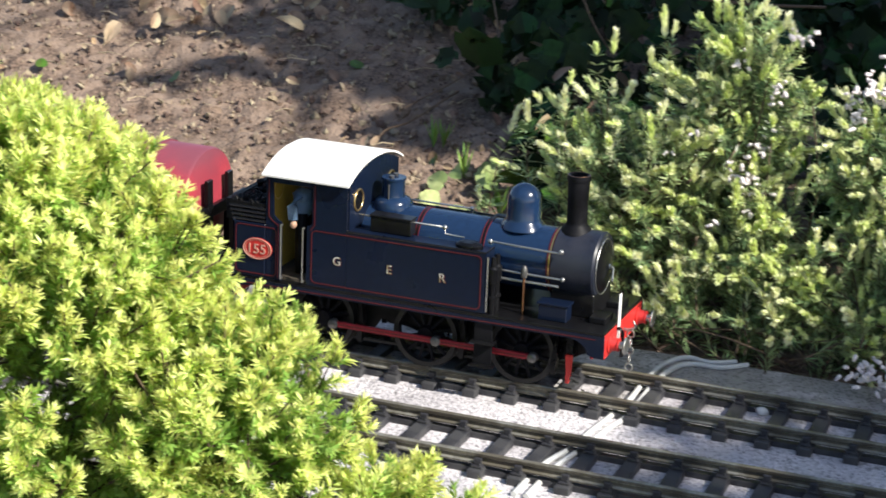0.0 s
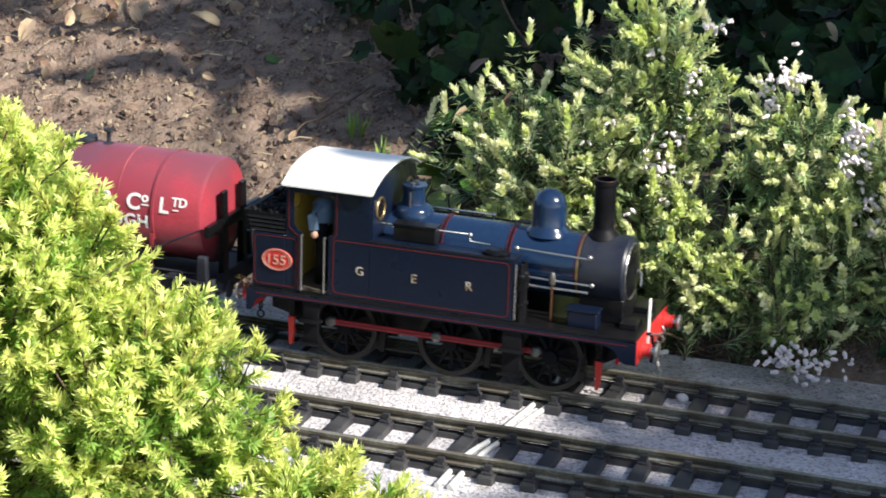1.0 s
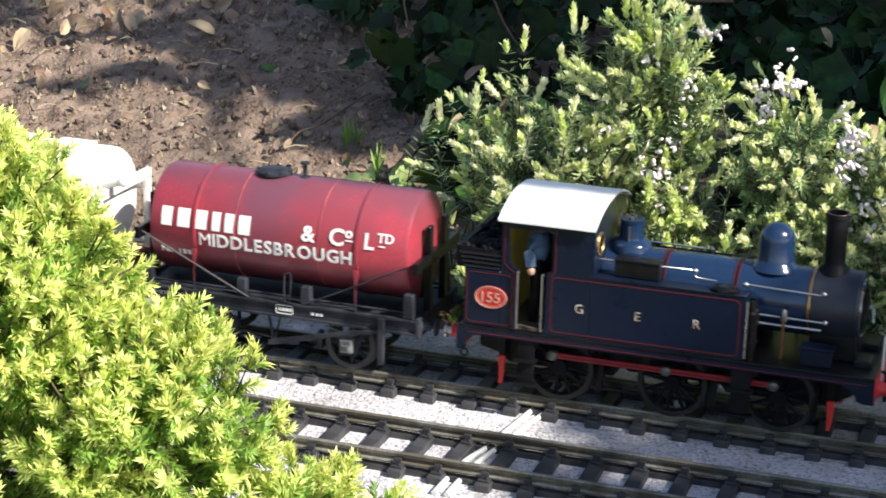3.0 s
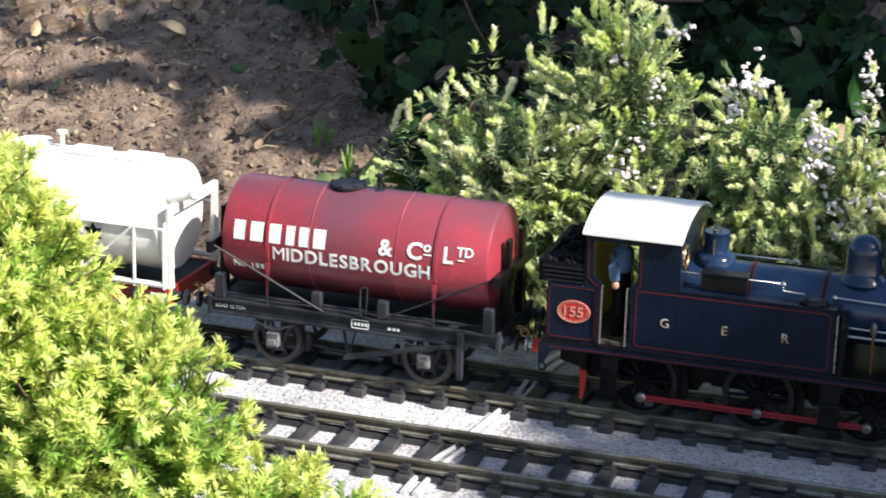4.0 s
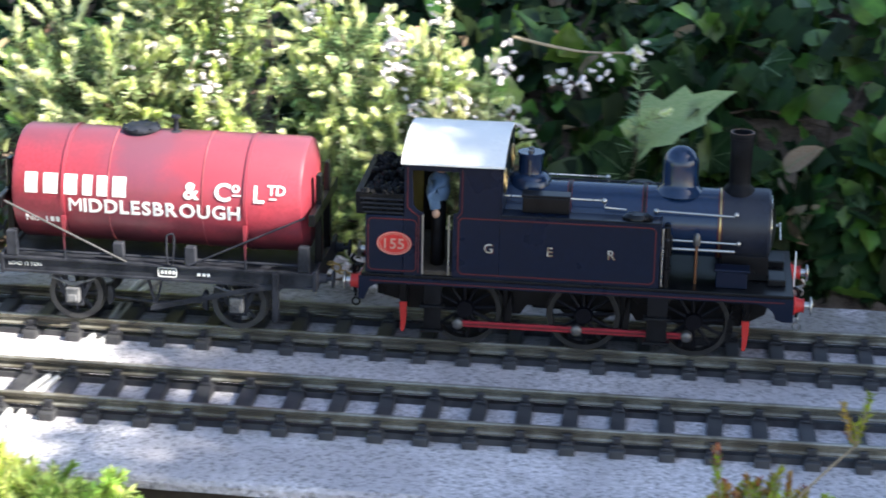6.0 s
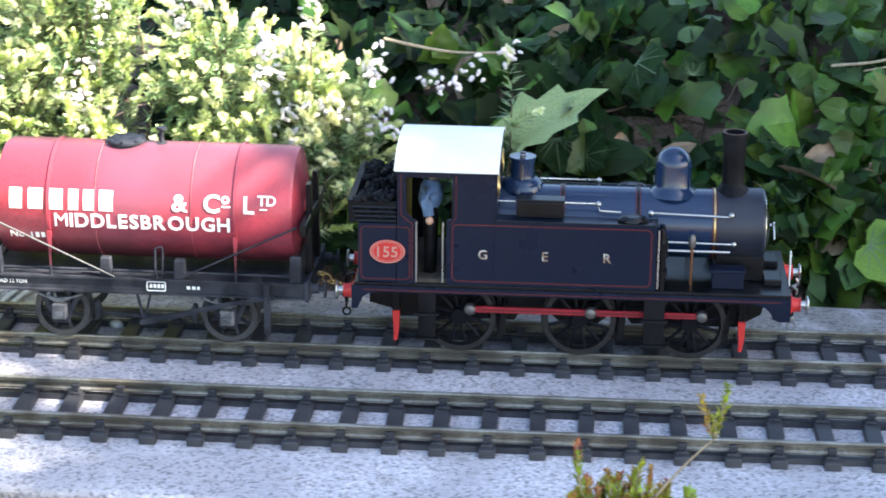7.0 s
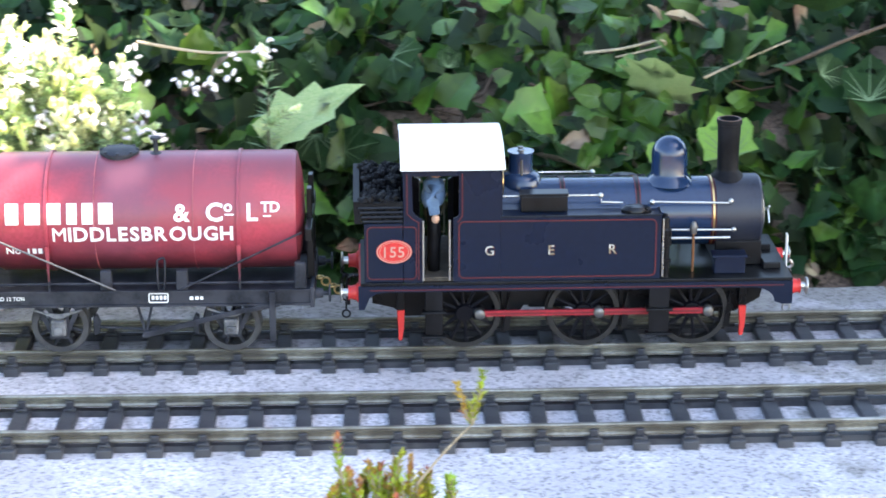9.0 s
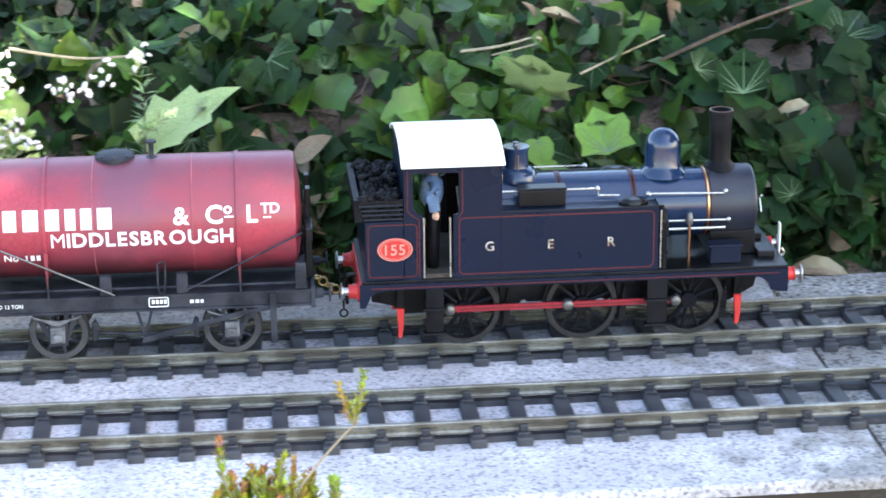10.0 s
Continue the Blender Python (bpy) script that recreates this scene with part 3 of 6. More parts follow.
        for x in (-0.0837, -0.0692):
            bm = bmesh.new()
            tube(bm, [(x, s * 0.0396, 0.0570), (x, s * 0.0396, 0.0915)], 0.00055, 8)
            for z in (0.0575, 0.091):
                tube(bm, [(x, s * 0.0376, z), (x, s * 0.0396, z)], 0.0007, 6)
            part("handrail", bm, STEEL, loco, "bright steel handrail")
    bm = bmesh.new()
    box(bm, -0.0945, -0.0412, -0.0365, 0.0365, 0.0556, 0.0580, 0.0003)
    part("cab_floor", bm, TIMBER, loco)
    bm = bmesh.new()
    box(bm, -0.0938, -0.0926, -0.0364, 0.0364, 0.0582, 0.119, 0)
    part("cab_lining", bm, OCHRE, loco, "ochre painted cab interior")
    # side linings in dull black stand in for the shade inside the cab
    for s in (-1, 1):
        bm = bmesh.new()
        box(bm, -0.0640, -0.0425, s * 0.0352, s * 0.0366, 0.0582, 0.119, 0)
        part("cab_lining", bm, COAT, loco, "cab interior, dark for the shade inside")
    # levers on the backhead
    for x, z0, z1 in ((-0.0615, 0.0900, 0.1010), (-0.0590, 0.0890, 0.0990)):
        bm = bmesh.new()
        tube(bm, [(x + 0.004, -0.010, z0 - 0.02), (x, -0.0120, z0), (x - 0.001, -0.0125, z1)], 0.0007, 8)
        part("cab_lever", bm, STEEL, loco, "bright steel cab lever")
    # cab front and back sheets: arched top
    def arch(y):
        return 0.1200 + 0.0106 * (1 - (y / 0.0415) ** 2)
    for x, nm in ((-0.0412, "cab_front"), (-0.0945, "cab_back")):
        bm = bmesh.new()
        ys = [-0.0368 + 0.0736 * k / 16 for k in range(17)]
        top = [(y, arch(y) - 0.0006) for y in ys]
        poly = [(-0.0368, 0.0930)] + top + [(0.0368, 0.0930)]
        va = [bm.verts.new((x, y, z)) for y, z in poly]
        vb = [bm.verts.new((x + 0.0012, y, z)) for y, z in poly]
        bm.faces.new(va), bm.faces.new(vb[::-1])
        for k in range(len(poly)):
            bm.faces.new((va[k], vb[k], vb[(k + 1) % len(poly)], va[(k + 1) % len(poly)]))
        bmesh.ops.recalc_face_normals(bm, faces=bm.faces)
        part(nm, bm, BLUE, loco)
        for s in (-1, 1):
            bm = bmesh.new()
            torus(bm, at_x(x + 0.0014, s * 0.0245, 0.1095), 0.0064, 0.0008)
            wd = part("spectacle_window", bm, BRASS, loco, "round brass-rimmed cab window", smooth=60)
            bm = bmesh.new()
            lathe(bm, [(0.0001, 0.0012), (0.0062, 0.0012), (0.0062, 0.0016), (0.0001, 0.0016)], at_x(x, s * 0.0245, 0.1095), 24)
            part("window_glass", bm, BLACK, wd, "dark glass")
    # roof
    bm = bmesh.new()
    prev = None
    rx0, rx1 = -0.0960, -0.0388
    for k in range(25):
        y = -0.0418 + 0.0836 * k / 24
        z = 0.1210 + 0.0100 * (1 - (abs(y) / 0.0418) ** 2.3)
        row = [bm.verts.new(p) for p in ((rx0, y, z), (rx1, y, z), (rx1, y, z + 0.0012), (rx0, y, z + 0.0012))]
        if prev:
            for j in range(4):
                bm.faces.new((prev[j], prev[(j + 1) % 4], row[(j + 1) % 4], row[j]))
        else:
            bm.faces.new(row)
        prev = row
    bm.faces.new(prev[::-1])
    bmesh.ops.recalc_face_normals(bm, faces=bm.faces)
    part("cab_roof", bm, WHITE, loco, "white arched cab roof", smooth=30)
    # bunker
    bm = bmesh.new()
    prism(bm, [(-0.1162, 0.0556), (-0.0947, 0.0556), (-0.0947, 0.0898), (-0.1162, 0.0898)], -0.0382, 0.0382, 0.0006)
    part("bunker", bm, BLUE, loco, "dark blue coal bunker")
    for s in (-1, 1):
        for z in (0.0912, 0.0938, 0.0964, 0.0990):
            bm = bmesh.new()
            tube(bm, [(-0.0950, s * 0.0377, z), (-0.1165 - (z - 0.0905) * 0.3, s * 0.0377, z), (-0.1185 - (z - 0.0905) * 0.3, s * 0.034, z), (-0.1185 - (z - 0.0905) * 0.3, 0, z)], 0.0008, 6)
            part("coal_rail", bm, BLACK, loco, "black coal rail")
        bm = bmesh.new()
        prism(bm, [(-0.1195, 0.0985), (-0.0948, 0.0985), (-0.0948, 0.1025), (-0.0965, 0.1020), (-0.1200, 0.1015)], s * 0.0362, s * 0.0374)
        part("bunker_side_sheet", bm, COAL, loco)
    bm = bmesh.new()
    prism(bm, [(-0.1215, 0.0898), (-0.1170, 0.0898), (-0.1186, 0.1025), (-0.1220, 0.1025)], -0.037, 0.037)
    part("bunker_back_sheet", bm, COAT, loco)
    bm = bmesh.new()
    rng = random.Random(3)
    for k in range(150):
        x, y = rng.uniform(-0.117, -0.0965), rng.uniform(-0.035, 0.035)
        r = rng.uniform(0.0016, 0.0034)
        z = 0.1000 + 0.0045 * (1 - (y / 0.036) ** 2) + rng.uniform(-0.004, 0.001)
        q = bmesh.ops.create_icosphere(bm, subdivisions=1, radius=r, matrix=Matrix.LocRotScale((x, y, z), Euler((rng.random() * 6, rng.random() * 6, 0)), (1, rng.uniform(0.6, 1), rng.uniform(0.5, 0.9))))
    for k in range(90):
        s = rng.choice((-1, 1))
        x, z, r = rng.uniform(-0.1175, -0.0965), rng.uniform(0.0915, 0.1005), rng.uniform(0.0014, 0.0026)
        bmesh.ops.create_icosphere(bm, subdivisions=1, radius=r, matrix=Matrix.LocRotScale((x, s * 0.0358, z), Euler((rng.random() * 6, rng.random() * 6, 0)), (1, 0.8, 0.8)))
    box(bm, -0.117, -0.096, -0.0345, 0.0345, 0.0898, 0.1005, 0.003)
    for k in range(110):
        x, y = rng.uniform(-0.1185, -0.0965), rng.choice((-1, 1)) * rng.uniform(0.026, 0.0365)
        r = rng.uniform(0.0016, 0.0034)
        bmesh.ops.create_icosphere(bm, subdivisions=1, radius=r, matrix=Matrix.LocRotScale((x, y, rng.uniform(0.0990, 0.1030)), Euler((rng.random() * 6, rng.random() * 6, 0)), (1, rng.uniform(0.6, 1), rng.uniform(0.5, 0.9))))
    tagged(part("coal", bm, COAL, loco, "heap of black coal"), kind="stuff")
    for s in (-1, 1):
        bm = bmesh.new()
        outline(bm, round_rect(-0.1145, -0.0875, 0.0578, 0.0880, 0.0025), s * 0.0383, 0.0006)
        part("lining", bm, LINING, loco, "thin red lining")
        # oval number plate
        bm = bmesh.new()
        lathe(bm, [(0.0001, 0.0), (1.0, 0.0), (1.0, 0.0006), (0.0001, 0.0006)], Matrix.Translation((-0.0998, s * 0.0381, 0.0738)) @ Matrix.Rotation(radians(90 if s < 0 else -90), 4, "X") @ Matrix.Diagonal((0.0099, 0.0068, 1, 1)), 36)
        pl = part("number_plate", bm, RED, loco, "oval red cast plate with brass rim", smooth=30)
        bm = bmesh.new()
        mm = Matrix.Translation((-0.0998, s * 0.0388, 0.0738)) @ Matrix.Rotation(radians(90 if s < 0 else -90), 4, "X") @ Matrix.Diagonal((1, 0.69, 1, 1))
        torus(bm, mm, 0.0093, 0.00035, 36, 6)
        torus(bm, mm, 0.0080, 0.00018, 36, 6)
        part("plate_rim", bm, PLATEFIG, pl)
        lb, w = writing("155", 0.0086, 0.0002, 1.05)
        for v in lb.verts:
            vx, vy, vz = v.co
            v.co = (-0.0998 + (vx - w / 2) * (1 if s < 0 else -1), s * 0.0389 + vz * s, 0.0708 + vy)
        part("plate_number", lb, PLATEFIG, pl, "raised figures")
    # boiler, smokebox
    BX = 0.0835
    bm = bmesh.new()
    lathe(bm, [(0.0001, -0.041), (0.0196, -0.041), (0.0196, 0.0815), (0.0001, 0.0815)], at_x(0, 0, BX), 48)
    part("boiler", bm, BOILER, loco, "glossy blue boiler", smooth=30)
    for x, mt in ((-0.0045, LINING), (0.0375, LINING), (0.0800, BRASS)):
        bm = bmesh.new()
        h = 0.0005 if mt is BRASS else 0.0010
        lathe(bm, [(0.0190, x - h), (0.0199, x - h), (0.0199, x + h), (0.0190, x + h), (0.0190, x - h)], at_x(0, 0, BX), 48)
        b = part("boiler_band", bm, mt if mt is BRASS else BLACK, loco, smooth=30)
        for d in (-0.0011, 0.0011):
            bm = bmesh.new()
            lathe(bm, [(0.0190, x + d - 0.0003), (0.02005, x + d - 0.0003), (0.02005, x + d + 0.0003), (0.0190, x + d + 0.0003), (0.0190, x + d - 0.0003)], at_x(0, 0, BX), 48)
            part("band_lining", bm, LINING, b, "thin red line", smooth=30)
    bm = bmesh.new()
    lathe(bm, [(0.0001, 0.0815), (0.0206, 0.0815), (0.0206, 0.1065), (0.0198, 0.1078), (0.0001, 0.1078)], at_x(0, 0, BX), 48)
    part("smokebox", bm, SMOKE, loco, "dark blue-grey satin smokebox", smooth=30)
    bm = bmesh.new()
    lathe(bm, [(0.0001, 0.1078), (0.0152, 0.1078), (0.0150, 0.1088), (0.0110, 0.1103), (0.0050, 0.1112), (0.0001, 0.1114)], at_x(0, 0, BX), 40)
    d = part("smokebox_door", bm, BLACK, loco, smooth=50)
    bm = bmesh.new()
    torus(bm, at_x(0.1082, 0, BX), 0.0165, 0.0004, 36, 6)
    tube(bm, [(0.1114, 0, BX), (0.1140, 0, BX)], 0.0010, 8)
    tube(bm, [(0.1128, 0, BX), (0.1134, -0.0065, BX + 0.0035)], 0.0006, 6)
    tube(bm, [(0.1138, 0, BX), (0.1144, -0.003, BX - 0.0075)], 0.0006, 6)
    part("door_handles", bm, STEEL, d, "bright steel handles and rim")
    bm = bmesh.new()
    prism(bm, [(0.0815, 0.0556), (0.1085, 0.0556), (0.1078, 0.0700), (0.0815, 0.0700)], -0.0165, 0.0165, 0.0006)
    part("smokebox_saddle", bm, BLACK, loco)
    bm = bmesh.new()
    lathe(bm, [(0.0001, 0.1020), (0.0098, 0.1020), (0.0086, 0.1046), (0.0066, 0.1066), (0.0060, 0.1085), (0.0062, 0.1250), (0.0066, 0.1338), (0.0070, 0.1340), (0.0072, 0.1352), (0.0069, 0.1370), (0.0052, 0.1370), (0.0050, 0.1290), (0.0001, 0.1290)], Matrix.Translation((0.0897, 0, 0)), 36)
    ch = part("chimney", bm, COAT, loco, "tall black chimney", smooth=40)
    bm = bmesh.new()
    torus(bm, Matrix.Translation((0.0897, 0, 0.1368)), 0.0064, 0.00035, 32, 8)
    part("chimney_rim", bm, COPPER, ch, "worn copper rim", smooth=60)
    bm = bmesh.new()
    prof = [(0.0001, 0.1000), (0.0140, 0.1005), (0.0128, 0.1030), (0.0110, 0.1047), (0.0102, 0.1066), (0.0102, 0.1172)]
    for k in range(1, 8):
        a = radians(90 * k / 7)
        prof.append((max(0.0001, 0.0102 * math.cos(a)), 0.1172 + 0.0102 * math.sin(a)))
    lathe(bm, prof, Matrix.Translation((0.0566, 0, 0)), 40)
    part("dome", bm, BOILER, loco, "glossy blue steam dome", smooth=50)
    # safety valve
    bm = bmesh.new()
    lathe(bm, [(0.0001, 0.1000), (0.0122, 0.1005), (0.0118, 0.1045), (0.0100, 0.1068), (0.0072, 0.1080), (0.0068, 0.1100), (0.0068, 0.1182), (0.0075, 0.1184), (0.0075, 0.1197), (0.0001, 0.1197)], Matrix.Translation((-0.0275, 0, 0)), 32)
    sv = part("safety_valve", bm, BOILER, loco, "blue safety valve casing", smooth=40)
    bm = bmesh.new()
    for s in (-1, 1):
        lathe(bm, [(0.0001, 0.1197), (0.0014, 0.1197), (0.0014, 0.1205), (0.0018, 0.1207), (0.0018, 0.1212), (0.0001, 0.1213)], Matrix.Translation((-0.0275, s * 0.0032, 0)), 10)
    tube(bm, [(-0.0275, -0.0078, 0.106), (-0.0275, -0.0078, 0.1120), (-0.0275, -0.0078, 0.1165)], 0.0006, 8)
    part("valve_fittings", bm, GUNMETAL, sv, "small dull metal valves", smooth=60)
    # tank-top box, fillers, rails, pipes
    for s in (-1, 1):
        if s < 0:
            bm = bmesh.new()
            box(bm, -0.0295, -0.0035, s * 0.0215, s * 0.0300, 0.0930, 0.1020, 0.0005)
            tb = part("tool_box", bm, BLACK, loco, "black box on the tank top")
            bm = bmesh.new()
            box(bm, -0.0300, -0.0030, s * 0.0210, s * 0.0306, 0.1021, 0.1036, 0.0004)
            part("lid", bm, BLACK, tb)
        bm = bmesh.new()
        lathe(bm, [(0.0001, 0.0925), (0.0085, 0.0925), (0.0085, 0.0945), (0.0062, 0.0962), (0.0001, 0.0966)], Matrix.Translation((0.0345, s * 0.0310, 0)) @ Matrix.Diagonal((1, 0.6, 1, 1)), 24)
        part("tank_filler", bm, BLACK, loco, "black oval filler lid", smooth=40)
        bm = bmesh.new()
        tube(bm, [(-0.041, s * 0.0225, 0.1000), (0.0155, s * 0.0225, 0.1000), (0.0160, s * 0.0228, 0.0960), (0.0280, s * 0.0228, 0.0955)], 0.0006, 8)
        tube(bm, [(0.043, s * 0.0228, 0.0958), (0.0890, s * 0.0228, 0.0945)], 0.00065, 8)
        for x in (0.0155, 0.0445, 0.0885):
            bmesh.ops.create_uvsphere(bm, u_segments=10, v_segments=8, radius=0.0016, matrix=Matrix.Translation((x, s * 0.0226, 0.0955 if x > 0.02 else 0.0998)))
        part("boiler_handrail", bm, STEEL, loco, "steel handrail on knobs", smooth=60)
        bm = bmesh.new()
        tube(bm, [(0.048, s * 0.0235, 0.0795), (0.0905, s * 0.0235, 0.0790)], 0.0007, 8)
        tube(bm, [(0.048, s * 0.0245, 0.0748), (0.0885, s * 0.0245, 0.0748)], 0.0009, 8)
        for x in (0.0905, 0.0675):
            bmesh.ops.create_uvsphere(bm, u_segments=10, v_segments=8, radius=0.0015, matrix=Matrix.Translation((x, s * 0.0235, 0.0792)))
        part("control_rod", bm, STEEL, loco, "polished steel rod", smooth=60)
        bm = bmesh.new()
        lathe(bm, [(0.0001, 0.078), (0.0018, 0.078), (0.0022, 0.081), (0.0018, 0.0835), (0.0010, 0.0850), (0.0001, 0.0850)], Matrix.Translation((0.0676, s * 0.0262, 0)), 12)
        part("clack_valve", bm, GUNMETAL, loco, "dull bronze check valve", smooth=60)
        bm = bmesh.new()
        tube(bm, [(0.0676, s * 0.0262, 0.0556), (0.0676, s * 0.0262, 0.079)], 0.0008, 8)
        part("feed_pipe", bm, COPPER, loco, "copper feed pipe", smooth=60)
        bm = bmesh.new()
        for y in (0.0275, 0.034):
            lathe(bm, [(0.0001, 0.0556), (0.0022, 0.0556), (0.0022, 0.0640), (0.0030, 0.0642), (0.0030, 0.0660), (0.0020, 0.0664), (0.0020, 0.0740), (0.0030, 0.0742), (0.0030, 0.0830), (0.0018, 0.0842), (0.0015, 0.0900), (0.0001, 0.0902)], Matrix.Translation((0.0512, s * y, 0)), 14)
        part("steam_pump", bm, BLACK, loco, "oily black steam pump", smooth=40)
        bm = bmesh.new()
        tube(bm, [(0.0490, s * 0.0378, 0.057), (0.0490, s * 0.0378, 0.0905)], 0.0006, 8)
        part("handrail", bm, STEEL, loco, "bright steel handrail")
        bm = bmesh.new()
        prism(bm, [(0.0790, 0.0556), (0.0965, 0.0556), (0.0965, 0.0640), (0.0950, 0.0655), (0.0805, 0.0655), (0.0790, 0.0640)], s * 0.0215, s * 0.0315, 0.0005)
        prism(bm, [(0.0780, 0.0650), (0.0975, 0.0650), (0.0975, 0.0664), (0.0780, 0.0664)], s * 0.0210, s * 0.0320, 0.0003)
        part("sand_box", bm, BLUE, loco, "dark blue sand box")
        bm = bmesh.new()
        box(bm, 0.108, 0.118, s * 0.008, s * 0.024, 0.0556, 0.0595, 0.0006)
        part("front_step_plate", bm, BLACK, loco)
        # footsteps
        for x0, x1 in ((-0.0828, -0.0730), (0.0422, 0.0536)):
            bm = bmesh.new()
            box(bm, x0, x1, s * 0.0362, s * 0.0374, 0.0235, 0.0536, 0.0003)
            st = part("footstep", bm, COAT, loco, "dark oily footstep")
            bm = bmesh.new()
            for z in (0.0385, 0.0240):
                box(bm, x0 - 0.0018, x1 + 0.0018, s * 0.0345, s * 0.0405, z - 0.0012, z, 0.0003)
            part("step_tread", bm, BLACK, st)
    bm = bmesh.new()
    box(bm, 0.035, 0.042, -0.012, 0.012, 0.036, 0.045, 0.001)
    part("axle_pump", bm, STEEL, loco, "pale metal casing between the frames")
    # a pair of wheels with axle turns together
    wheels = []
    for x in LOCO_AXLES:
        ws = thing("driving_wheels", "", "", m=pose(x, 0, AXLE_Z))
        ws.parent = loco
        for s in (-1, 1):
            bm = bmesh.new()
            m = at_y(0, s * 0.0238, 0)
            r = LOCO_R
            o = 0.0012 * s
            lathe(bm, [(r * 0.86, -0.0022), (r, -0.0022), (r, 0.0022), (r * 0.86, 0.0022), (r * 0.86, -0.0022)], m, 44)
            lathe(bm, [(r * 0.86, -0.0030 * s - 0.0005), (r * 1.05, -0.0030 * s - 0.0005), (r * 1.05, -0.0030 * s + 0.0005), (r * 0.86, -0.0030 * s + 0.0005), (r * 0.86, -0.0030 * s - 0.0005)], m, 44)
            part("tyre", bm, TYRE, ws, "steel tyre, darkened for shade", smooth=40)
            bm = bmesh.new()
            lathe(bm, [(0.0001, -0.0032), (0.0045, -0.0032), (0.0052, -0.0015), (0.0052, 0.0015), (0.0045, 0.0032), (0.0001, 0.0032)], m, 20)
            for k in range(12):
                a = 2 * math.pi * k / 12
                sp = bmesh.new()
                tube(sp, [(math.cos(a) * 0.004, s * 0.0238, math.sin(a) * 0.004), (math.cos(a) * r * 0.88, s * 0.0238, math.sin(a) * r * 0.88)], 0.0012, 6, 0.75)
                part("spoke", sp, WHEELPAINT, ws, smooth=40)
            lathe(bm, [(0.0001, -0.0032), (0.0030, -0.0032), (0.0034, 0.0), (0.0030, 0.0032), (0.0001, 0.0032)], at_y(0, s * 0.0238, -CRANK), 16)
            tube(bm, [(0, s * 0.0238, -CRANK), (0, s * 0.0238, 0)], 0.0030, 8)
            part("wheel_centre", bm, WHEELPAINT, ws, "spoked wheel centre, darkened for shade", smooth=40)
        bm = bmesh.new()
        tube(bm, [(0, -0.0238, 0), (0, 0.0238, 0)], 0.0030, 12)
        part("axle", bm, BLACK, ws, smooth=60)
        wheels.append(ws)
    # coupling rods
    rods = []
    for s in (-1, 1):
        rd = thing("coupling_rod", "", "")
        rd.parent = loco
        bm = bmesh.new()
        xa, xb, xc = LOCO_AXLES
        prism(bm, [(xa, 0.0017), (xb, 0.0017), (xc, 0.0017), (xc, -0.0017), (xb, -0.0017), (xa, -0.0017)], s * 0.0280, s * 0.0298, 0.0003)
        part("rod", bm, RODRED, rd, "red fluted rod")
        bm = bmesh.new()
        prism(bm, [(xa + 0.004, 0.0004), (xc - 0.004, 0.0004), (xc - 0.004, -0.0004), (xa + 0.004, -0.0004)], s * 0.0298, s * 0.0300)
        part("rod_flute", bm, LINING, rd)
        for x in LOCO_AXLES:
            bm = bmesh.new()
            lathe(bm, [(0.0001, -0.0026), (0.0024, -0.0026), (0.0031, -0.0018), (0.0031, 0.0016), (0.0001, 0.0016)] if s < 0 else [(0.0001, -0.0016), (0.0031, -0.0016), (0.0031, 0.0018), (0.0024, 0.0026), (0.0001, 0.0026)], at_y(x, s * 0.0290, 0), 18)
            part("rod_bush", bm, GUNMETAL, rd, "dull steel bush", smooth=50)
        rods.append(rd)
    return loco, wheels, rods


def make_driver():
    """A doll of one mesh: shirt, head, arm on the cab side, dark trousers."""
    bm = bmesh.new()

    def blob(x, y, z, a, b, c, slot, lean=0.0):
        r = bmesh.ops.create_uvsphere(bm, u_segments=16, v_segments=10, radius=1, matrix=Matrix.LocRotScale((x, y, z), Euler((0, lean, 0)), (a, b, c)))
        for f in {f for v in r["verts"] for f in v.link_faces}:
            f.material_index = slot

    def bar(pts, r, slot, taper):
        old = set(bm.faces)
        tube(bm, pts, r, 12, taper)
        for f in set(bm.faces) - old:
            f.material_index = slot
    blob(-0.0775, -0.0205, 0.1010, 0.0068, 0.0080, 0.0095, 0, 0.15)
    blob(-0.0772, -0.0215, 0.1065, 0.0062, 0.0086, 0.0050, 0)
    bar([(-0.0775, -0.0300, 0.1085), (-0.0785, -0.0350, 0.1020), (-0.0772, -0.0365, 0.0945)], 0.0037, 0, 0.8)
    blob(-0.0768, -0.0368, 0.0920, 0.0022, 0.0022, 0.0026, 2)
    blob(-0.0762, -0.0200, 0.1150, 0.0040, 0.0042, 0.0050, 2)
    blob(-0.0762, -0.0200, 0.1178, 0.0045, 0.0046, 0.0026, 1)
    for y in (-0.0245, -0.0165):
        bar([(-0.0775, y, 0.0960), (-0.0772, y, 0.0770), (-0.0775, y, 0.0583)], 0.0040, 1, 0.85)
    d = part("driver_figure", bm, BLUECLOTH, smooth=180)
    d.data.materials.append(COAT)
    d.data.materials.append(SKIN)
    return tagged(d, "small plain driver doll in blue standing in the cab", "doll")


# ---------- tank wagons ----------
WAGON_R, WAGON_Z = 0.0159, 0.0279
RED_X = (-0.2867, -0.1905)


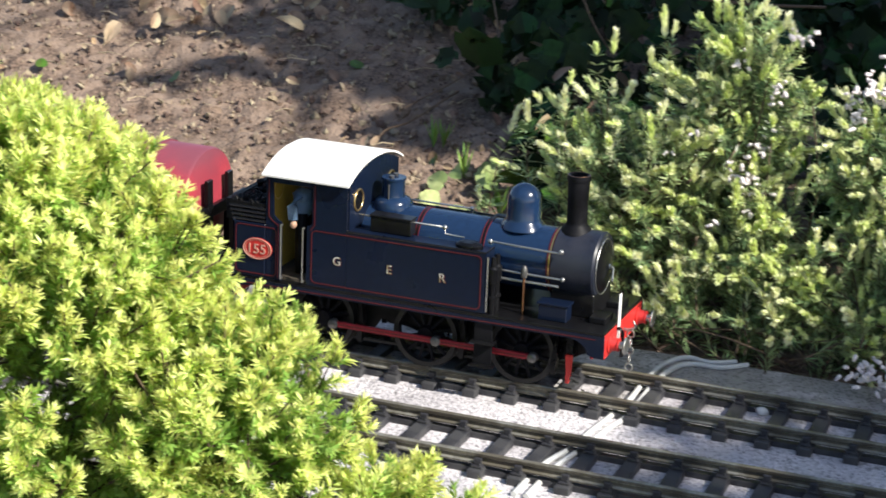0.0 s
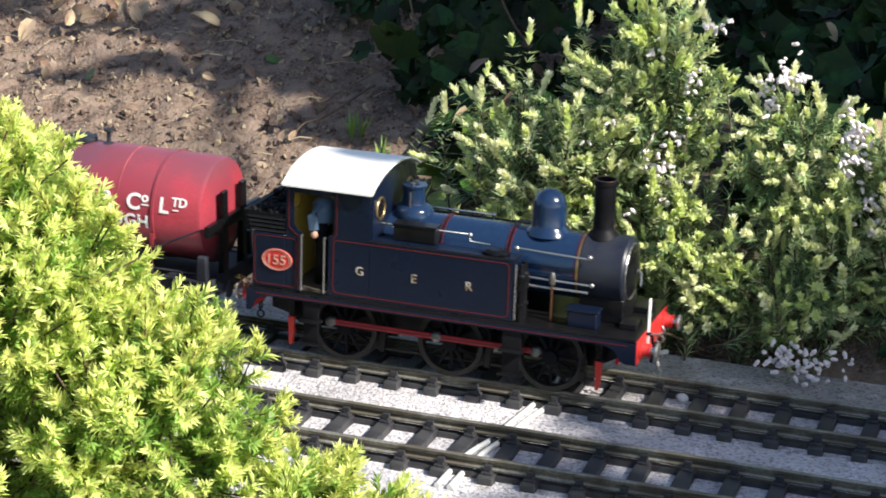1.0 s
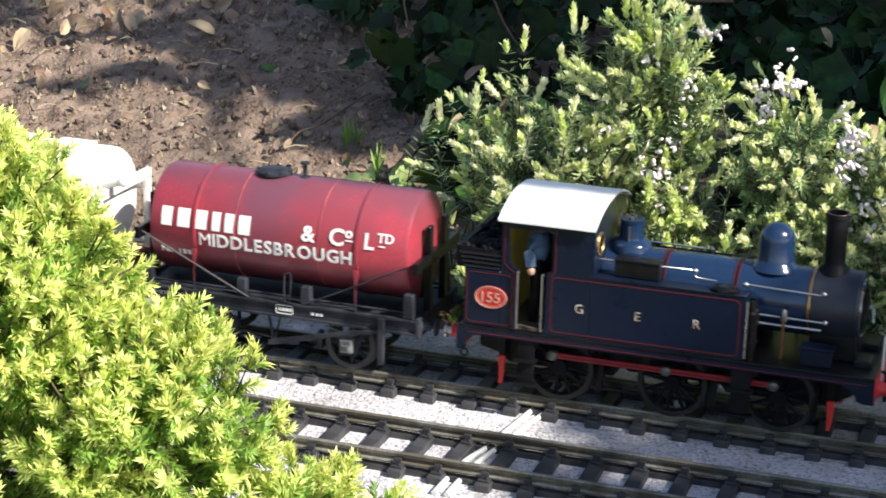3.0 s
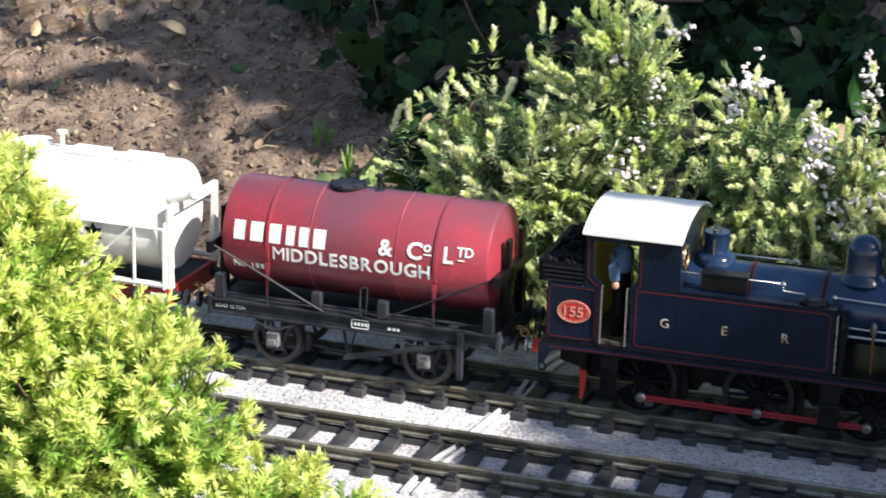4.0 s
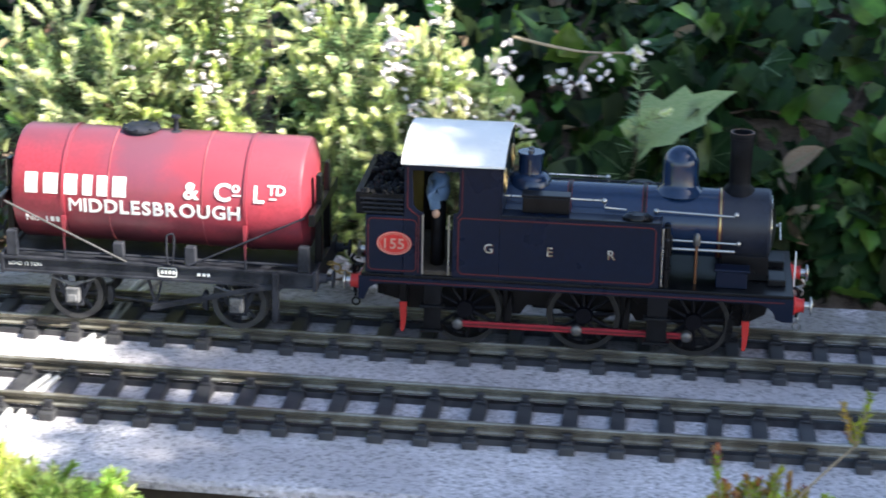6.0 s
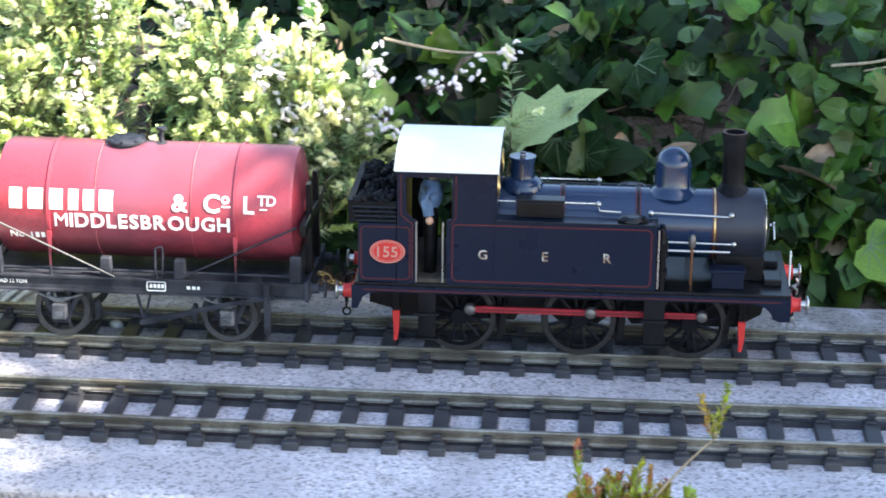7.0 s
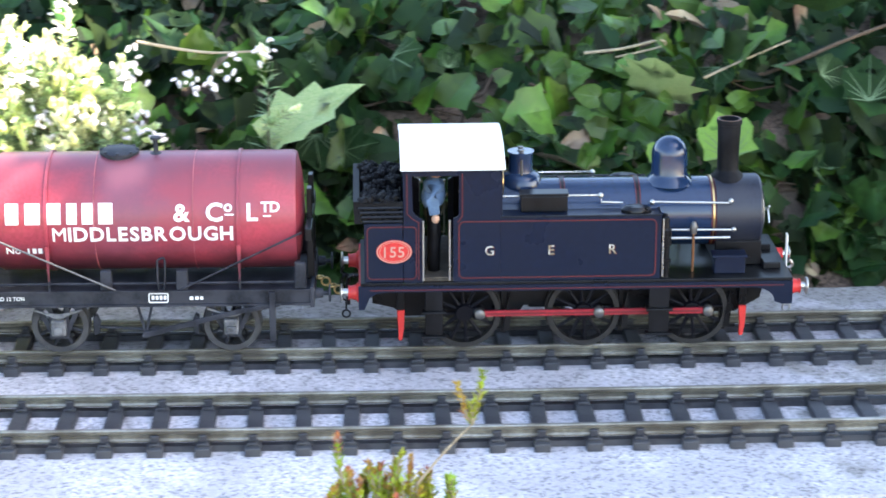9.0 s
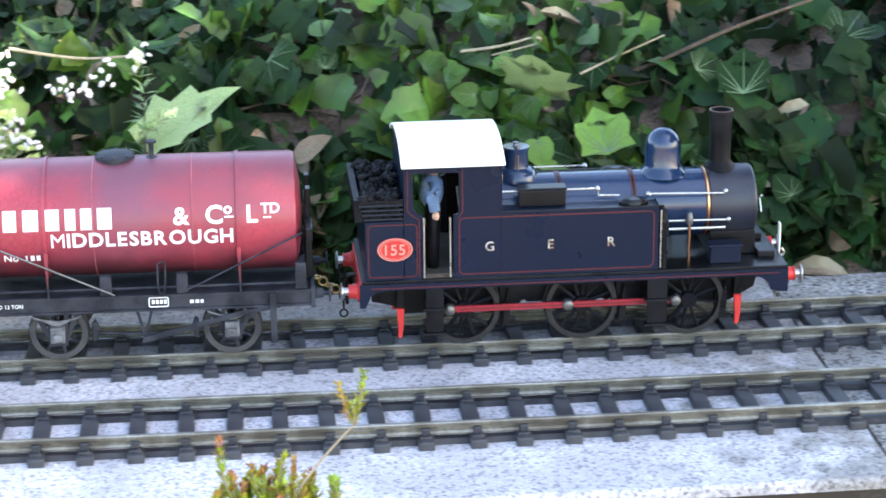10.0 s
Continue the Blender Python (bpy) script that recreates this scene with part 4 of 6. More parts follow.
def wagon_wheels(parent, xs):
    out = []
    for x in xs:
        ws = thing("wheelset", "", "", m=pose(x, 0, WAGON_Z))
        ws.parent = parent
        for s in (-1, 1):
            bm = bmesh.new()
            m = at_y(0, s * 0.0238, 0)
            r = WAGON_R
            lathe(bm, [(r * 0.8, -0.0022), (r, -0.0022), (r, 0.0022), (r * 0.8, 0.0022), (r * 0.8, -0.0022)], m, 40)
            lathe(bm, [(r * 0.8, -0.0030 * s - 0.0005), (r * 1.06, -0.0030 * s - 0.0005), (r * 1.06, -0.0030 * s + 0.0005), (r * 0.8, -0.0030 * s + 0.0005), (r * 0.8, -0.0030 * s - 0.0005)], m, 40)
            part("tyre", bm, WHEELGREY, ws, smooth=40)
            bm = bmesh.new()
            lathe(bm, [(0.0001, -0.002), (0.0035, -0.002), (0.0040, 0), (0.0035, 0.002), (0.0001, 0.002)], m, 16)
            for k in range(8):
                a = 2 * math.pi * k / 8
                sp = bmesh.new()
                tube(sp, [(math.cos(a) * 0.003, s * 0.0238, math.sin(a) * 0.003), (math.cos(a) * r * 0.83, s * 0.0238, math.sin(a) * r * 0.83)], 0.0011, 6)
                part("spoke", sp, CHASSIS, ws, smooth=40)
            part("wheel_centre", bm, CHASSIS, ws, smooth=40)
        bm = bmesh.new()
        tube(bm, [(0, -0.0238, 0), (0, 0.0238, 0)], 0.002, 10)
        part("axle", bm, CHASSIS, ws)
        out.append(ws)
    return out


def running_gear(w, x0, x1, axles, sole, buffers=True):
    """Solebars, headstocks, W-irons, axleboxes, springs, brake gear, buffers."""
    for s in (-1, 1):
        bm = bmesh.new()
        sec = [(0.0312, 0.0418), (0.0350, 0.0418), (0.0350, 0.0430), (0.0335, 0.0432), (0.0335, 0.0498), (0.0350, 0.0500), (0.0350, 0.0512), (0.0312, 0.0512)]
        ends = [[bm.verts.new((x, s * y, z)) for y, z in sec] for x in (x0, x1)]
        bm.faces.new(ends[0]), bm.faces.new(ends[1][::-1])
        for k in range(8):
            bm.faces.new((ends[0][k], ends[1][k], ends[1][(k + 1) % 8], ends[0][(k + 1) % 8]))
        bmesh.ops.recalc_face_normals(bm, faces=bm.faces)
        part("solebar", bm, sole, w, "channel-section solebar")
        for x in axles:
            bm = bmesh.new()
            for d in (-1, 1):
                prism(bm, [(x + d * 0.0140, 0.0425), (x + d * 0.0105, 0.0425), (x + d * 0.0035, 0.0260), (x + d * 0.0050, 0.0240)], s * 0.0288, s * 0.0298)
                prism(bm, [(x + d * 0.0058, 0.0425), (x + d * 0.0038, 0.0425), (x + d * 0.0036, 0.0225), (x + d * 0.0052, 0.0225)], s * 0.0288, s * 0.0298)
            box(bm, x - 0.0052, x + 0.0052, s * 0.0288, s * 0.0298, 0.0215, 0.0228, 0)
            part("w_iron", bm, CHASSIS, w)
            bm = bmesh.new()
            box(bm, x - 0.0040, x + 0.0040, s * 0.0285, s * 0.0345, 0.0245, 0.0335, 0.0008)
            box(bm, x - 0.0028, x + 0.0028, s * 0.0340, s * 0.0362, 0.0258, 0.0300, 0.0006)
            part("axlebox", bm, DUSTY, w, "dusty light grey axlebox")
            bm = bmesh.new()
            for k in range(4):
                L = 0.0135 - k * 0.0026
                tube(bm, [(x - L, s * 0.0318, 0.0395 - k * 0.0009), (x - L / 2, s * 0.0318, 0.0372 - k * 0.0007), (x, s * 0.0318, 0.0364 - k * 0.0007), (x + L / 2, s * 0.0318, 0.0372 - k * 0.0007), (x + L, s * 0.0318, 0.0395 - k * 0.0009)], 0.0006, 6)
            part("leaf_spring", bm, DUSTY, w)
            bm = bmesh.new()
            i = 1 if x < sum(axles) / 2 else -1
            prism(bm, [(x + i * 0.0185, 0.0215), (x + i * 0.0215, 0.0230), (x + i * 0.0225, 0.0290), (x + i * 0.0205, 0.0340), (x + i * 0.0185, 0.0325)], s * 0.0220, s * 0.0262, 0.0004)
            part("brake_shoe", bm, CHASSIS, w)
        mid = sum(axles) / 2
        bm = bmesh.new()
        tube(bm, [(axles[0] + 0.021, s * 0.0245, 0.0265), (mid, s * 0.0265, 0.0255), (axles[1] - 0.021, s * 0.0245, 0.0265)], 0.0009, 8)
        prism(bm, [(mid - 0.0050, 0.0420), (mid - 0.0035, 0.0420), (mid + 0.0008, 0.0240), (mid - 0.0008, 0.0240)], s * 0.0290, s * 0.0300)
        prism(bm, [(mid + 0.0050, 0.0420), (mid + 0.0035, 0.0420), (mid + 0.0008, 0.0240), (mid - 0.0008, 0.0240)], s * 0.0290, s * 0.0300)
        part("brake_gear", bm, CHASSIS, w)
        bm = bmesh.new()
        prism(bm, [(mid - 0.002, 0.0235), (mid + 0.002, 0.0240), (axles[1] + 0.004, 0.0372), (x1 - 0.018, 0.0415), (x1 - 0.018, 0.0440), (axles[1] + 0.003, 0.0398), (mid - 0.001, 0.0268)], s * 0.0348, s * 0.0358, 0.0002)
        part("brake_lever", bm, CHASSIS, w, "long grey brake lever")
        bm = bmesh.new()
        box(bm, x1 - 0.0240, x1 - 0.0205, s * 0.0335, s * 0.0372, 0.0215, 0.0505, 0.0003)
        part("lever_guard", bm, CHASSIS, w)
        for d, xx in ((-1, x0), (1, x1)):
            bm = bmesh.new()
            m = at_x(xx, s * 0.0275, 0.0465) if d > 0 else at_x(xx, s * 0.0275, 0.0465) @ Matrix.Rotation(math.pi, 4, "X")
            lathe(bm, [(0.0001, 0), (0.0045, 0), (0.0045, 0.001), (0.0030, 0.002), (0.0026, 0.006), (0.0012, 0.006), (0.0012, 0.0088), (0.0050, 0.0092), (0.0050, 0.0100), (0.0001, 0.0104)], m, 20)
            part("buffer", bm, CHASSIS, w, "weathered grey buffer", smooth=40)
    for xx in (x0, x1):
        bm = bmesh.new()
        box(bm, xx - 0.0012, xx + 0.0012, -0.0350, 0.0350, 0.0405, 0.0525, 0.0004)
        part("headstock", bm, sole, w)
        bm = bmesh.new()
        d = -1 if xx == x0 else 1
        for k in range(4):
            torus(bm, Matrix.Translation((xx + d * (0.003 + 0.0036 * k), 0, 0.046 - 0.0025 * k)) @ (ALONG_Y if k % 2 else Matrix.Identity(4)), 0.0024, 0.0006, 14, 6)
        part("coupling_chain", bm, BRASS, w, "brassy coupling links", smooth=60)
    bm = bmesh.new()
    box(bm, x0, x1, -0.0312, 0.0312, 0.0485, 0.0505, 0)
    part("underframe", bm, CHASSIS, w)


def barrel(w, x0, x1, r, z, material, label):
    bm = bmesh.new()
    d = 0.0055
    prof = [(0.0001, x0 - d)]
    for k in range(1, 6):
        a = k / 6
        prof.append((r * 0.94 * a, x0 - d * math.sqrt(1 - a * a) * 0.9))
    prof += [(r * 0.97, x0 - 0.0012), (r, x0 + 0.001)]
    full = prof + [(a, x0 + x1 - b) for a, b in prof[::-1]]
    lathe(bm, full, at_x(0, 0, z), 64)
    return part("tank", bm, material, w, label, smooth=35)


def ring_band(bm, x, r, z, w=0.0016, h=0.0005):
    lathe(bm, [(r - 0.001, x - w / 2), (r + h, x - w / 2), (r + h, x + w / 2), (r - 0.001, x + w / 2), (r - 0.001, x - w / 2)], at_x(0, 0, z), 64)


def wrap(lb, x, height, r, z, s):
    """Lays flat letters on the barrel side; height is their baseline."""
    a0 = math.asin((height - z) / r)
    for v in lb.verts:
        vx, vy, vz = v.co
        a = a0 + vy / r
        rr = r + 0.00035 + vz
        v.co = ((x + vx) if s < 0 else (2 * -0.2367 - x - vx), s * rr * math.cos(a), z + rr * math.sin(a))


def make_red_tanker():
    w = thing("tank_wagon", "weathered crimson model tank wagon with white lettering", "model wagon")
    running_gear(w, -0.3275, -0.1450, RED_X, CHASSIS)
    R, Z = 0.0332, 0.0876
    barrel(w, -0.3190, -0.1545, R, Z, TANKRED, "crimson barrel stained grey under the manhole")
    for x, wd in ((-0.2903, 0.0018), (-0.1850, 0.0018), (-0.2640, 0.0005), (-0.2097, 0.0005)):
        bm = bmesh.new()
        ring_band(bm, x, R, Z, wd, 0.0009 if wd > 0.001 else 0.0004)
        b = part("tank_strap" if wd > 0.001 else "tank_seam", bm, TANKRED if wd > 0.001 else SEAM, w, smooth=35)
        if wd > 0.001:
            for s in (-1, 1):
                bm = bmesh.new()
                prism(bm, [(x - 0.0012, 0.077), (x + 0.0012, 0.077), (x + 0.0004, 0.0560), (x - 0.0004, 0.0560)], s * 0.0328, s * 0.0338)
                part("strap_end", bm, TANKRED, b)
                bm = bmesh.new()
                tube(bm, [(x, s * 0.0333, 0.057), (x, s * 0.0333, 0.0505)], 0.0007, 6)
                part("strap_bolt", bm, CHASSIS, b)
    for s in (-1, 1):
        # name drawn as plain blocks, the rest lettered
        widths = (0.0085, 0.0098, 0.0090, 0.0066, 0.0070, 0.0092)
        x = -0.3132
        for k, wd in enumerate([a * 1.17 for a in widths]):
            bm = bmesh.new()
            q = bmesh.ops.create_grid(bm, x_segments=2, y_segments=5, size=0.5, matrix=Matrix.Translation((wd * 0.46, 0.0058, 0)) @ Matrix.Diagonal((wd * 0.72, 0.0116, 1, 1)))
            wrap(bm, x, 0.0899, R, Z, s)
            part("name_block", bm, LETTER, w, "plain white painted block")
            x += wd + 0.0006
        for text, size, lx, hz in (("&", 0.0134, -0.2202, 0.0912), ("C", 0.0140, -0.2025, 0.0912), ("o", 0.0088, -0.1926, 0.0962), ("L", 0.0134, -0.1800, 0.0912), ("T", 0.0078, -0.1723, 0.0958), ("D", 0.0078, -0.1672, 0.0958)):
            lb, wd = writing(text, size, 0.00015, bold=0.022)
            wrap(lb, lx, hz, R, Z, s)
            part("lettering", lb, LETTER, w, "white painted lettering")
        town = [(ch, *writing(ch, 0.0114, 0.00015, bold=0.0 if ch == "M" else 0.022)) for ch in "MIDDLESBROUGH"]
        gap = (0.0990 - sum(q[2] for q in town)) / 12
        lx = -0.2868
        for ch, lb, wd in town:
            wrap(lb, lx, 0.0801, R, Z, s)
            part("lettering", lb, LETTER, w, "white painted letter")
            lx += wd + gap
        for lx, wd, hz in ((-0.1922, 0.0050, 0.0945), (-0.1710, 0.0042, 0.0936)):
            bm = bmesh.new()
            bmesh.ops.create_grid(bm, x_segments=1, y_segments=1, size=0.5, matrix=Matrix.Translation((wd / 2, 0, 0.0002)) @ Matrix.Diagonal((wd, 0.0008, 1, 1)))
            wrap(bm, lx, hz, R, Z, s)
            part("lettering", bm, LETTER, w, "short white underline")
        lb, wd = writing("No", 0.0062, 0.00015)
        wrap(lb, -0.3130, 0.0722, R, Z, s)
        part("lettering", lb, LETTER, w, "small white lettering")
        for k in range(3):
            bm = bmesh.new()
            bmesh.ops.create_grid(bm, x_segments=1, y_segments=1, size=0.5, matrix=Matrix.Translation((0.0012, 0.002, 0.0002)) @ Matrix.Diagonal((0.0022 if k else 0.001, 0.0038, 1, 1)))
            wrap(bm, -0.3020 + 0.0032 * k, 0.0722, R, Z, s)
            part("lettering", bm, LETTER, w, "small white bar")
        lb, wd = writing("LOAD 12 TON", 0.0030, 0.0001)
        for v in lb.verts:
            vx, vy, vz = v.co
            v.co = ((-0.3235 + vx) if s < 0 else (-0.149 - vx), s * 0.0337 + vz * s, 0.0458 + vy)
        part("solebar_lettering", lb, LETTER, w, "tiny white lettering")
        bm = bmesh.new()
        for xx, ww, hh in ((-0.2130, 0.0020, 0.0018), (-0.2100, 0.0020, 0.0018), (-0.2072, 0.0016, 0.0018)):
            box(bm, xx, xx + ww, s * 0.0336, s * 0.0339, 0.0455, 0.0455 + hh, 0)
        part("solebar_lettering", bm, LETTER, w, "tiny white marks")
        bm = bmesh.new()
        outline(bm, round_rect(-0.2355, -0.2250, 0.0442, 0.0494, 0.001), s * 0.0342, 0.0006)
        for k in range(4):
            box(bm, -0.2340 + 0.0022 * k, -0.2325 + 0.0022 * k, s * 0.0338, s * 0.0342, 0.0458, 0.0480, 0)
        part("works_plate", bm, LETTER, w, "small white-rimmed plate")
        # saddles and tie rods
        for xx in (-0.3215, -0.2590, -0.2170, -0.1515):
            bm = bmesh.new()
            hgt = 0.0665 if xx in (-0.3215, -0.1515) else 0.0625
            prism(bm, [(xx - 0.0034, 0.0512), (xx + 0.0034, 0.0512), (xx + 0.0030, hgt), (xx - 0.0030, hgt)], s * 0.0290, s * 0.0338, 0.0006)
            part("saddle_block", bm, CHASSIS, w, "grey timber saddle block")
        for xa, xb in ((-0.3240, -0.2540), (-0.1500, -0.2180)):
            bm = bmesh.new()
            tube(bm, [(xa, s * 0.0350, 0.0845), (xb, s * 0.0340, 0.0515)], 0.0006, 8)
            part("tie_rod", bm, GUNMETAL if xa < -0.3 else CHASSIS, w, "thin diagonal tie rod", smooth=60)
        bm = bmesh.new()
        tube(bm, curve_through([(-0.2300, s * 0.0352, 0.0690), (-0.2300, s * 0.0352, 0.0550), (-0.2285, s * 0.0352, 0.0520), (-0.2265, s * 0.0352, 0.0545), (-0.2258, s * 0.0352, 0.0690), (-0.2279, s * 0.0352, 0.0702), (-0.2300, s * 0.0352, 0.0690)], 3), 0.0006, 6)
        part("hand_loop", bm, CHASSIS, w, "grey wire loop", smooth=60)
        bm = bmesh.new()
        tube(bm, [(-0.322, s * 0.030, 0.0540), (-0.150, s * 0.030, 0.0540)], 0.0008, 6)
        part("side_rail", bm, CHASSIS, w)
    for xx, d in ((-0.3268, -1), (-0.1462, 1)):
        for s in (-1, 1):
            bm = bmesh.new()
            prism(bm, [(xx - 0.0022, 0.0512), (xx + 0.0022, 0.0512), (xx + 0.0014, 0.104), (xx - 0.0014, 0.104)], s * 0.0100, s * 0.0165, 0.0004)
            part("end_stanchion", bm, BLACK, w, "black timber end stanchion")
        bm = bmesh.new()
        box(bm, xx - 0.0018, xx + 0.0018, -0.0372, 0.0372, 0.0800, 0.0872, 0.0005)
        part("end_beam", bm, BLACK, w, "black timber end beam")
    bm = bmesh.new()
    lathe(bm, [(0.0001, 0.1205), (0.0098, 0.1205), (0.0098, 0.1232), (0.0110, 0.1232), (0.0110, 0.1244), (0.0090, 0.1254), (0.0001, 0.1258)], Matrix.Translation((-0.2520, 0, -0.0020)), 32)
    for k in range(8):
        a = 2 * math.pi * k / 8
        lathe(bm, [(0.0001, 0.1240), (0.0011, 0.1240), (0.0011, 0.1255), (0.0001, 0.1256)], Matrix.Translation((-0.2520 + 0.0100 * math.cos(a), 0.0100 * math.sin(a), -0.0020)), 8)
    part("manhole", bm, CHASSIS, w, "grey-black manhole cover", smooth=35)
    bm = bmesh.new()
    lathe(bm, [(0.0001, 0.1210), (0.0040, 0.1210), (0.0040, 0.1226), (0.0014, 0.1232), (0.0014, 0.1305), (0.0030, 0.1308), (0.0030, 0.1320), (0.0001, 0.1324)], Matrix.Translation((-0.2318, 0, -0.0020)), 16)
    part("vent_valve", bm, CHASSIS, w, "dark vent valve", smooth=35)
    return w, wagon_wheels(w, RED_X)


WHITE_X = (-0.4980, -0.3985)


def make_white_tanker():
    w = thing("tank_wagon", "white model tank wagon with black star on red underframe", "model wagon")
    running_gear(w, -0.5380, -0.3550, WHITE_X, mat("dark_red_underframe", (0.32, 0.03, 0.025), 0.55, var=0.2))
    R, Z = 0.0345, 0.0895
    barrel(w, -0.5290, -0.3640, R, Z, WHITE, "glossy white barrel")
    for s in (-1, 1):
        bm = bmesh.new()
        box(bm, -0.366, -0.356, s * 0.0348, s * 0.0356, 0.0440, 0.0492, 0)
        part("white_patch", bm, WHITE, w, "white painted patch")
        bm = bmesh.new()
        tube(bm, [(-0.5360, s * 0.0355, 0.0900), (-0.3570, s * 0.0355, 0.0900)], 0.0009, 6)
        tube(bm, [(-0.5360, s * 0.0345, 0.0545), (-0.3570, s * 0.0345, 0.0545)], 0.0019, 6)
        part("frame_rail", bm, WHITE, w, "white frame rail")
        for xx in (-0.5360, -0.4850, -0.4130, -0.3770, -0.3570):
            bm = bmesh.new()
            tube(bm, [(xx, s * 0.0355, 0.0900), (xx, s * 0.0350, 0.0520)], 0.0011, 6)
            part("frame_post", bm, WHITE, w, "white frame post")
        for xa, xb in ((-0.5340, -0.4870), (-0.4160, -0.3790)):
            bm = bmesh.new()
            tube(bm, [(xa, s * 0.0352, 0.0560), (xb, s * 0.0356, 0.0890)], 0.0010, 6)
            part("frame_brace", bm, WHITE, w, "white diagonal brace")
        bm = bmesh.new()
        pts = []
        for k in range(12):
            a = math.pi * k / 6
            r = 0.0068 if k % 2 == 0 else 0.0038
            pts.append((-0.4035 + r * math.sin(a), 0.0830 + r * math.cos(a)))
        prism(bm, pts, s * 0.0372, s * 0.0378)
        part("star", bm, BLACK, w, "black painted star")
    for xx in (-0.5385, -0.3545):
        for s in (-1, 1):
            bm = bmesh.new()
            prism(bm, [(xx - 0.0020, 0.052), (xx + 0.0020, 0.052), (xx + 0.0013, 0.104), (xx - 0.0013, 0.104)], s * 0.0290, s * 0.0345, 0.0004)
            part("end_stanchion", bm, WHITE, w, "white end stanchion")
        bm = bmesh.new()
        box(bm, xx - 0.0018, xx + 0.0018, -0.034, 0.034, 0.0985, 0.1045, 0.0004)
        part("end_beam", bm, WHITE, w, "white end beam")
    bm = bmesh.new()
    tube(bm, [(-0.3600, -0.020, 0.1060), (-0.3500, -0.0215, 0.1085), (-0.3440, -0.0220, 0.1100)], 0.0032, 12, 0.8)
    bmesh.ops.create_uvsphere(bm, u_segments=12, v_segments=8, radius=0.0036, matrix=Matrix.Translation((-0.3430, -0.0220, 0.1102)))
    part("outlet_pipe", bm, WHITE, w, "white outlet pipe", smooth=60)
    bm = bmesh.new()
    lathe(bm, [(0.0001, 0.1215), (0.0105, 0.1215), (0.0105, 0.1250), (0.0118, 0.1250), (0.0118, 0.1264), (0.0001, 0.1275)], Matrix.Translation((-0.4640, 0, 0)), 28)
    part("manhole", bm, WHITE, w, "white manhole cover", smooth=35)
    bm = bmesh.new()
    lathe(bm, [(0.0001, 0.1215), (0.0040, 0.1215), (0.0016, 0.1240), (0.0016, 0.1325), (0.0034, 0.1328), (0.0034, 0.1345), (0.0001, 0.1350)], Matrix.Translation((-0.4440, 0, 0)), 16)
    part("vent_valve", bm, WHITE, w, "white vent valve", smooth=35)
    for x in (-0.505, -0.4260, -0.39):
        bm = bmesh.new()
        box(bm, x - 0.012, x + 0.012, -0.010, 0.010, 0.1230, 0.1246, 0.0004)
        part("top_walkway", bm, WHITE, w, "white top plank")
    return w, wagon_wheels(w, WHITE_X)


LOCO, LOCO_WHEELS, RODS = make_locomotive()
DRIVER = make_driver()
RED_WAGON, RED_WHEELS = make_red_tanker()
WHITE_WAGON, WHITE_WHEELS = make_white_tanker()


# ---------- plants ----------
NEEDLE = mat("heather_needle", (0.21, 0.30, 0.14), 0.34, var=0.3, fine=150, coarse=40, second=(0.36, 0.43, 0.19), island=0.5, trans=0.3)
CANDLE = mat("heather_pale_tip", (0.93, 0.93, 0.64), 0.42, var=0.12, fine=150, coarse=30, second=(0.80, 0.87, 0.40), island=0.15, trans=0.4)
PETAL = mat("white_petal", (0.88, 0.80, 0.80), 0.6, var=0.08, trans=0.2)
WOOD = mat("twig_bark", (0.11, 0.075, 0.05), 0.9, var=0.35, fine=500, coarse=80, bump=0.0004)
PALE = mat("dry_stem", (0.36, 0.29, 0.19), 0.8, var=0.25, fine=400, coarse=60)
JUNIPER = mat("juniper_green", (0.36, 0.51, 0.10), 0.45, var=0.2, fine=120, coarse=25, second=(0.25, 0.40, 0.08), island=0.3, trans=0.42)
JUNITIP = mat("juniper_lime_tip", (0.84, 0.92, 0.32), 0.42, var=0.12, fine=120, coarse=25, second=(0.74, 0.78, 0.24), island=0.30, trans=0.45)
YOUNG = mat("young_green_needle", (0.30, 0.40, 0.035), 0.5, var=0.25, fine=120, coarse=60, second=(0.42, 0.42, 0.04), island=0.35, trans=0.3)
REDTIP = mat("red_needle", (0.52, 0.16, 0.09), 0.5, var=0.3, fine=120, coarse=60, second=(0.45, 0.30, 0.05), island=0.4, trans=0.25)
LIME = mat("young_leaf_green", (0.21, 0.36, 0.06), 0.45, var=0.2, fine=180, coarse=45, second=(0.15, 0.28, 0.04), island=0.3, trans=0.3, bump=0.0006, bump_scale=250)
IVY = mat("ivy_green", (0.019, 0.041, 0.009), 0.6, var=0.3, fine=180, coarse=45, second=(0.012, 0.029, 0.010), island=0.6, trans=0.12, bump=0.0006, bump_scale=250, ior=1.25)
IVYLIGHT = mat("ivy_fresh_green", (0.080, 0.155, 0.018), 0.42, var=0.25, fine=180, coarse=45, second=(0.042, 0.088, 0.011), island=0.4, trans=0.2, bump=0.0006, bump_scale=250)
VEIN = mat("leaf_vein", (0.13, 0.20, 0.09), 0.5, var=0.1)
DEAD = mat("dead_leaf", (0.24, 0.15, 0.09), 0.8, var=0.35, fine=220, coarse=40, second=(0.33, 0.25, 0.17), island=0.35, trans=0.1, bump=0.001, bump_scale=180)
CREAM = mat("cream_leaf", (0.40, 0.45, 0.19), 0.6, var=0.25, fine=150, coarse=50, second=(0.25, 0.36, 0.12), trans=0.2)
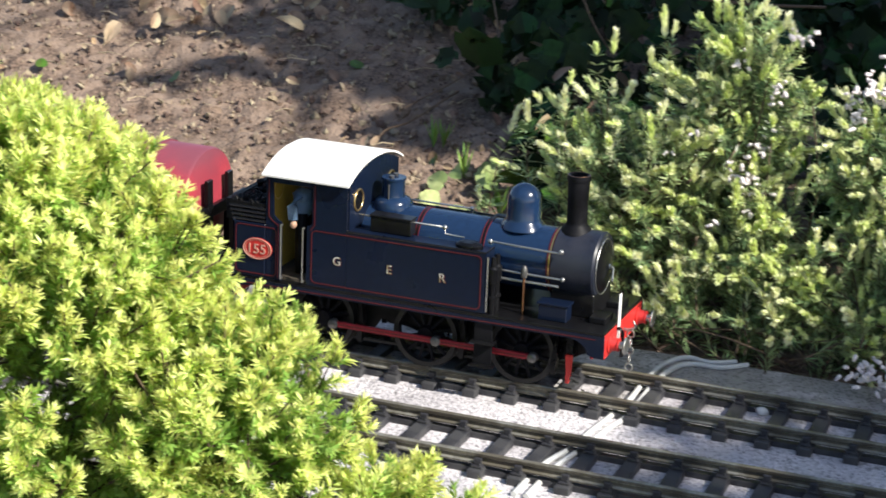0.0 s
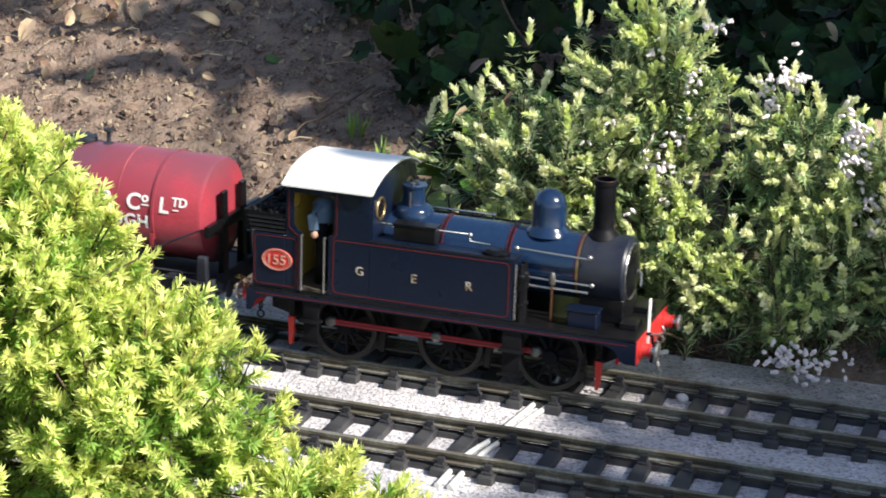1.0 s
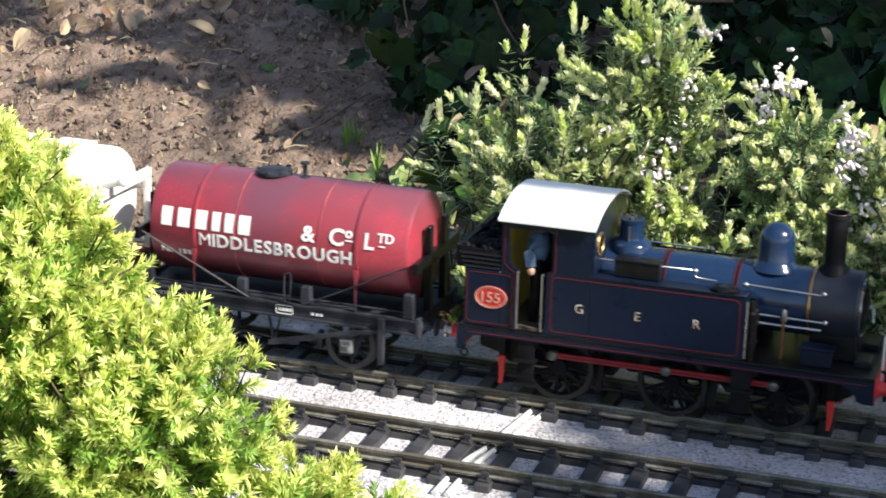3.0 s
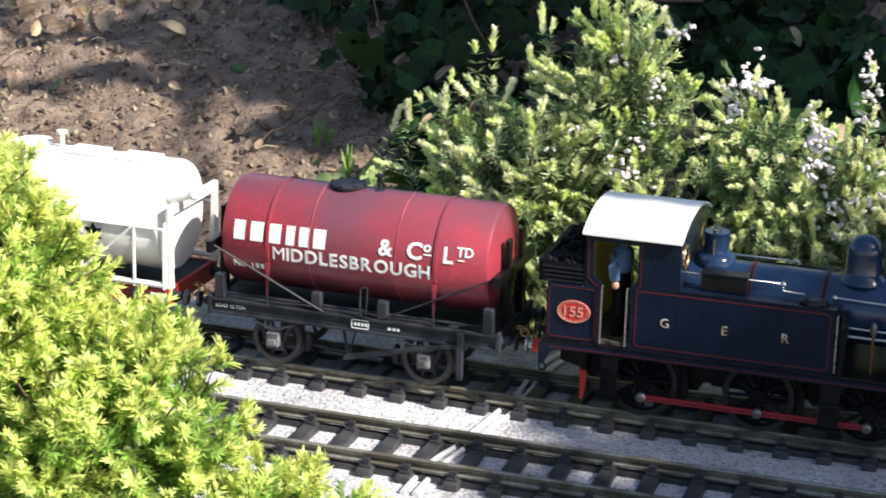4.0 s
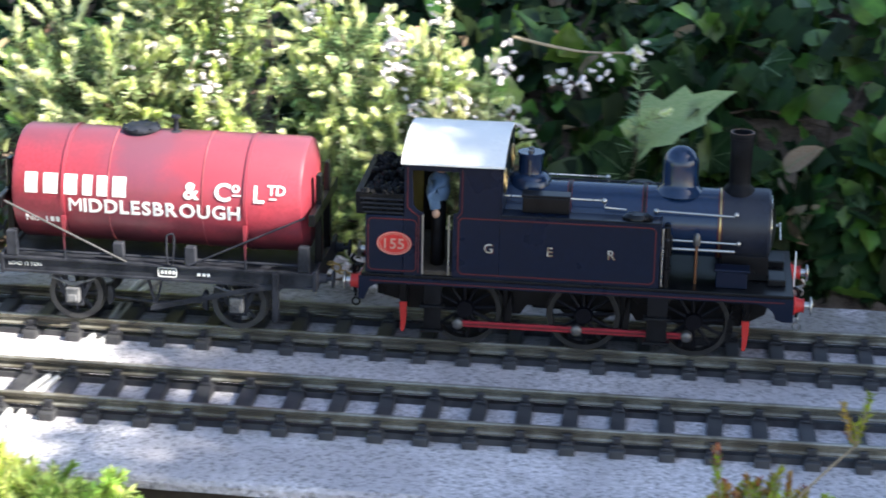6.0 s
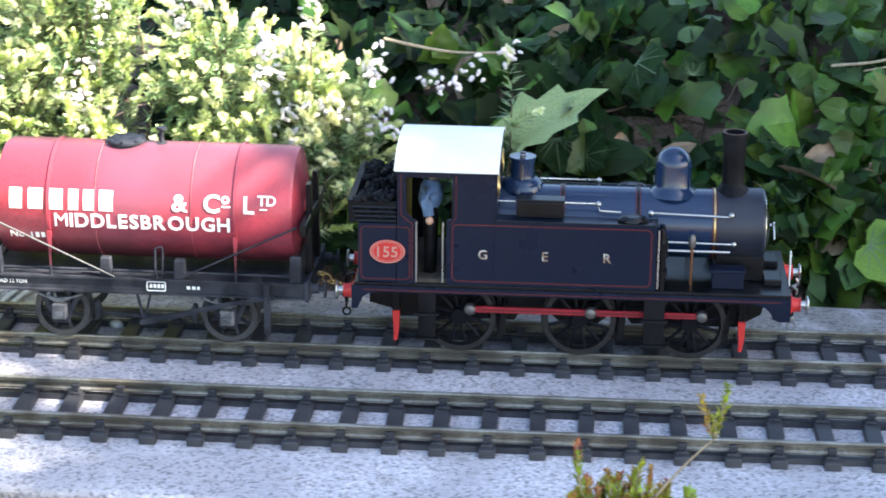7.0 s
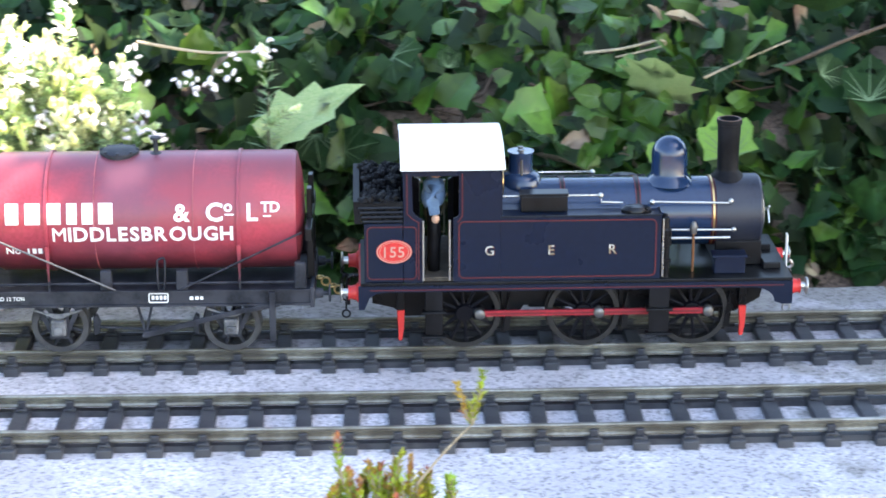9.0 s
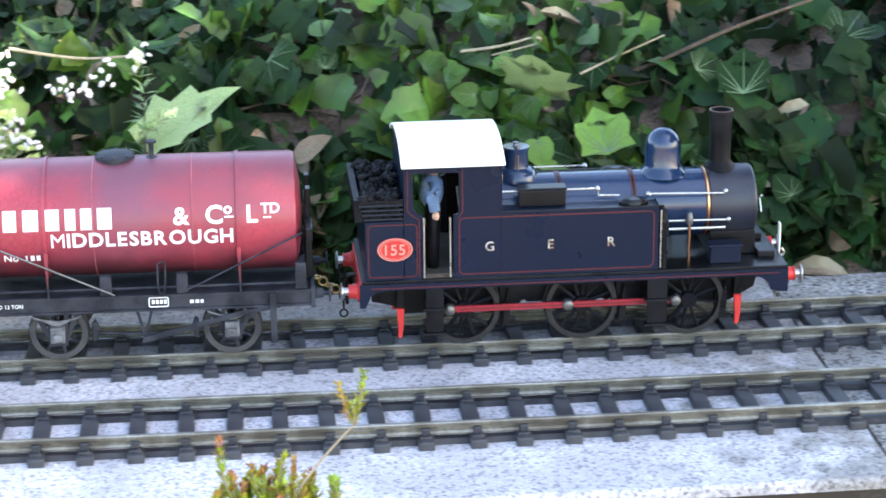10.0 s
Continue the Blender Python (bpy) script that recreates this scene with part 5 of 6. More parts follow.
CLOD = mat("soil_crumb", (0.16, 0.113, 0.082), 0.95, var=0.4, fine=400, coarse=60, second=(0.25, 0.19, 0.14), island=0.5, bump=0.001)
TREELEAF = mat("tree_leaf", (0.06, 0.12, 0.03), 0.5, var=0.2, fine=60, coarse=10, island=0.3, trans=0.1)
BARK = mat("tree_bark", (0.12, 0.09, 0.065), 0.9, var=0.35, fine=120, coarse=15, bump=0.004)


def unit(a):
    return a / np.maximum(1e-9, np.linalg.norm(a, axis=-1, keepdims=True))


class Needles:
    """Gathers many thin blades and makes them one mesh."""

    def __init__(self, seed):
        self.rng = np.random.default_rng(seed)
        self.parts = []

    def whorls(self, path, gap, per, length, width, spread, start=0.0, shrink=0.4, forward=1.0):
        """Blades round a path; spread: degrees from the stem."""
        path = np.asarray(path, float)
        seg = np.diff(path, axis=0)
        ln = np.linalg.norm(seg, axis=1)
        cum = np.concatenate([[0], np.cumsum(ln)])
        d = np.arange(cum[-1] * start, cum[-1], gap)
        if len(d) == 0:
            return
        P = np.stack([np.interp(d, cum, path[:, k]) for k in range(3)], 1)
        idx = np.clip(np.searchsorted(cum, d, side="right") - 1, 0, len(seg) - 1)
        T = unit(seg[idx])
        P, T = np.repeat(P, per, 0), np.repeat(T, per, 0)
        n = len(P)
        rnd = self.rng.normal(size=(n, 3))
        side = unit(np.cross(T, rnd))
        a = np.radians(spread + self.rng.normal(0, 9, n))[:, None]
        D = unit(T * np.cos(a) * forward + side * np.sin(a))
        f = np.repeat(d / max(cum[-1], 1e-9), per)
        L = length * (1 - shrink * np.clip((f - 0.6) / 0.4, 0, 1)) * self.rng.uniform(0.75, 1.2, n)
        W = unit(np.cross(D, T)) * (width * 0.5)
        base, tip, mid = P, P + D * L[:, None], P + D * (L * 0.45)[:, None] + T * (L * 0.05)[:, None]
        self.parts.append(np.stack([base, mid + W, tip, mid - W], 1))

    def mesh(self, name, material, parent, label=""):
        if not self.parts:
            return None
        V = np.concatenate(self.parts).reshape(-1, 3)
        n = len(V) // 4
        me = bpy.data.meshes.new(name)
        me.vertices.add(4 * n), me.loops.add(4 * n), me.polygons.add(n)
        me.vertices.foreach_set("co", V.astype(np.float32).ravel())
        me.loops.foreach_set("vertex_index", np.arange(4 * n, dtype=np.int32))
        me.polygons.foreach_set("loop_start", np.arange(0, 4 * n, 4, dtype=np.int32))
        me.update(calc_edges=True)
        me.materials.append(material)
        ob = new(name, me)
        ob.parent = parent
        return tagged(ob, label, kind="stuff")


def arc_path(a, b, sag, n=6):
    """From a to b, bulging by the vector sag."""
    a, b, sag = np.asarray(a, float), np.asarray(b, float), np.asarray(sag, float)
    t = np.linspace(0, 1, n)[:, None]
    return a * (1 - t) + b * t + sag * (4 * t * (1 - t))


def stems_mesh(name, paths, r, material, parent, label=""):
    bm = bmesh.new()
    for p in paths:
        tube(bm, p, r, 5, 0.5)
    ob = part(name, bm, material, parent, label, smooth=80)
    ob["kind"] = "stuff"
    return ob


def flower_mesh(points, rng, parent, size=0.0021):
    bm = bmesh.new()
    for p in [q + rng.normal(0, 0.0024, 3) for q in points for _ in range(2)]:
        d = Vector(rng.normal(size=3)).normalized()
        d.z = -abs(d.z)
        m = Matrix.Translation(Vector(p)) @ d.to_track_quat("Z", "Y").to_matrix().to_4x4()
        s = size * rng.uniform(0.7, 1.25)
        lathe(bm, [(s * 0.25, 0), (s * 0.62, s * 0.5), (s * 0.66, s * 1.3), (s * 0.42, s * 1.9), (s * 0.55, s * 2.2)], m, 6)
    ob = part("blossom", bm, PETAL, parent, "small white bell flowers", smooth=60)
    ob["kind"] = "stuff"


def heather(seed, base, domes, shoots, flowers, label, spires=(), tip=CANDLE, leaf=NEEDLE, length=0.055, tuft=0.012, blade=0.0098, tall=2.1, sides=2):
    """A heather bush: woody stems, leafy shoots with pale candle tips, white bells."""
    rng = np.random.default_rng(seed)
    h = thing("heather_bush", label, "shrub", "heathers beside the track")
    leaves, tips, stems, fl = Needles(seed + 1), Needles(seed + 2), [], []
    base = np.array(base, float)
    made = []
    for (c, r), count in zip(domes, shoots):
        c, r = np.array(c), np.array(r)
        for k in range(count):
            u = unit(rng.normal(size=3))
            u[2] = abs(u[2]) * rng.choice([1, 1, 1, -0.35])
            p = c + r * u * rng.uniform(0.55, 1.03)
            made.append((p, unit(u * np.array([0.95, 0.95, 0.4]) + np.array([0, -0.25, 0.62]) + rng.normal(0, 0.22, 3)), length * rng.uniform(0.6, 1.25)))
    bushy = len(made)
    for p in spires:
        made.append((np.array(p) - np.array([0, 0, tuft * 0.8]), unit(np.array([rng.normal(0, 0.06), rng.normal(0, 0.06), 1])), length * tall))
    for i, (p, d, L) in enumerate(made):
        root = p - d * L
        path = arc_path(root, p, rng.normal(0, 0.05 * L, 3))
        if i >= bushy:
            leaves.whorls(path, 0.0058, 5, blade * 1.45, 0.0013, 74, 0.0, 0.5)
        else:
            leaves.whorls(path, 0.0036, 4, blade * 1.15, 0.0011, 64, 0.0, 0.35)
            if rng.random() < 0.40:
                tips.whorls(path[3:], 0.0026, 4, blade * 0.62, 0.0016, 48, 0.0, 0.3)
        q = path[-1]
        T = unit(path[-1] - path[-2])
        s = tuft * rng.choice([0.5, 0.8, 1.2, 1.5])
        tp = np.stack([q, q + T * s * 0.5, q + T * s])
        tips.whorls(tp, 0.0011, 5, blade * 0.62, 0.0024, 27, 0.0, 0.2)
        stems.append(path[::2] if len(path) > 4 else path)
        if i % 3 == 0:
            stems.append(arc_path(base + rng.normal(0, 0.012, 3) * np.array([1, 1, 0]), root, rng.normal(0, 0.008, 3), 5))
        for k in range(rng.integers(0, sides + 1)):
            t = rng.uniform(0.3, 0.95)
            o = path[int(t * 5)]
            dd = unit(T * 0.8 + rng.normal(0, 0.6, 3) + np.array([0, -0.1, 0.2]))
            sp = np.stack([o, o + dd * 0.009, o + dd * 0.019 + np.array([0, 0, 0.003])])
            leaves.whorls(sp, 0.0022, 4, blade * 0.8, 0.0012, 58)
            tp = np.stack([sp[-1], sp[-1] + dd * 0.005, sp[-1] + dd * 0.010])
            (tips if rng.random() < 0.6 else leaves).whorls(tp, 0.0012, 4, blade * 0.55, 0.0021, 27)
    for c, n, spread in flowers:
        for k in range(n):
            fl.append(np.array(c) + rng.normal(0, 1, 3) * np.array(spread))
    stems_mesh("stem_work", stems, 0.0009, WOOD, h, "thin brown woody stems")
    leaves.mesh("needle_foliage", leaf, h, "fine green needle leaves")
    tips.mesh("tip_foliage", tip, h, "pale yellow-green shoot tips")
    if fl:
        flower_mesh(fl, rng, h)
    return h


heather(11, (-0.42, 0.16, 0.0), [((-0.430, 0.150, 0.085), (0.075, 0.045, 0.075)), ((-0.385, 0.140, 0.055), (0.075, 0.035, 0.07))], (80, 60),
        [((-0.36, 0.13, 0.10), 5, (0.02, 0.01, 0.02))], "sunlit heather bush with pale yellow-green tips",
        [(-0.508, 0.15, 0.128), (-0.496, 0.15, 0.136), (-0.487, 0.15, 0.150), (-0.468, 0.15, 0.165), (-0.453, 0.155, 0.185), (-0.442, 0.155, 0.187), (-0.415, 0.15, 0.183), (-0.410, 0.16, 0.200), (-0.388, 0.16, 0.210)])
heather(23, (-0.345, 0.18, 0.01), [((-0.360, 0.165, 0.124), (0.048, 0.035, 0.098)), ((-0.33, 0.135, 0.05), (0.06, 0.03, 0.06))], (104, 46),
        [((-0.320, 0.15, 0.202), 6, (0.004, 0.004, 0.003)), ((-0.357, 0.15, 0.185), 3, (0.002, 0.002, 0.003)), ((-0.330, 0.15, 0.168), 5, (0.003, 0.003, 0.004)), ((-0.336, 0.15, 0.135), 3, (0.002, 0.002, 0.003)), ((-0.345, 0.135, 0.110), 22, (0.004, 0.004, 0.012))],
        "tall spiky heather bush with white flowers",
        [(-0.372, 0.165, 0.215), (-0.358, 0.16, 0.228), (-0.345, 0.155, 0.222), (-0.332, 0.15, 0.215), (-0.322, 0.15, 0.205), (-0.352, 0.15, 0.19), (-0.335, 0.15, 0.18)], length=0.065)
heather(37, (-0.25, 0.16, 0.0), [((-0.262, 0.155, 0.10), (0.045, 0.04, 0.070)), ((-0.215, 0.145, 0.085), (0.045, 0.035, 0.065)), ((-0.25, 0.125, 0.04), (0.075, 0.03, 0.055))], (54, 56, 58),
        [((-0.272, 0.145, 0.176), 22, (0.006, 0.005, 0.005)), ((-0.282, 0.145, 0.158), 6, (0.003, 0.003, 0.003)), ((-0.226, 0.13, 0.150), 16, (0.004, 0.004, 0.008)), ((-0.222, 0.13, 0.125), 12, (0.004, 0.004, 0.010)), ((-0.21, 0.125, 0.10), 10, (0.006, 0.004, 0.006)), ((-0.243, 0.078, 0.018), 34, (0.010, 0.006, 0.004))],
        "heather bush with clusters of white flowers", [(-0.270, 0.15, 0.176), (-0.232, 0.15, 0.158), (-0.21, 0.15, 0.15)])
heather(41, (-0.175, 0.15, 0.02), [((-0.178, 0.140, 0.075), (0.035, 0.03, 0.055))], (48,),
        [((-0.161, 0.13, 0.138), 14, (0.005, 0.004, 0.005)), ((-0.196, 0.135, 0.180), 16, (0.003, 0.003, 0.014)), ((-0.185, 0.12, 0.115), 12, (0.008, 0.004, 0.008)), ((-0.150, 0.12, 0.105), 8, (0.005, 0.004, 0.006)), ((-0.100, 0.12, 0.140), 5, (0.010, 0.004, 0.006)), ((-0.075, 0.12, 0.150), 6, (0.003, 0.003, 0.003)), ((-0.115, 0.12, 0.128), 8, (0.006, 0.004, 0.003))],
        "small heather bush with white flowers beside ivy", [(-0.196, 0.135, 0.197), (-0.163, 0.13, 0.143), (-0.199, 0.13, 0.128), (-0.075, 0.12, 0.152)])
heather(53, (-0.30, 0.125, -0.005), [((-0.33, 0.118, 0.022), (0.16, 0.016, 0.034))], (64,), [], "low heather growth along the trackbed edge", length=0.04)
def young_shrub():
    """Low young shoots by the near slab: red at the ends, green below, and one long bare stem."""
    h = thing("heather_shoots", "young green heather shoots with reddish tips", "shrub", m=pose(0, -0.29, -0.1))
    rng = np.random.default_rng(67)
    green, red, stems = Needles(68), Needles(69), []
    root = np.array([0.0, 0.0, 0.0])
    def shoot(x0, z0, x1, z1, reddish, y=0.0):
        a, b = np.array([x0, y, z0 + 0.1]), np.array([x1, y + rng.normal(0, 0.002), z1 + 0.1 - 0.003])
        path = arc_path(a, b, rng.normal(0, 0.0008, 3), 8)
        cut = int(round(8 * (1 - reddish)))
        stems.append(path)
        if cut > 1:
            green.whorls(path[:cut + 1], 0.0017, 4, 0.0050, 0.0019, 40, 0.0, 0.2)
        if cut < 7:
            red.whorls(path[max(0, cut - 1):], 0.0017, 4, 0.0046, 0.0017, 34, 0.0, 0.3)
        return a
    # the long stem with its two twigs
    stems.append(arc_path(root, (0.0087, 0, 0.1501), (-0.004, 0, 0.0), 6))
    stems.append(arc_path((0.0087, 0, 0.1501), (0.0329, 0, 0.1785), (-0.0005, 0, 0.0006), 6))
    shoot(0.0318, 0.080, 0.0262, 0.1017, 0.85)
    shoot(0.0335, 0.079, 0.0378, 0.1053, 0.12)
    shoot(0.0329, 0.0785, 0.0325, 0.0925, 0.0)
    # the low clump
    for x0, z0, x1, z1, r in ((-0.0225, 0.046, -0.0265, 0.0761, 0.3), (-0.0100, 0.046, -0.0135, 0.0640, 0.2), (-0.0095, 0.045, -0.0075, 0.0630, 0.25), (-0.0005, 0.045, 0.0018, 0.0675, 0.0),
                              (0.0064, 0.045, 0.0058, 0.0655, 0.5), (0.0253, 0.042, 0.0246, 0.0563, 0.0), (-0.0205, 0.040, -0.0205, 0.0585, 0.4), (-0.0245, 0.038, -0.0300, 0.0490, 0.3)):
        a = shoot(x0, z0, x1, z1, r)
        stems.append(arc_path(root, a, (rng.normal(0, 0.004), 0, 0), 6))
    for k in range(46):
        x = rng.uniform(-0.030, 0.026)
        top = 0.0525 - 0.004 * abs(x) / 0.03 + rng.normal(0, 0.003)
        a = shoot(x + rng.normal(0, 0.002), top - 0.018, x, top, rng.choice([0.0, 0.0, 0.2, 0.4]), rng.uniform(-0.006, 0.016))
        if k % 3 == 0:
            stems.append(arc_path(root, a, (rng.normal(0, 0.004), 0, 0), 6))
    stems_mesh("stem_work", stems, 0.0008, PALE, h, "thin grey bare stems")
    green.mesh("needle_foliage", YOUNG, h, "fresh yellow-green needle leaves")
    red.mesh("tip_foliage", REDTIP, h, "reddish shoot tips")


young_shrub()


def juniper(seed, domes, sprays, label):
    """A juniper mound: sprays of scale-leaved twigs, lime at the ends."""
    rng = np.random.default_rng(seed)
    j = thing("juniper_bush", label, "shrub", "junipers before the track")
    green, lime, stems = Needles(seed + 1), Needles(seed + 2), []
    for (c, r), count in zip(domes, sprays):
        c, r = np.array(c), np.array(r)
        for k in range(count):
            u = unit(rng.normal(size=3))
            if u[2] < -0.5:
                u[2] *= -1
            depth = rng.choice([1.0, 0.97, 0.9, 0.78, 0.62], p=[0.42, 0.23, 0.15, 0.12, 0.08])
            lump = 1 + 0.10 * noise.noise(Vector(u * 3.1) + Vector((seed, 0, 0))) + 0.05 * noise.noise(Vector(u * 8.0))
            p = c + r * u * depth * lump
            nrm = unit(u / r)
            d = unit(nrm + np.array([0, 0, 0.35]) + rng.normal(0, 0.35, 3))
            L = rng.uniform(0.032, 0.062)
            path = arc_path(p - d * L * 0.6, p + d * L * 0.4, np.array([0, 0, -0.12 * L]) + rng.normal(0, 0.08 * L, 3), 7)
            stems.append(path[::3])
            out = depth > 0.93
            green.whorls(path[:5], 0.0028, 3, 0.0066, 0.0015, 48)
            flat = unit(np.cross(d, rng.normal(size=3)))
            for m in range(9):
                t = 0.18 + 0.8 * m / 8
                o = path[int(t * 6)]
                sd = unit(d * 0.75 + flat * (1 if m % 2 else -1) * rng.uniform(0.5, 0.9) + rng.normal(0, 0.22, 3) + np.array([0, 0, 0.1]))
                tl = rng.uniform(0.010, 0.023) * (1.1 - 0.4 * t)
                tw = arc_path(o, o + sd * tl, np.array([0, 0, -0.06 * tl]), 4)
                target = lime if (out and t > 0.42) else green
                green.whorls(tw[:3], 0.0026, 3, 0.0060, 0.0016, 46)
                target.whorls(tw[1:], 0.0019, 4, 0.0068, 0.0013, 44)
            (lime if out else green).whorls(path[5:], 0.0015, 5, 0.0072, 0.0014, 40)
    stems_mesh("stem_work", stems, 0.0008, WOOD, j, "brown twigs")
    green.mesh("inner_foliage", JUNIPER, j, "green inner scale foliage")
    lime.mesh("tip_foliage", JUNITIP, j, "bright lime shoot tips")


juniper(101, [((-0.717, -0.31, 0.045), (0.224, 0.115, 0.194)), ((-0.492, -0.31, 0.072), (0.046, 0.06, 0.056))], (1450, 110), "dense lime-green juniper bush in full sun")
juniper(131, [((-0.411, -0.305, 0.022), (0.018, 0.036, 0.036)), ((-0.386, -0.30, 0.013), (0.020, 0.03, 0.034))], (66, 40), "small lime-green juniper shoot beside the trackbed")
juniper(151, [((-0.322, -0.300, 0.010), (0.026, 0.030, 0.022)), ((-0.362, -0.300, 0.008), (0.022, 0.030, 0.022))], (46, 40), "low lime-green juniper sprig below the trackbed edge")


# ---------- ivy bank ----------
def leaf_outline(kind, rng):
    """Outline of one leaf in its own plane, stalk at the origin, tip towards +y; unit size."""
    if kind == "ivy":
        key = [(0, 0.0), (38, 0.40), (62, 0.62), (88, 0.50), (118, 0.60), (140, 0.74), (152, 0.66), (165, 0.80), (180, 1.0)]
        pts = []
        for a, r in key:
            pts.append((a, r * rng.uniform(0.93, 1.07)))
        right = [(r * math.sin(radians(a)) * 0.95, -r * math.cos(radians(a)) * 0.72 + 0.28 * (r > 0)) for a, r in pts]
    elif kind == "heart":
        right = [(0, 0.0), (0.18, -0.10), (0.40, -0.04), (0.50, 0.22), (0.42, 0.55), (0.22, 0.82), (0, 1.0)]
    elif kind == "holly":
        right = [(0, 0), (0.22, 0.03), (0.46, -0.04), (0.42, 0.16), (0.64, 0.34), (0.42, 0.42), (0.48, 0.66), (0.27, 0.68), (0.15, 0.86), (0, 1.02)]
    else:
        right = [(0, 0), (0.20, 0.12), (0.30, 0.38), (0.26, 0.66), (0.12, 0.90), (0, 1.0)]
    return right


def leaf_mesh(name, kind, seed, material, vein=True, curl=0.12):
    rng = random.Random(seed)
    right = leaf_outline(kind, rng)
    verts, faces, mats = [], [], []
    n = len(right)

    def height(x, y):
        return 0.22 * abs(x) * (1 if kind != "dead" else 1.6) - curl * y * y + 0.03 * math.sin(7 * y + seed) * abs(x) * 3
    for s in (1, -1):
        o = len(verts)
        for x, y in right:
            verts.append((s * x, y, height(x, y)))
        for x, y in right:
            verts.append((s * x * 0.45, 0.12 + (y - 0.12) * 0.8 if 0 < y < 1 else y, height(x * 0.45, y)))
        for x, y in right:
            verts.append((0, max(0.0, min(y, right[-1][1])), height(0, max(0, y))))
        for k in range(n - 1):
            for a in (0, n):
                f = (o + a + k, o + a + k + 1, o + a + n + k + 1, o + a + n + k)
                faces.append(f if s > 0 else f[::-1])
                mats.append(0)
    if vein:
        tips = [(0, right[-1][1] * 0.95)] + [(s * x * 0.88, y * 0.92 + 0.02) for s in (1, -1) for x, y in right if abs(x) > 0.38][:8]
        for tx, ty in tips:
            o = len(verts)
            px, py = -(ty - 0.05), tx
            q = math.hypot(px, py) or 1
            px, py = px / q * 0.011, py / q * 0.011
            for t, w in ((0.0, 1.0), (0.5, 0.8), (1.0, 0.2)):
                x, y = tx * t, 0.05 + (ty - 0.05) * t
                for d in (1, -1):
                    verts.append((x + px * w * d, y + py * w * d, height(x, y) + 0.022))
            faces += [(o, o + 1, o + 3, o + 2), (o + 2, o + 3, o + 5, o + 4)]
            mats += [1, 1]
    me = bpy.data.meshes.new(name)
    me.from_pydata(verts, [], faces)
    me.materials.append(material)
    me.materials.append(VEIN)
    me.polygons.foreach_set("material_index", mats)
    me.shade_smooth()
    return me


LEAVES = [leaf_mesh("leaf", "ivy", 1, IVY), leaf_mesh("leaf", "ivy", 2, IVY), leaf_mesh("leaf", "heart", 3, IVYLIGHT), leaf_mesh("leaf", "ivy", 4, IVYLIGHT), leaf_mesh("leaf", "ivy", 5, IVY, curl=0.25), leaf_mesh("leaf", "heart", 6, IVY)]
HOLLY = leaf_mesh("leaf", "holly", 7, CREAM, False, 0.15)
PALELEAF = leaf_mesh("leaf", "heart", 12, CREAM, False, 0.3)
DRY = leaf_mesh("leaf", "dead", 8, DEAD, True, 0.4)


def bank_pose(rng, x, y, lift, size, tilt=32):
    z = float(ground_height(np.array(x), np.array(y))) + lift
    turn = Matrix.Rotation(rng.uniform(0, 2 * math.pi), 4, "Z")
    lean = Matrix.Rotation(radians(38 + rng.gauss(0, tilt * 0.6)), 4, "X") @ Matrix.Rotation(radians(rng.gauss(0, tilt)), 4, "Y")
    return Matrix.Translation((x, y, z)) @ lean @ turn @ Matrix.Diagonal((size, size, size, 1))


def joined_leaves(name, rows, material_sets, parent, label):
    """Many leaves as one mesh per material."""
    for tag, sel in material_sets:
        V, F, o = [], [], 0
        for me, m in rows:
            if me in sel:
                co = np.array([v.co[:] for v in me.vertices])
                M = np.array(m)
                V.append(co @ M[:3, :3].T + M[:3, 3])
                F += [tuple(i + o for i in p.vertices) for p in me.polygons if p.material_index == 0]
                o += len(co)
        if V:
            ob = mesh_from(name, np.concatenate(V), F, tag, parent, label, smooth=180)
            ob["kind"] = "stuff"


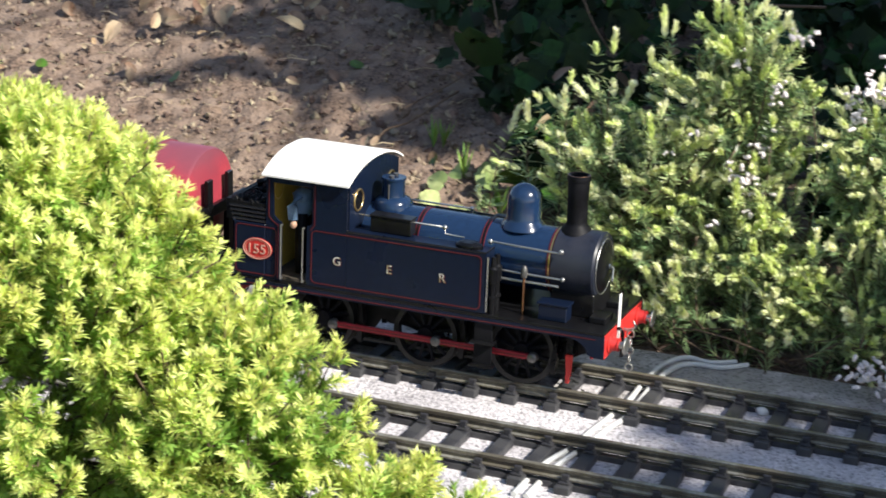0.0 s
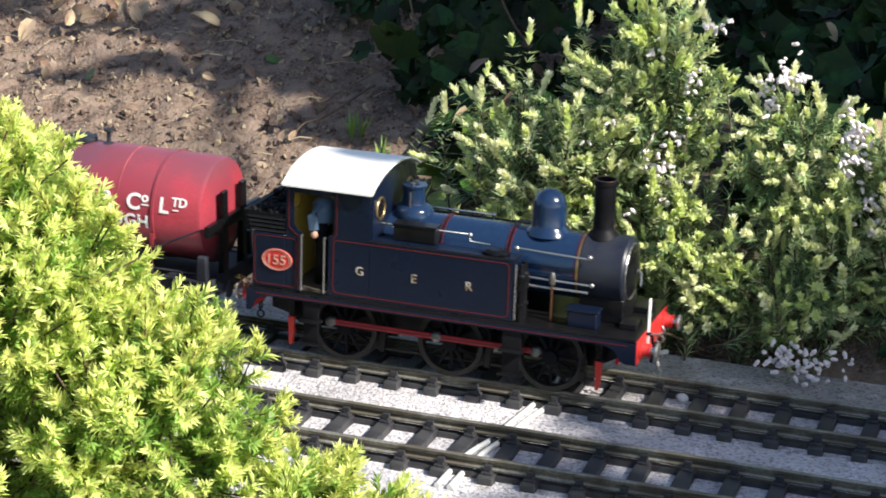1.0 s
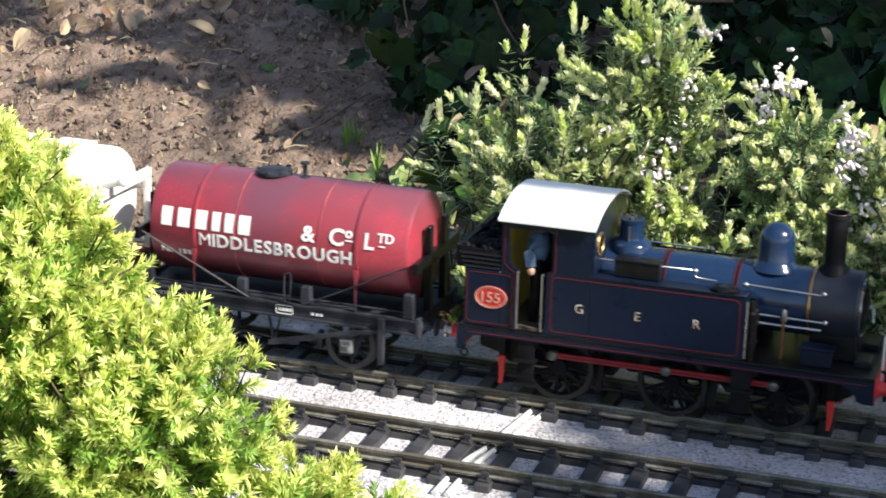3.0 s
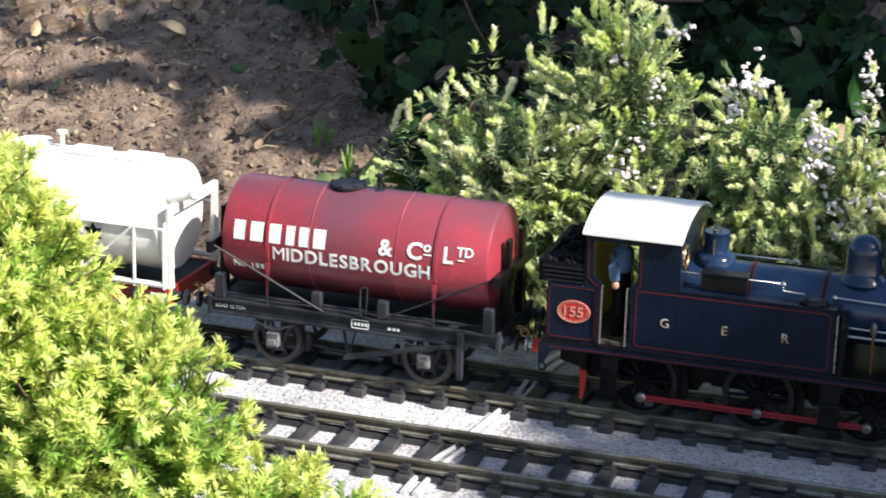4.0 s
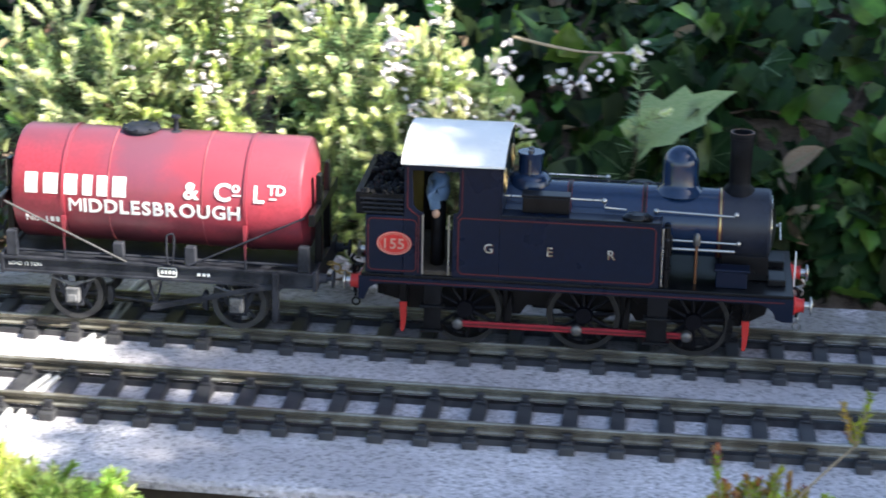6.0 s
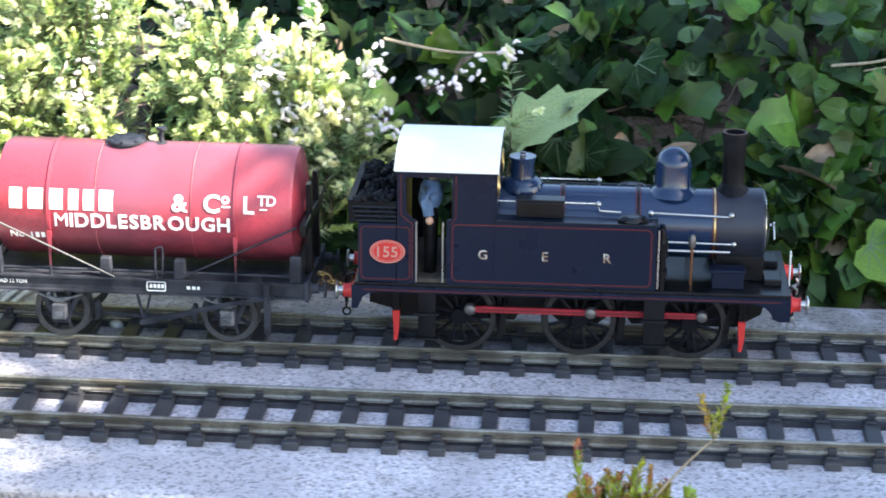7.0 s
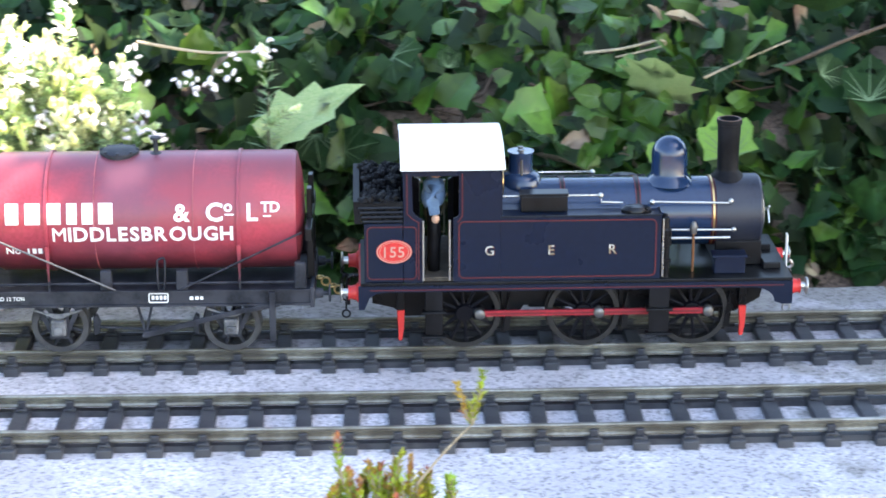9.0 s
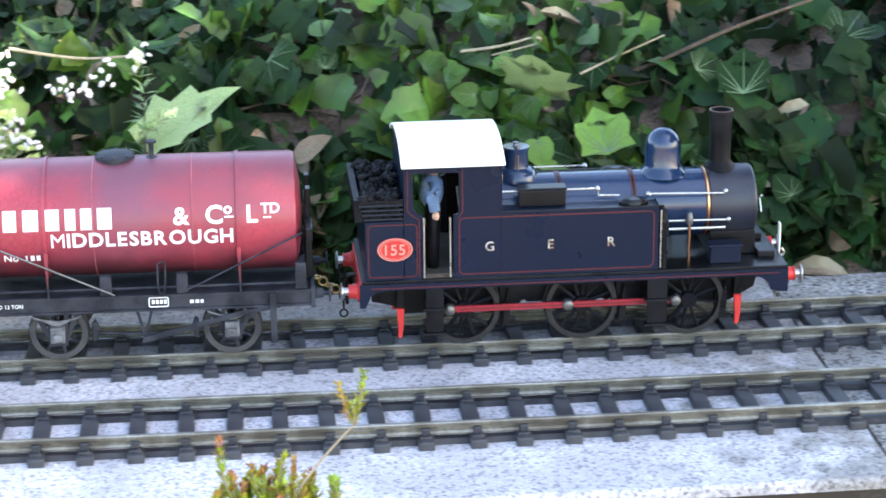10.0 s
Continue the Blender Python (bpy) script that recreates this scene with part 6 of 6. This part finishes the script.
def make_ivy():
    rng = random.Random(77)
    ivy = thing("ivy", "glossy green ivy covering the shaded bank", "ivy")
    near, far = [], []
    for k in range(14500):
        x, y = rng.uniform(-0.95, 1.1), 0.105 + 0.75 * rng.random() ** 1.25
        if k >= 13000:
            x, y = rng.uniform(-0.12, 0.60), rng.uniform(0.113, 0.165)
        edge = -0.40 - (y - 0.12) * 0.75 + 0.05 * noise.noise((x * 8, y * 8, 3))
        if x < edge or y < 0.112 + bend(x):
            continue
        if -0.46 < x < -0.17 and y < 0.19:
            continue
        gap = noise.noise((x * 7, y * 9, 12))
        if gap > 0.25 and rng.random() < 0.8:
            continue
        size = rng.choice((0.011, 0.014, 0.017, 0.020, 0.024, 0.032)) * rng.uniform(0.85, 1.2)
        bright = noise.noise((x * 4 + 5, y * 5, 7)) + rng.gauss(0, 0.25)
        # fewer light leaves up the bank: its shade is put into the mix
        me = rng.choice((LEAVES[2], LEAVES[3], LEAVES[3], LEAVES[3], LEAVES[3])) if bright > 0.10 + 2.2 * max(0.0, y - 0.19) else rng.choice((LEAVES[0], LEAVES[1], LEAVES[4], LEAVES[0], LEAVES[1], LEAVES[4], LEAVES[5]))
        m = bank_pose(rng, x, y, rng.uniform(0.002, 0.055), size, 44)
        if rng.random() < 0.05:
            far.append((DRY, m))
            continue
        (near if (-0.12 < x < 0.50 and y < 0.42 and m.translation.z > float(ground_height(np.array(x), np.array(y))) + 0.022) else far).append((me, m))
    rng.shuffle(near)
    for me, m in near[:290]:
        shared("leaf", me, ivy, m)
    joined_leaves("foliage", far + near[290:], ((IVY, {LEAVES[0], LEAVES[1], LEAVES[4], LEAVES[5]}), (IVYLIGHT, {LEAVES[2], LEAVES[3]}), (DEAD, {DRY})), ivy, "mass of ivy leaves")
    paths = []
    for k in range(70):
        x, y = rng.uniform(-0.7, 0.9), rng.uniform(0.13, 0.7)
        if x < -0.42 - (y - 0.12) * 0.6:
            continue
        pts = []
        a = rng.uniform(0, 6.28)
        for i in range(6):
            pts.append((x, y, float(ground_height(np.array(x), np.array(y))) + 0.012 + 0.014 * rng.random()))
            a += rng.gauss(0, 0.35)
            x, y = x + 0.022 * math.cos(a), max(0.12, y + 0.018 * math.sin(a))
        paths.append(pts)
    stems_mesh("stem_work", paths, 0.0013, WOOD, ivy, "trailing brown ivy stems")


make_ivy()


def lone_leaf(me, x, y, z, size, lean, roll, turn, name, label, facing=False):
    ob = new(name, me)
    ob.matrix_basis = (pose(x, y, z, lean) @ pose(0, 0, 0, 0, roll, turn) if facing else pose(x, y, z, lean, roll, turn)) @ Matrix.Diagonal((size, size, size, 1))
    tagged(ob, label, "leaf", "single leaves on the bank")


lone_leaf(HOLLY, -0.072, 0.128, 0.086, 0.068, 42, 6, -78, "cream_edged_leaf", "large pale cream-edged lobed leaf among the ivy")
lone_leaf(HOLLY, 0.175, 0.190, 0.098, 0.050, 55, -12, 158, "cream_edged_leaf", "cream-edged curled leaf among the ivy")
lone_leaf(HOLLY, 0.165, 0.240, 0.178, 0.050, 60, 10, 40, "cream_edged_leaf", "cream-edged spiny leaf among the ivy")
lone_leaf(DRY, 0.018, 0.125, 0.078, 0.026, 66, 34, -62, "dead_leaf", "curled brown and cream dead leaf")
lone_leaf(DRY, -0.135, 0.120, 0.040, 0.044, 68, -28, 20, "dead_leaf", "pale brown dead leaf standing by the trackbed")
lone_leaf(DRY, 0.130, 0.130, 0.062, 0.040, 40, 10, 70, "dead_leaf", "flat brown dead leaf on the bank")
lone_leaf(DRY, 0.235, 0.250, 0.120, 0.050, 45, -10, 10, "dead_leaf", "grey-brown dead leaf under ivy")
FRESH = leaf_mesh("leaf", "heart", 9, LIME)
FRESH_LOBED = leaf_mesh("leaf", "ivy", 10, LIME)
lone_leaf(FRESH, 0.146, 0.108, 0.038, 0.040, 58, 0, 245, "ivy_leaf", "large fresh green heart-shaped leaf by the trackbed", True)
lone_leaf(FRESH, 0.168, 0.120, 0.088, 0.019, 62, 0, 190, "ivy_leaf", "small pale green round leaf", True)
lone_leaf(FRESH, 0.181, 0.120, 0.072, 0.015, 62, 0, 150, "ivy_leaf", "small pale green round leaf", True)
lone_leaf(FRESH_LOBED, 0.213, 0.118, 0.078, 0.034, 56, 0, 12, "ivy_leaf", "large fresh green ivy leaf", True)
lone_leaf(LEAVES[0], 0.285, 0.210, 0.150, 0.062, 58, 0, 185, "ivy_leaf", "large dark ivy leaf with pale veins")
lone_leaf(LEAVES[1], -0.590, 0.330, 0.118, 0.040, 65, 0, 170, "ivy_leaf", "pale-sheened ivy leaf hanging over the soil")


def stem(pts, r, material, label):
    bm = bmesh.new()
    tube(bm, curve_through(pts, 5), r, 7, 0.6)
    tagged(part("dry_stem", bm, material, smooth=70), label, "stem", "dry stems on the bank")


stem([(-0.152, 0.125, 0.155), (-0.125, 0.124, 0.150), (-0.105, 0.123, 0.148), (-0.080, 0.122, 0.149)], 0.0011, PALE, "pale bare flower stem")
stem([(0.130, 0.22, 0.122), (0.155, 0.215, 0.126), (0.178, 0.212, 0.132), (0.180, 0.212, 0.128), (0.150, 0.212, 0.121)], 0.0011, PALE, "looped pale dry grass stem")
stem([(0.205, 0.190, 0.112), (0.228, 0.195, 0.121), (0.262, 0.20, 0.134)], 0.0009, PALE, "straight pale dry twig")
stem([(0.21, 0.20, 0.106), (0.25, 0.21, 0.110), (0.31, 0.22, 0.132), (0.37, 0.24, 0.146)], 0.0017, WOOD, "brown trailing stem over the ivy")
stem([(-0.66, 0.60, 0.22), (-0.635, 0.48, 0.16), (-0.605, 0.40, 0.115), (-0.650, 0.33, 0.080)], 0.0009, WOOD, "thin bent brown twig over soil")
stem([(-0.60, 0.42, 0.19), (-0.52, 0.42, 0.175), (-0.43, 0.44, 0.165), (-0.36, 0.46, 0.165)], 0.0019, WOOD, "long brown woody stem")
stem([(-0.622, 0.37, 0.088), (-0.648, 0.338, 0.068), (-0.666, 0.33, 0.060), (-0.672, 0.318, 0.046)], 0.0010, WOOD, "curled pale strip of bark")
stem([(-0.58, 0.44, 0.20), (-0.55, 0.43, 0.17), (-0.53, 0.42, 0.14), (-0.515, 0.42, 0.12)], 0.0012, WOOD, "thin brown twig over dark soil")


_bm = bmesh.new()
bmesh.ops.create_icosphere(_bm, subdivisions=2, radius=1, matrix=Matrix.LocRotScale((-0.301, 0.022, 0.0022), Euler((0.2, 0.3, 0.5)), (0.0042, 0.0032, 0.0028)))
for _v in _bm.verts:
    _v.co += Vector((noise.noise(_v.co * 400), noise.noise(_v.co * 400 + Vector((5, 0, 0))), 0)) * 0.0006
tagged(part("pebble", _bm, WIRE, smooth=60), "small white pebble lying between the sleepers", "pebble")


# ---------- crumbs and litter on the soil ----------
def make_litter():
    rng = random.Random(9)
    bm = bmesh.new()
    for k in range(12000):
        x, y = rng.uniform(-1.1, -0.36), 0.112 + bend(-0.7) + rng.random() ** 1.3 * 0.75
        z = float(ground_height(np.array(x), np.array(y)))
        z += 0.010 * noise.noise((x * 9, y * 9, 1)) + 0.006 * noise.noise((x * 28, y * 28, 4))
        r = rng.choice((0.0008, 0.0011, 0.0014, 0.0018, 0.0024, 0.0034)) * rng.uniform(0.7, 1.3)
        m = Matrix.LocRotScale((x, y, z + r * 0.3), Euler((rng.random() * 6, rng.random() * 6, rng.random() * 6)), (r * rng.uniform(0.8, 1.6), r, r * rng.uniform(0.5, 0.9)))
        vs = [bm.verts.new(m @ Vector(p)) for p in ((1, 0, 0), (-1, 0, 0), (0, 1, 0), (0, -1, 0), (0, 0, 1), (0, 0, -1))]
        for a, b, c in ((0, 2, 4), (2, 1, 4), (1, 3, 4), (3, 0, 4), (2, 0, 5), (1, 2, 5), (3, 1, 5), (0, 3, 5)):
            bm.faces.new((vs[a], vs[b], vs[c]))
    tagged(part("soil_crumb_layer", bm, CLOD), "loose crumbs of dry soil", "soil", kind="stuff")
    rows = []
    for k in range(170):
        x, y = rng.uniform(-1.1, -0.35), 0.125 + bend(-0.6) + rng.random() * 0.75
        rows.append((DRY, bank_pose(rng, x, y, 0.006, rng.uniform(0.006, 0.015), 26)))
    for k in range(45):
        rows.append((DRY, bank_pose(rng, rng.uniform(-1.08, -0.80), rng.uniform(0.48, 0.72), 0.009, rng.uniform(0.018, 0.032), 30)))
    for k in range(60):
        x, y = rng.uniform(-1.0, -0.55), 0.45 + rng.random() * 0.4
        rows.append((DRY, bank_pose(rng, x, y, 0.008, rng.uniform(0.012, 0.026), 30)))
    lit = thing("leaf_litter", "scattered brown dead leaves on the soil", "leaf litter")
    joined_leaves("dead_foliage", rows, ((DEAD, {DRY}),), lit, "brown dead leaves")
    paths = []
    for k in range(160):
        x, y = rng.uniform(-1.0, -0.40), 0.13 + bend(-0.6) + rng.random() * 0.6
        z = float(ground_height(np.array(x), np.array(y))) + 0.005
        a = rng.uniform(0, 6.28)
        L = rng.uniform(0.008, 0.026)
        paths.append([(x, y, z), (x + L * math.cos(a) * 0.5, y + L * math.sin(a) * 0.5, z + 0.002), (x + L * math.cos(a), y + L * math.sin(a), z + 0.0005)])
    stems_mesh("straw_litter", paths, 0.0006, PALE, lit, "short straw-coloured bits")
    rows = []
    for k in range(46):
        x, y = rng.uniform(-0.54, -0.40), 0.112 + bend(-0.5) + rng.random() * 0.05
        rows.append((LEAVES[2], bank_pose(rng, x, y, rng.uniform(0.004, 0.022), rng.uniform(0.010, 0.020), 30)))
    for k in range(20):
        x, y = rng.uniform(-1.0, -0.5), 0.2 + rng.random() * 0.5
        rows.append((LEAVES[2], bank_pose(rng, x, y, 0.006, rng.uniform(0.008, 0.014), 25)))
    for k in range(26):
        rows.append((PALELEAF, bank_pose(rng, rng.uniform(-0.60, -0.515), rng.uniform(0.20, 0.32), rng.uniform(0.004, 0.020), rng.uniform(0.010, 0.019), 34)))
    weeds = thing("weed_patch", "small fresh green weeds by the trackbed edge", "weeds")
    joined_leaves("weed_foliage", rows, ((IVYLIGHT, {LEAVES[2]}), (CREAM, {PALELEAF})), weeds, "small green and cream leaves")
    blades = Needles(88)
    for x, y in ((-0.628, 0.335), (-0.621, 0.338), (-0.590, 0.30), (-0.545, 0.25), (-0.535, 0.22)):
        g = float(ground_height(np.array(x), np.array(y)))
        blades.whorls(np.array([(x, y, g), (x, y, g + 0.006)]), 0.003, 4, 0.024, 0.0022, 22)
    blades.mesh("grass_blade", LIME, weeds, "fresh green grass blades")


make_litter()


# ---------- an unseen tree, added to shade the line ---
def make_shade_tree():
    t = thing("tree", "unseen leafy green tree added to shade part of the line", "tree", m=pose(2.9, -0.5, -0.11))
    rng = np.random.default_rng(5)
    k1, k2 = SUN.x / SUN.z, SUN.y / SUN.z
    P = []

    def put(u, v, z):
        P.append((u + k1 * z, v + k2 * z, z))

    def wave(a, b, c):
        return noise.noise((a, b, c))

    # dense main crown
    while len(P) < 13500:
        u, v = rng.uniform(-0.1, 2.1), rng.uniform(-1.5, 1.7)
        rho = (abs((u - 0.97) / 1.0) ** 3.2 + abs((v - 0.1) / 1.4) ** 3.2) ** (1 / 3.2)
        if rho < 1 + 0.16 * wave(u * 3, v * 3, 1) * (1 if u > 0.4 else 0.3):
            put(u, v, 1.15 + rng.random() * (0.22 + 0.75 * max(0.0, 1 - rho ** 2)))
    big = len(P)
    # fine outer sprays
    while len(P) < big + 30000:
        u, v, z = rng.uniform(-0.38, 0.2), rng.uniform(-1.1, 1.35), rng.uniform(1.15, 1.5)
        if rng.random() < min(1.0, (u + 0.35) / 0.20) and abs(v - 0.12) < 1.0 + 0.2 * wave(u * 5, z * 4, 6) + 0.5 * u:
            put(u, v, z)
    while len(P) < big + 44000:
        u, v = rng.uniform(-0.27, 0.15), rng.uniform(-0.65, 0.06)
        if rng.random() < min(1.0, (u + 0.27) / 0.1):
            put(u, v, rng.uniform(1.15, 1.5))
    while len(P) < big + 44800:
        u, v = rng.uniform(-0.39, -0.22), rng.uniform(-0.45, -0.02)
        if wave(u * 22, v * 22, 3) > -0.08:
            put(u, v, rng.uniform(1.15, 1.3))
    # leaf strip added so its shadow falls on the far edge of the bed
    while len(P) < big + 49000:
        put(rng.uniform(-0.66, -0.24), rng.uniform(0.058, 0.100), rng.uniform(1.15, 1.3))
    small = len(P)
    while len(P) < small + 2600:
        u, v, z = rng.uniform(-0.86, -0.28), rng.uniform(0.33, 1.5), rng.uniform(1.15, 1.5)
        if 0.38 + 0.08 * wave(u * 7, 2, z) + 0.25 * max(0, -0.62 - u) < v < 1.3 + 0.2 * wave(u * 4, z * 3, 9) + 0.3 * (u + 0.28):
            put(u, v, z)
    # loose clumps added to dapple the soil with shadow
    for c in range(110):
        u, v = rng.uniform(-1.45, -0.70), rng.uniform(0.25, 1.1)
        if wave(u * 5, v * 5, 8) < -0.12 or (-1.02 < u < -0.72 and v < 0.42):
            continue
        for k in range(rng.integers(5, 13)):
            put(u + rng.normal(0, 0.022), v + rng.normal(0, 0.022), 1.25 + rng.normal(0, 0.03))
    # clumps aimed at the soil spots that are to lie in shadow
    for x, y, count in ((-0.61, 0.37, 34), (-0.56, 0.42, 40), (-0.64, 0.47, 44), (-0.60, 0.54, 44), (-0.69, 0.54, 50), (-0.76, 0.50, 40), (-0.84, 0.52, 36), (-0.78, 0.58, 36)):
        g = -0.012 + 0.27 * (y - 0.11)
        for k in range(count):
            put(x - k1 * g + rng.normal(0, 0.028), y - k2 * g + rng.normal(0, 0.022), 1.25 + rng.normal(0, 0.03))
    P = np.array(P)
    n = len(P)
    s = rng.uniform(0.036, 0.066, n)[:, None]
    s[big:small] *= 0.25
    s[small:] *= 0.7
    A = unit(rng.normal(size=(n, 3)) + np.array([0, 0, 0.2]))
    B = unit(np.cross(A, rng.normal(size=(n, 3))))
    V = np.stack([P - A * s, P - B * s * 0.5 - A * s * 0.2, P - B * s * 0.42 + A * s * 0.4, P + A * s, P + B * s * 0.42 + A * s * 0.4, P + B * s * 0.5 - A * s * 0.2], 1).reshape(-1, 3)
    here = np.array(t.matrix_basis.translation)
    crown = mesh_from("crown", V - here, [tuple(range(6 * i, 6 * i + 6)) for i in range(n)], TREELEAF, t, "crown of many small green leaves")
    crown["kind"] = "stuff"
    # trunk, limbs into each part of the crown, twigs from the limbs to the leaves
    bm = bmesh.new()
    tube(bm, [(0, 0, -0.05), (0.02, 0.02, 0.5), (-0.05, 0.0, 1.0), (-0.1, 0.05, 1.75)], 0.085, 12, 0.5)
    nodes = []
    for u, v in ((0.15, -0.6), (0.15, 0.1), (0.15, 0.8), (0.8, -0.9), (0.8, 1.1), (1.5, -0.6), (1.5, 0.8), (0.8, 0.1), (-0.30, 0.1), (-0.30, -0.6), (-0.75, 0.8), (-1.4, 0.6)):
        z = 1.32
        end = np.array([u + k1 * z, v + k2 * z, z]) - here
        limb = arc_path((-0.06, 0.0, 1.15 + 0.3 * rng.random()), end, (0, 0, 0.10), 10)
        tube(bm, [tuple(p) for p in limb], 0.026, 7, 0.2)
        nodes += list(limb[2:])
    nodes = np.array(nodes)
    for k in rng.choice(n, 420, replace=False):
        q = P[k] - here
        o = nodes[np.argmin(((nodes - q) ** 2).sum(1))]
        tube(bm, [tuple(p) for p in arc_path(o, q, (0, 0, 0.02), 4)], 0.005, 4, 0.3)
    part("trunk", bm, BARK, t, "brown bark trunk and limbs", smooth=60)


make_shade_tree()


# ---------- what moves ----------
RUN = [(0, -0.5067), (0.5, -0.4719), (1, -0.4404), (1.5, -0.4058), (2, -0.3725), (2.5, -0.3384), (4, -0.2357), (4.5, -0.2021), (5, -0.1695), (5.5, -0.1360), (6, -0.1033), (7.5, 0.0), (8, 0.0335), (8.5, 0.0676), (9, 0.1012), (9.5, 0.1350), (10, 0.1677)]


def along(t):
    """How far the train has come at t seconds."""
    ts, ss = np.array([a for a, b in RUN]), np.array([b for a, b in RUN])
    return float(np.interp(t, ts, ss))


def carried_on(s, x_mid):
    """Pose of a vehicle built about x_mid when the train stands at s."""
    return on(s + x_mid, 0, 0) @ Matrix.Translation((-x_mid, 0, 0))


def motions():
    body_times = [a for a, b in RUN]
    for ob, mid in ((LOCO, 0.0), (DRIVER, 0.0), (RED_WAGON, -0.2367), (WHITE_WAGON, -0.4465)):
        walk(ob, [(t, carried_on(along(t), mid)) for t in body_times])
    fine = [i * 0.2 for i in range(51)]
    zero = along(9.48)
    for ws, x in zip(LOCO_WHEELS, LOCO_AXLES):
        walk(ws, [(t, pose(x, 0, AXLE_Z) @ Matrix.Rotation((along(t) - zero) / TREAD_R, 4, "Y")) for t in fine])
    for rd in RODS:
        rows = []
        for t in [i * 0.1 for i in range(101)]:
            a = (along(t) - zero) / TREAD_R
            rows.append((t, pose(-CRANK * math.sin(a), 0, AXLE_Z - CRANK * math.cos(a))))
        walk(rd, rows)
    for sets, xs in ((RED_WHEELS, RED_X), (WHITE_WHEELS, WHITE_X)):
        for ws, x in zip(sets, xs):
            walk(ws, [(t, pose(x, 0, WAGON_Z) @ Matrix.Rotation((along(t) - zero) / WAGON_R, 4, "Y")) for t in fine])


motions()
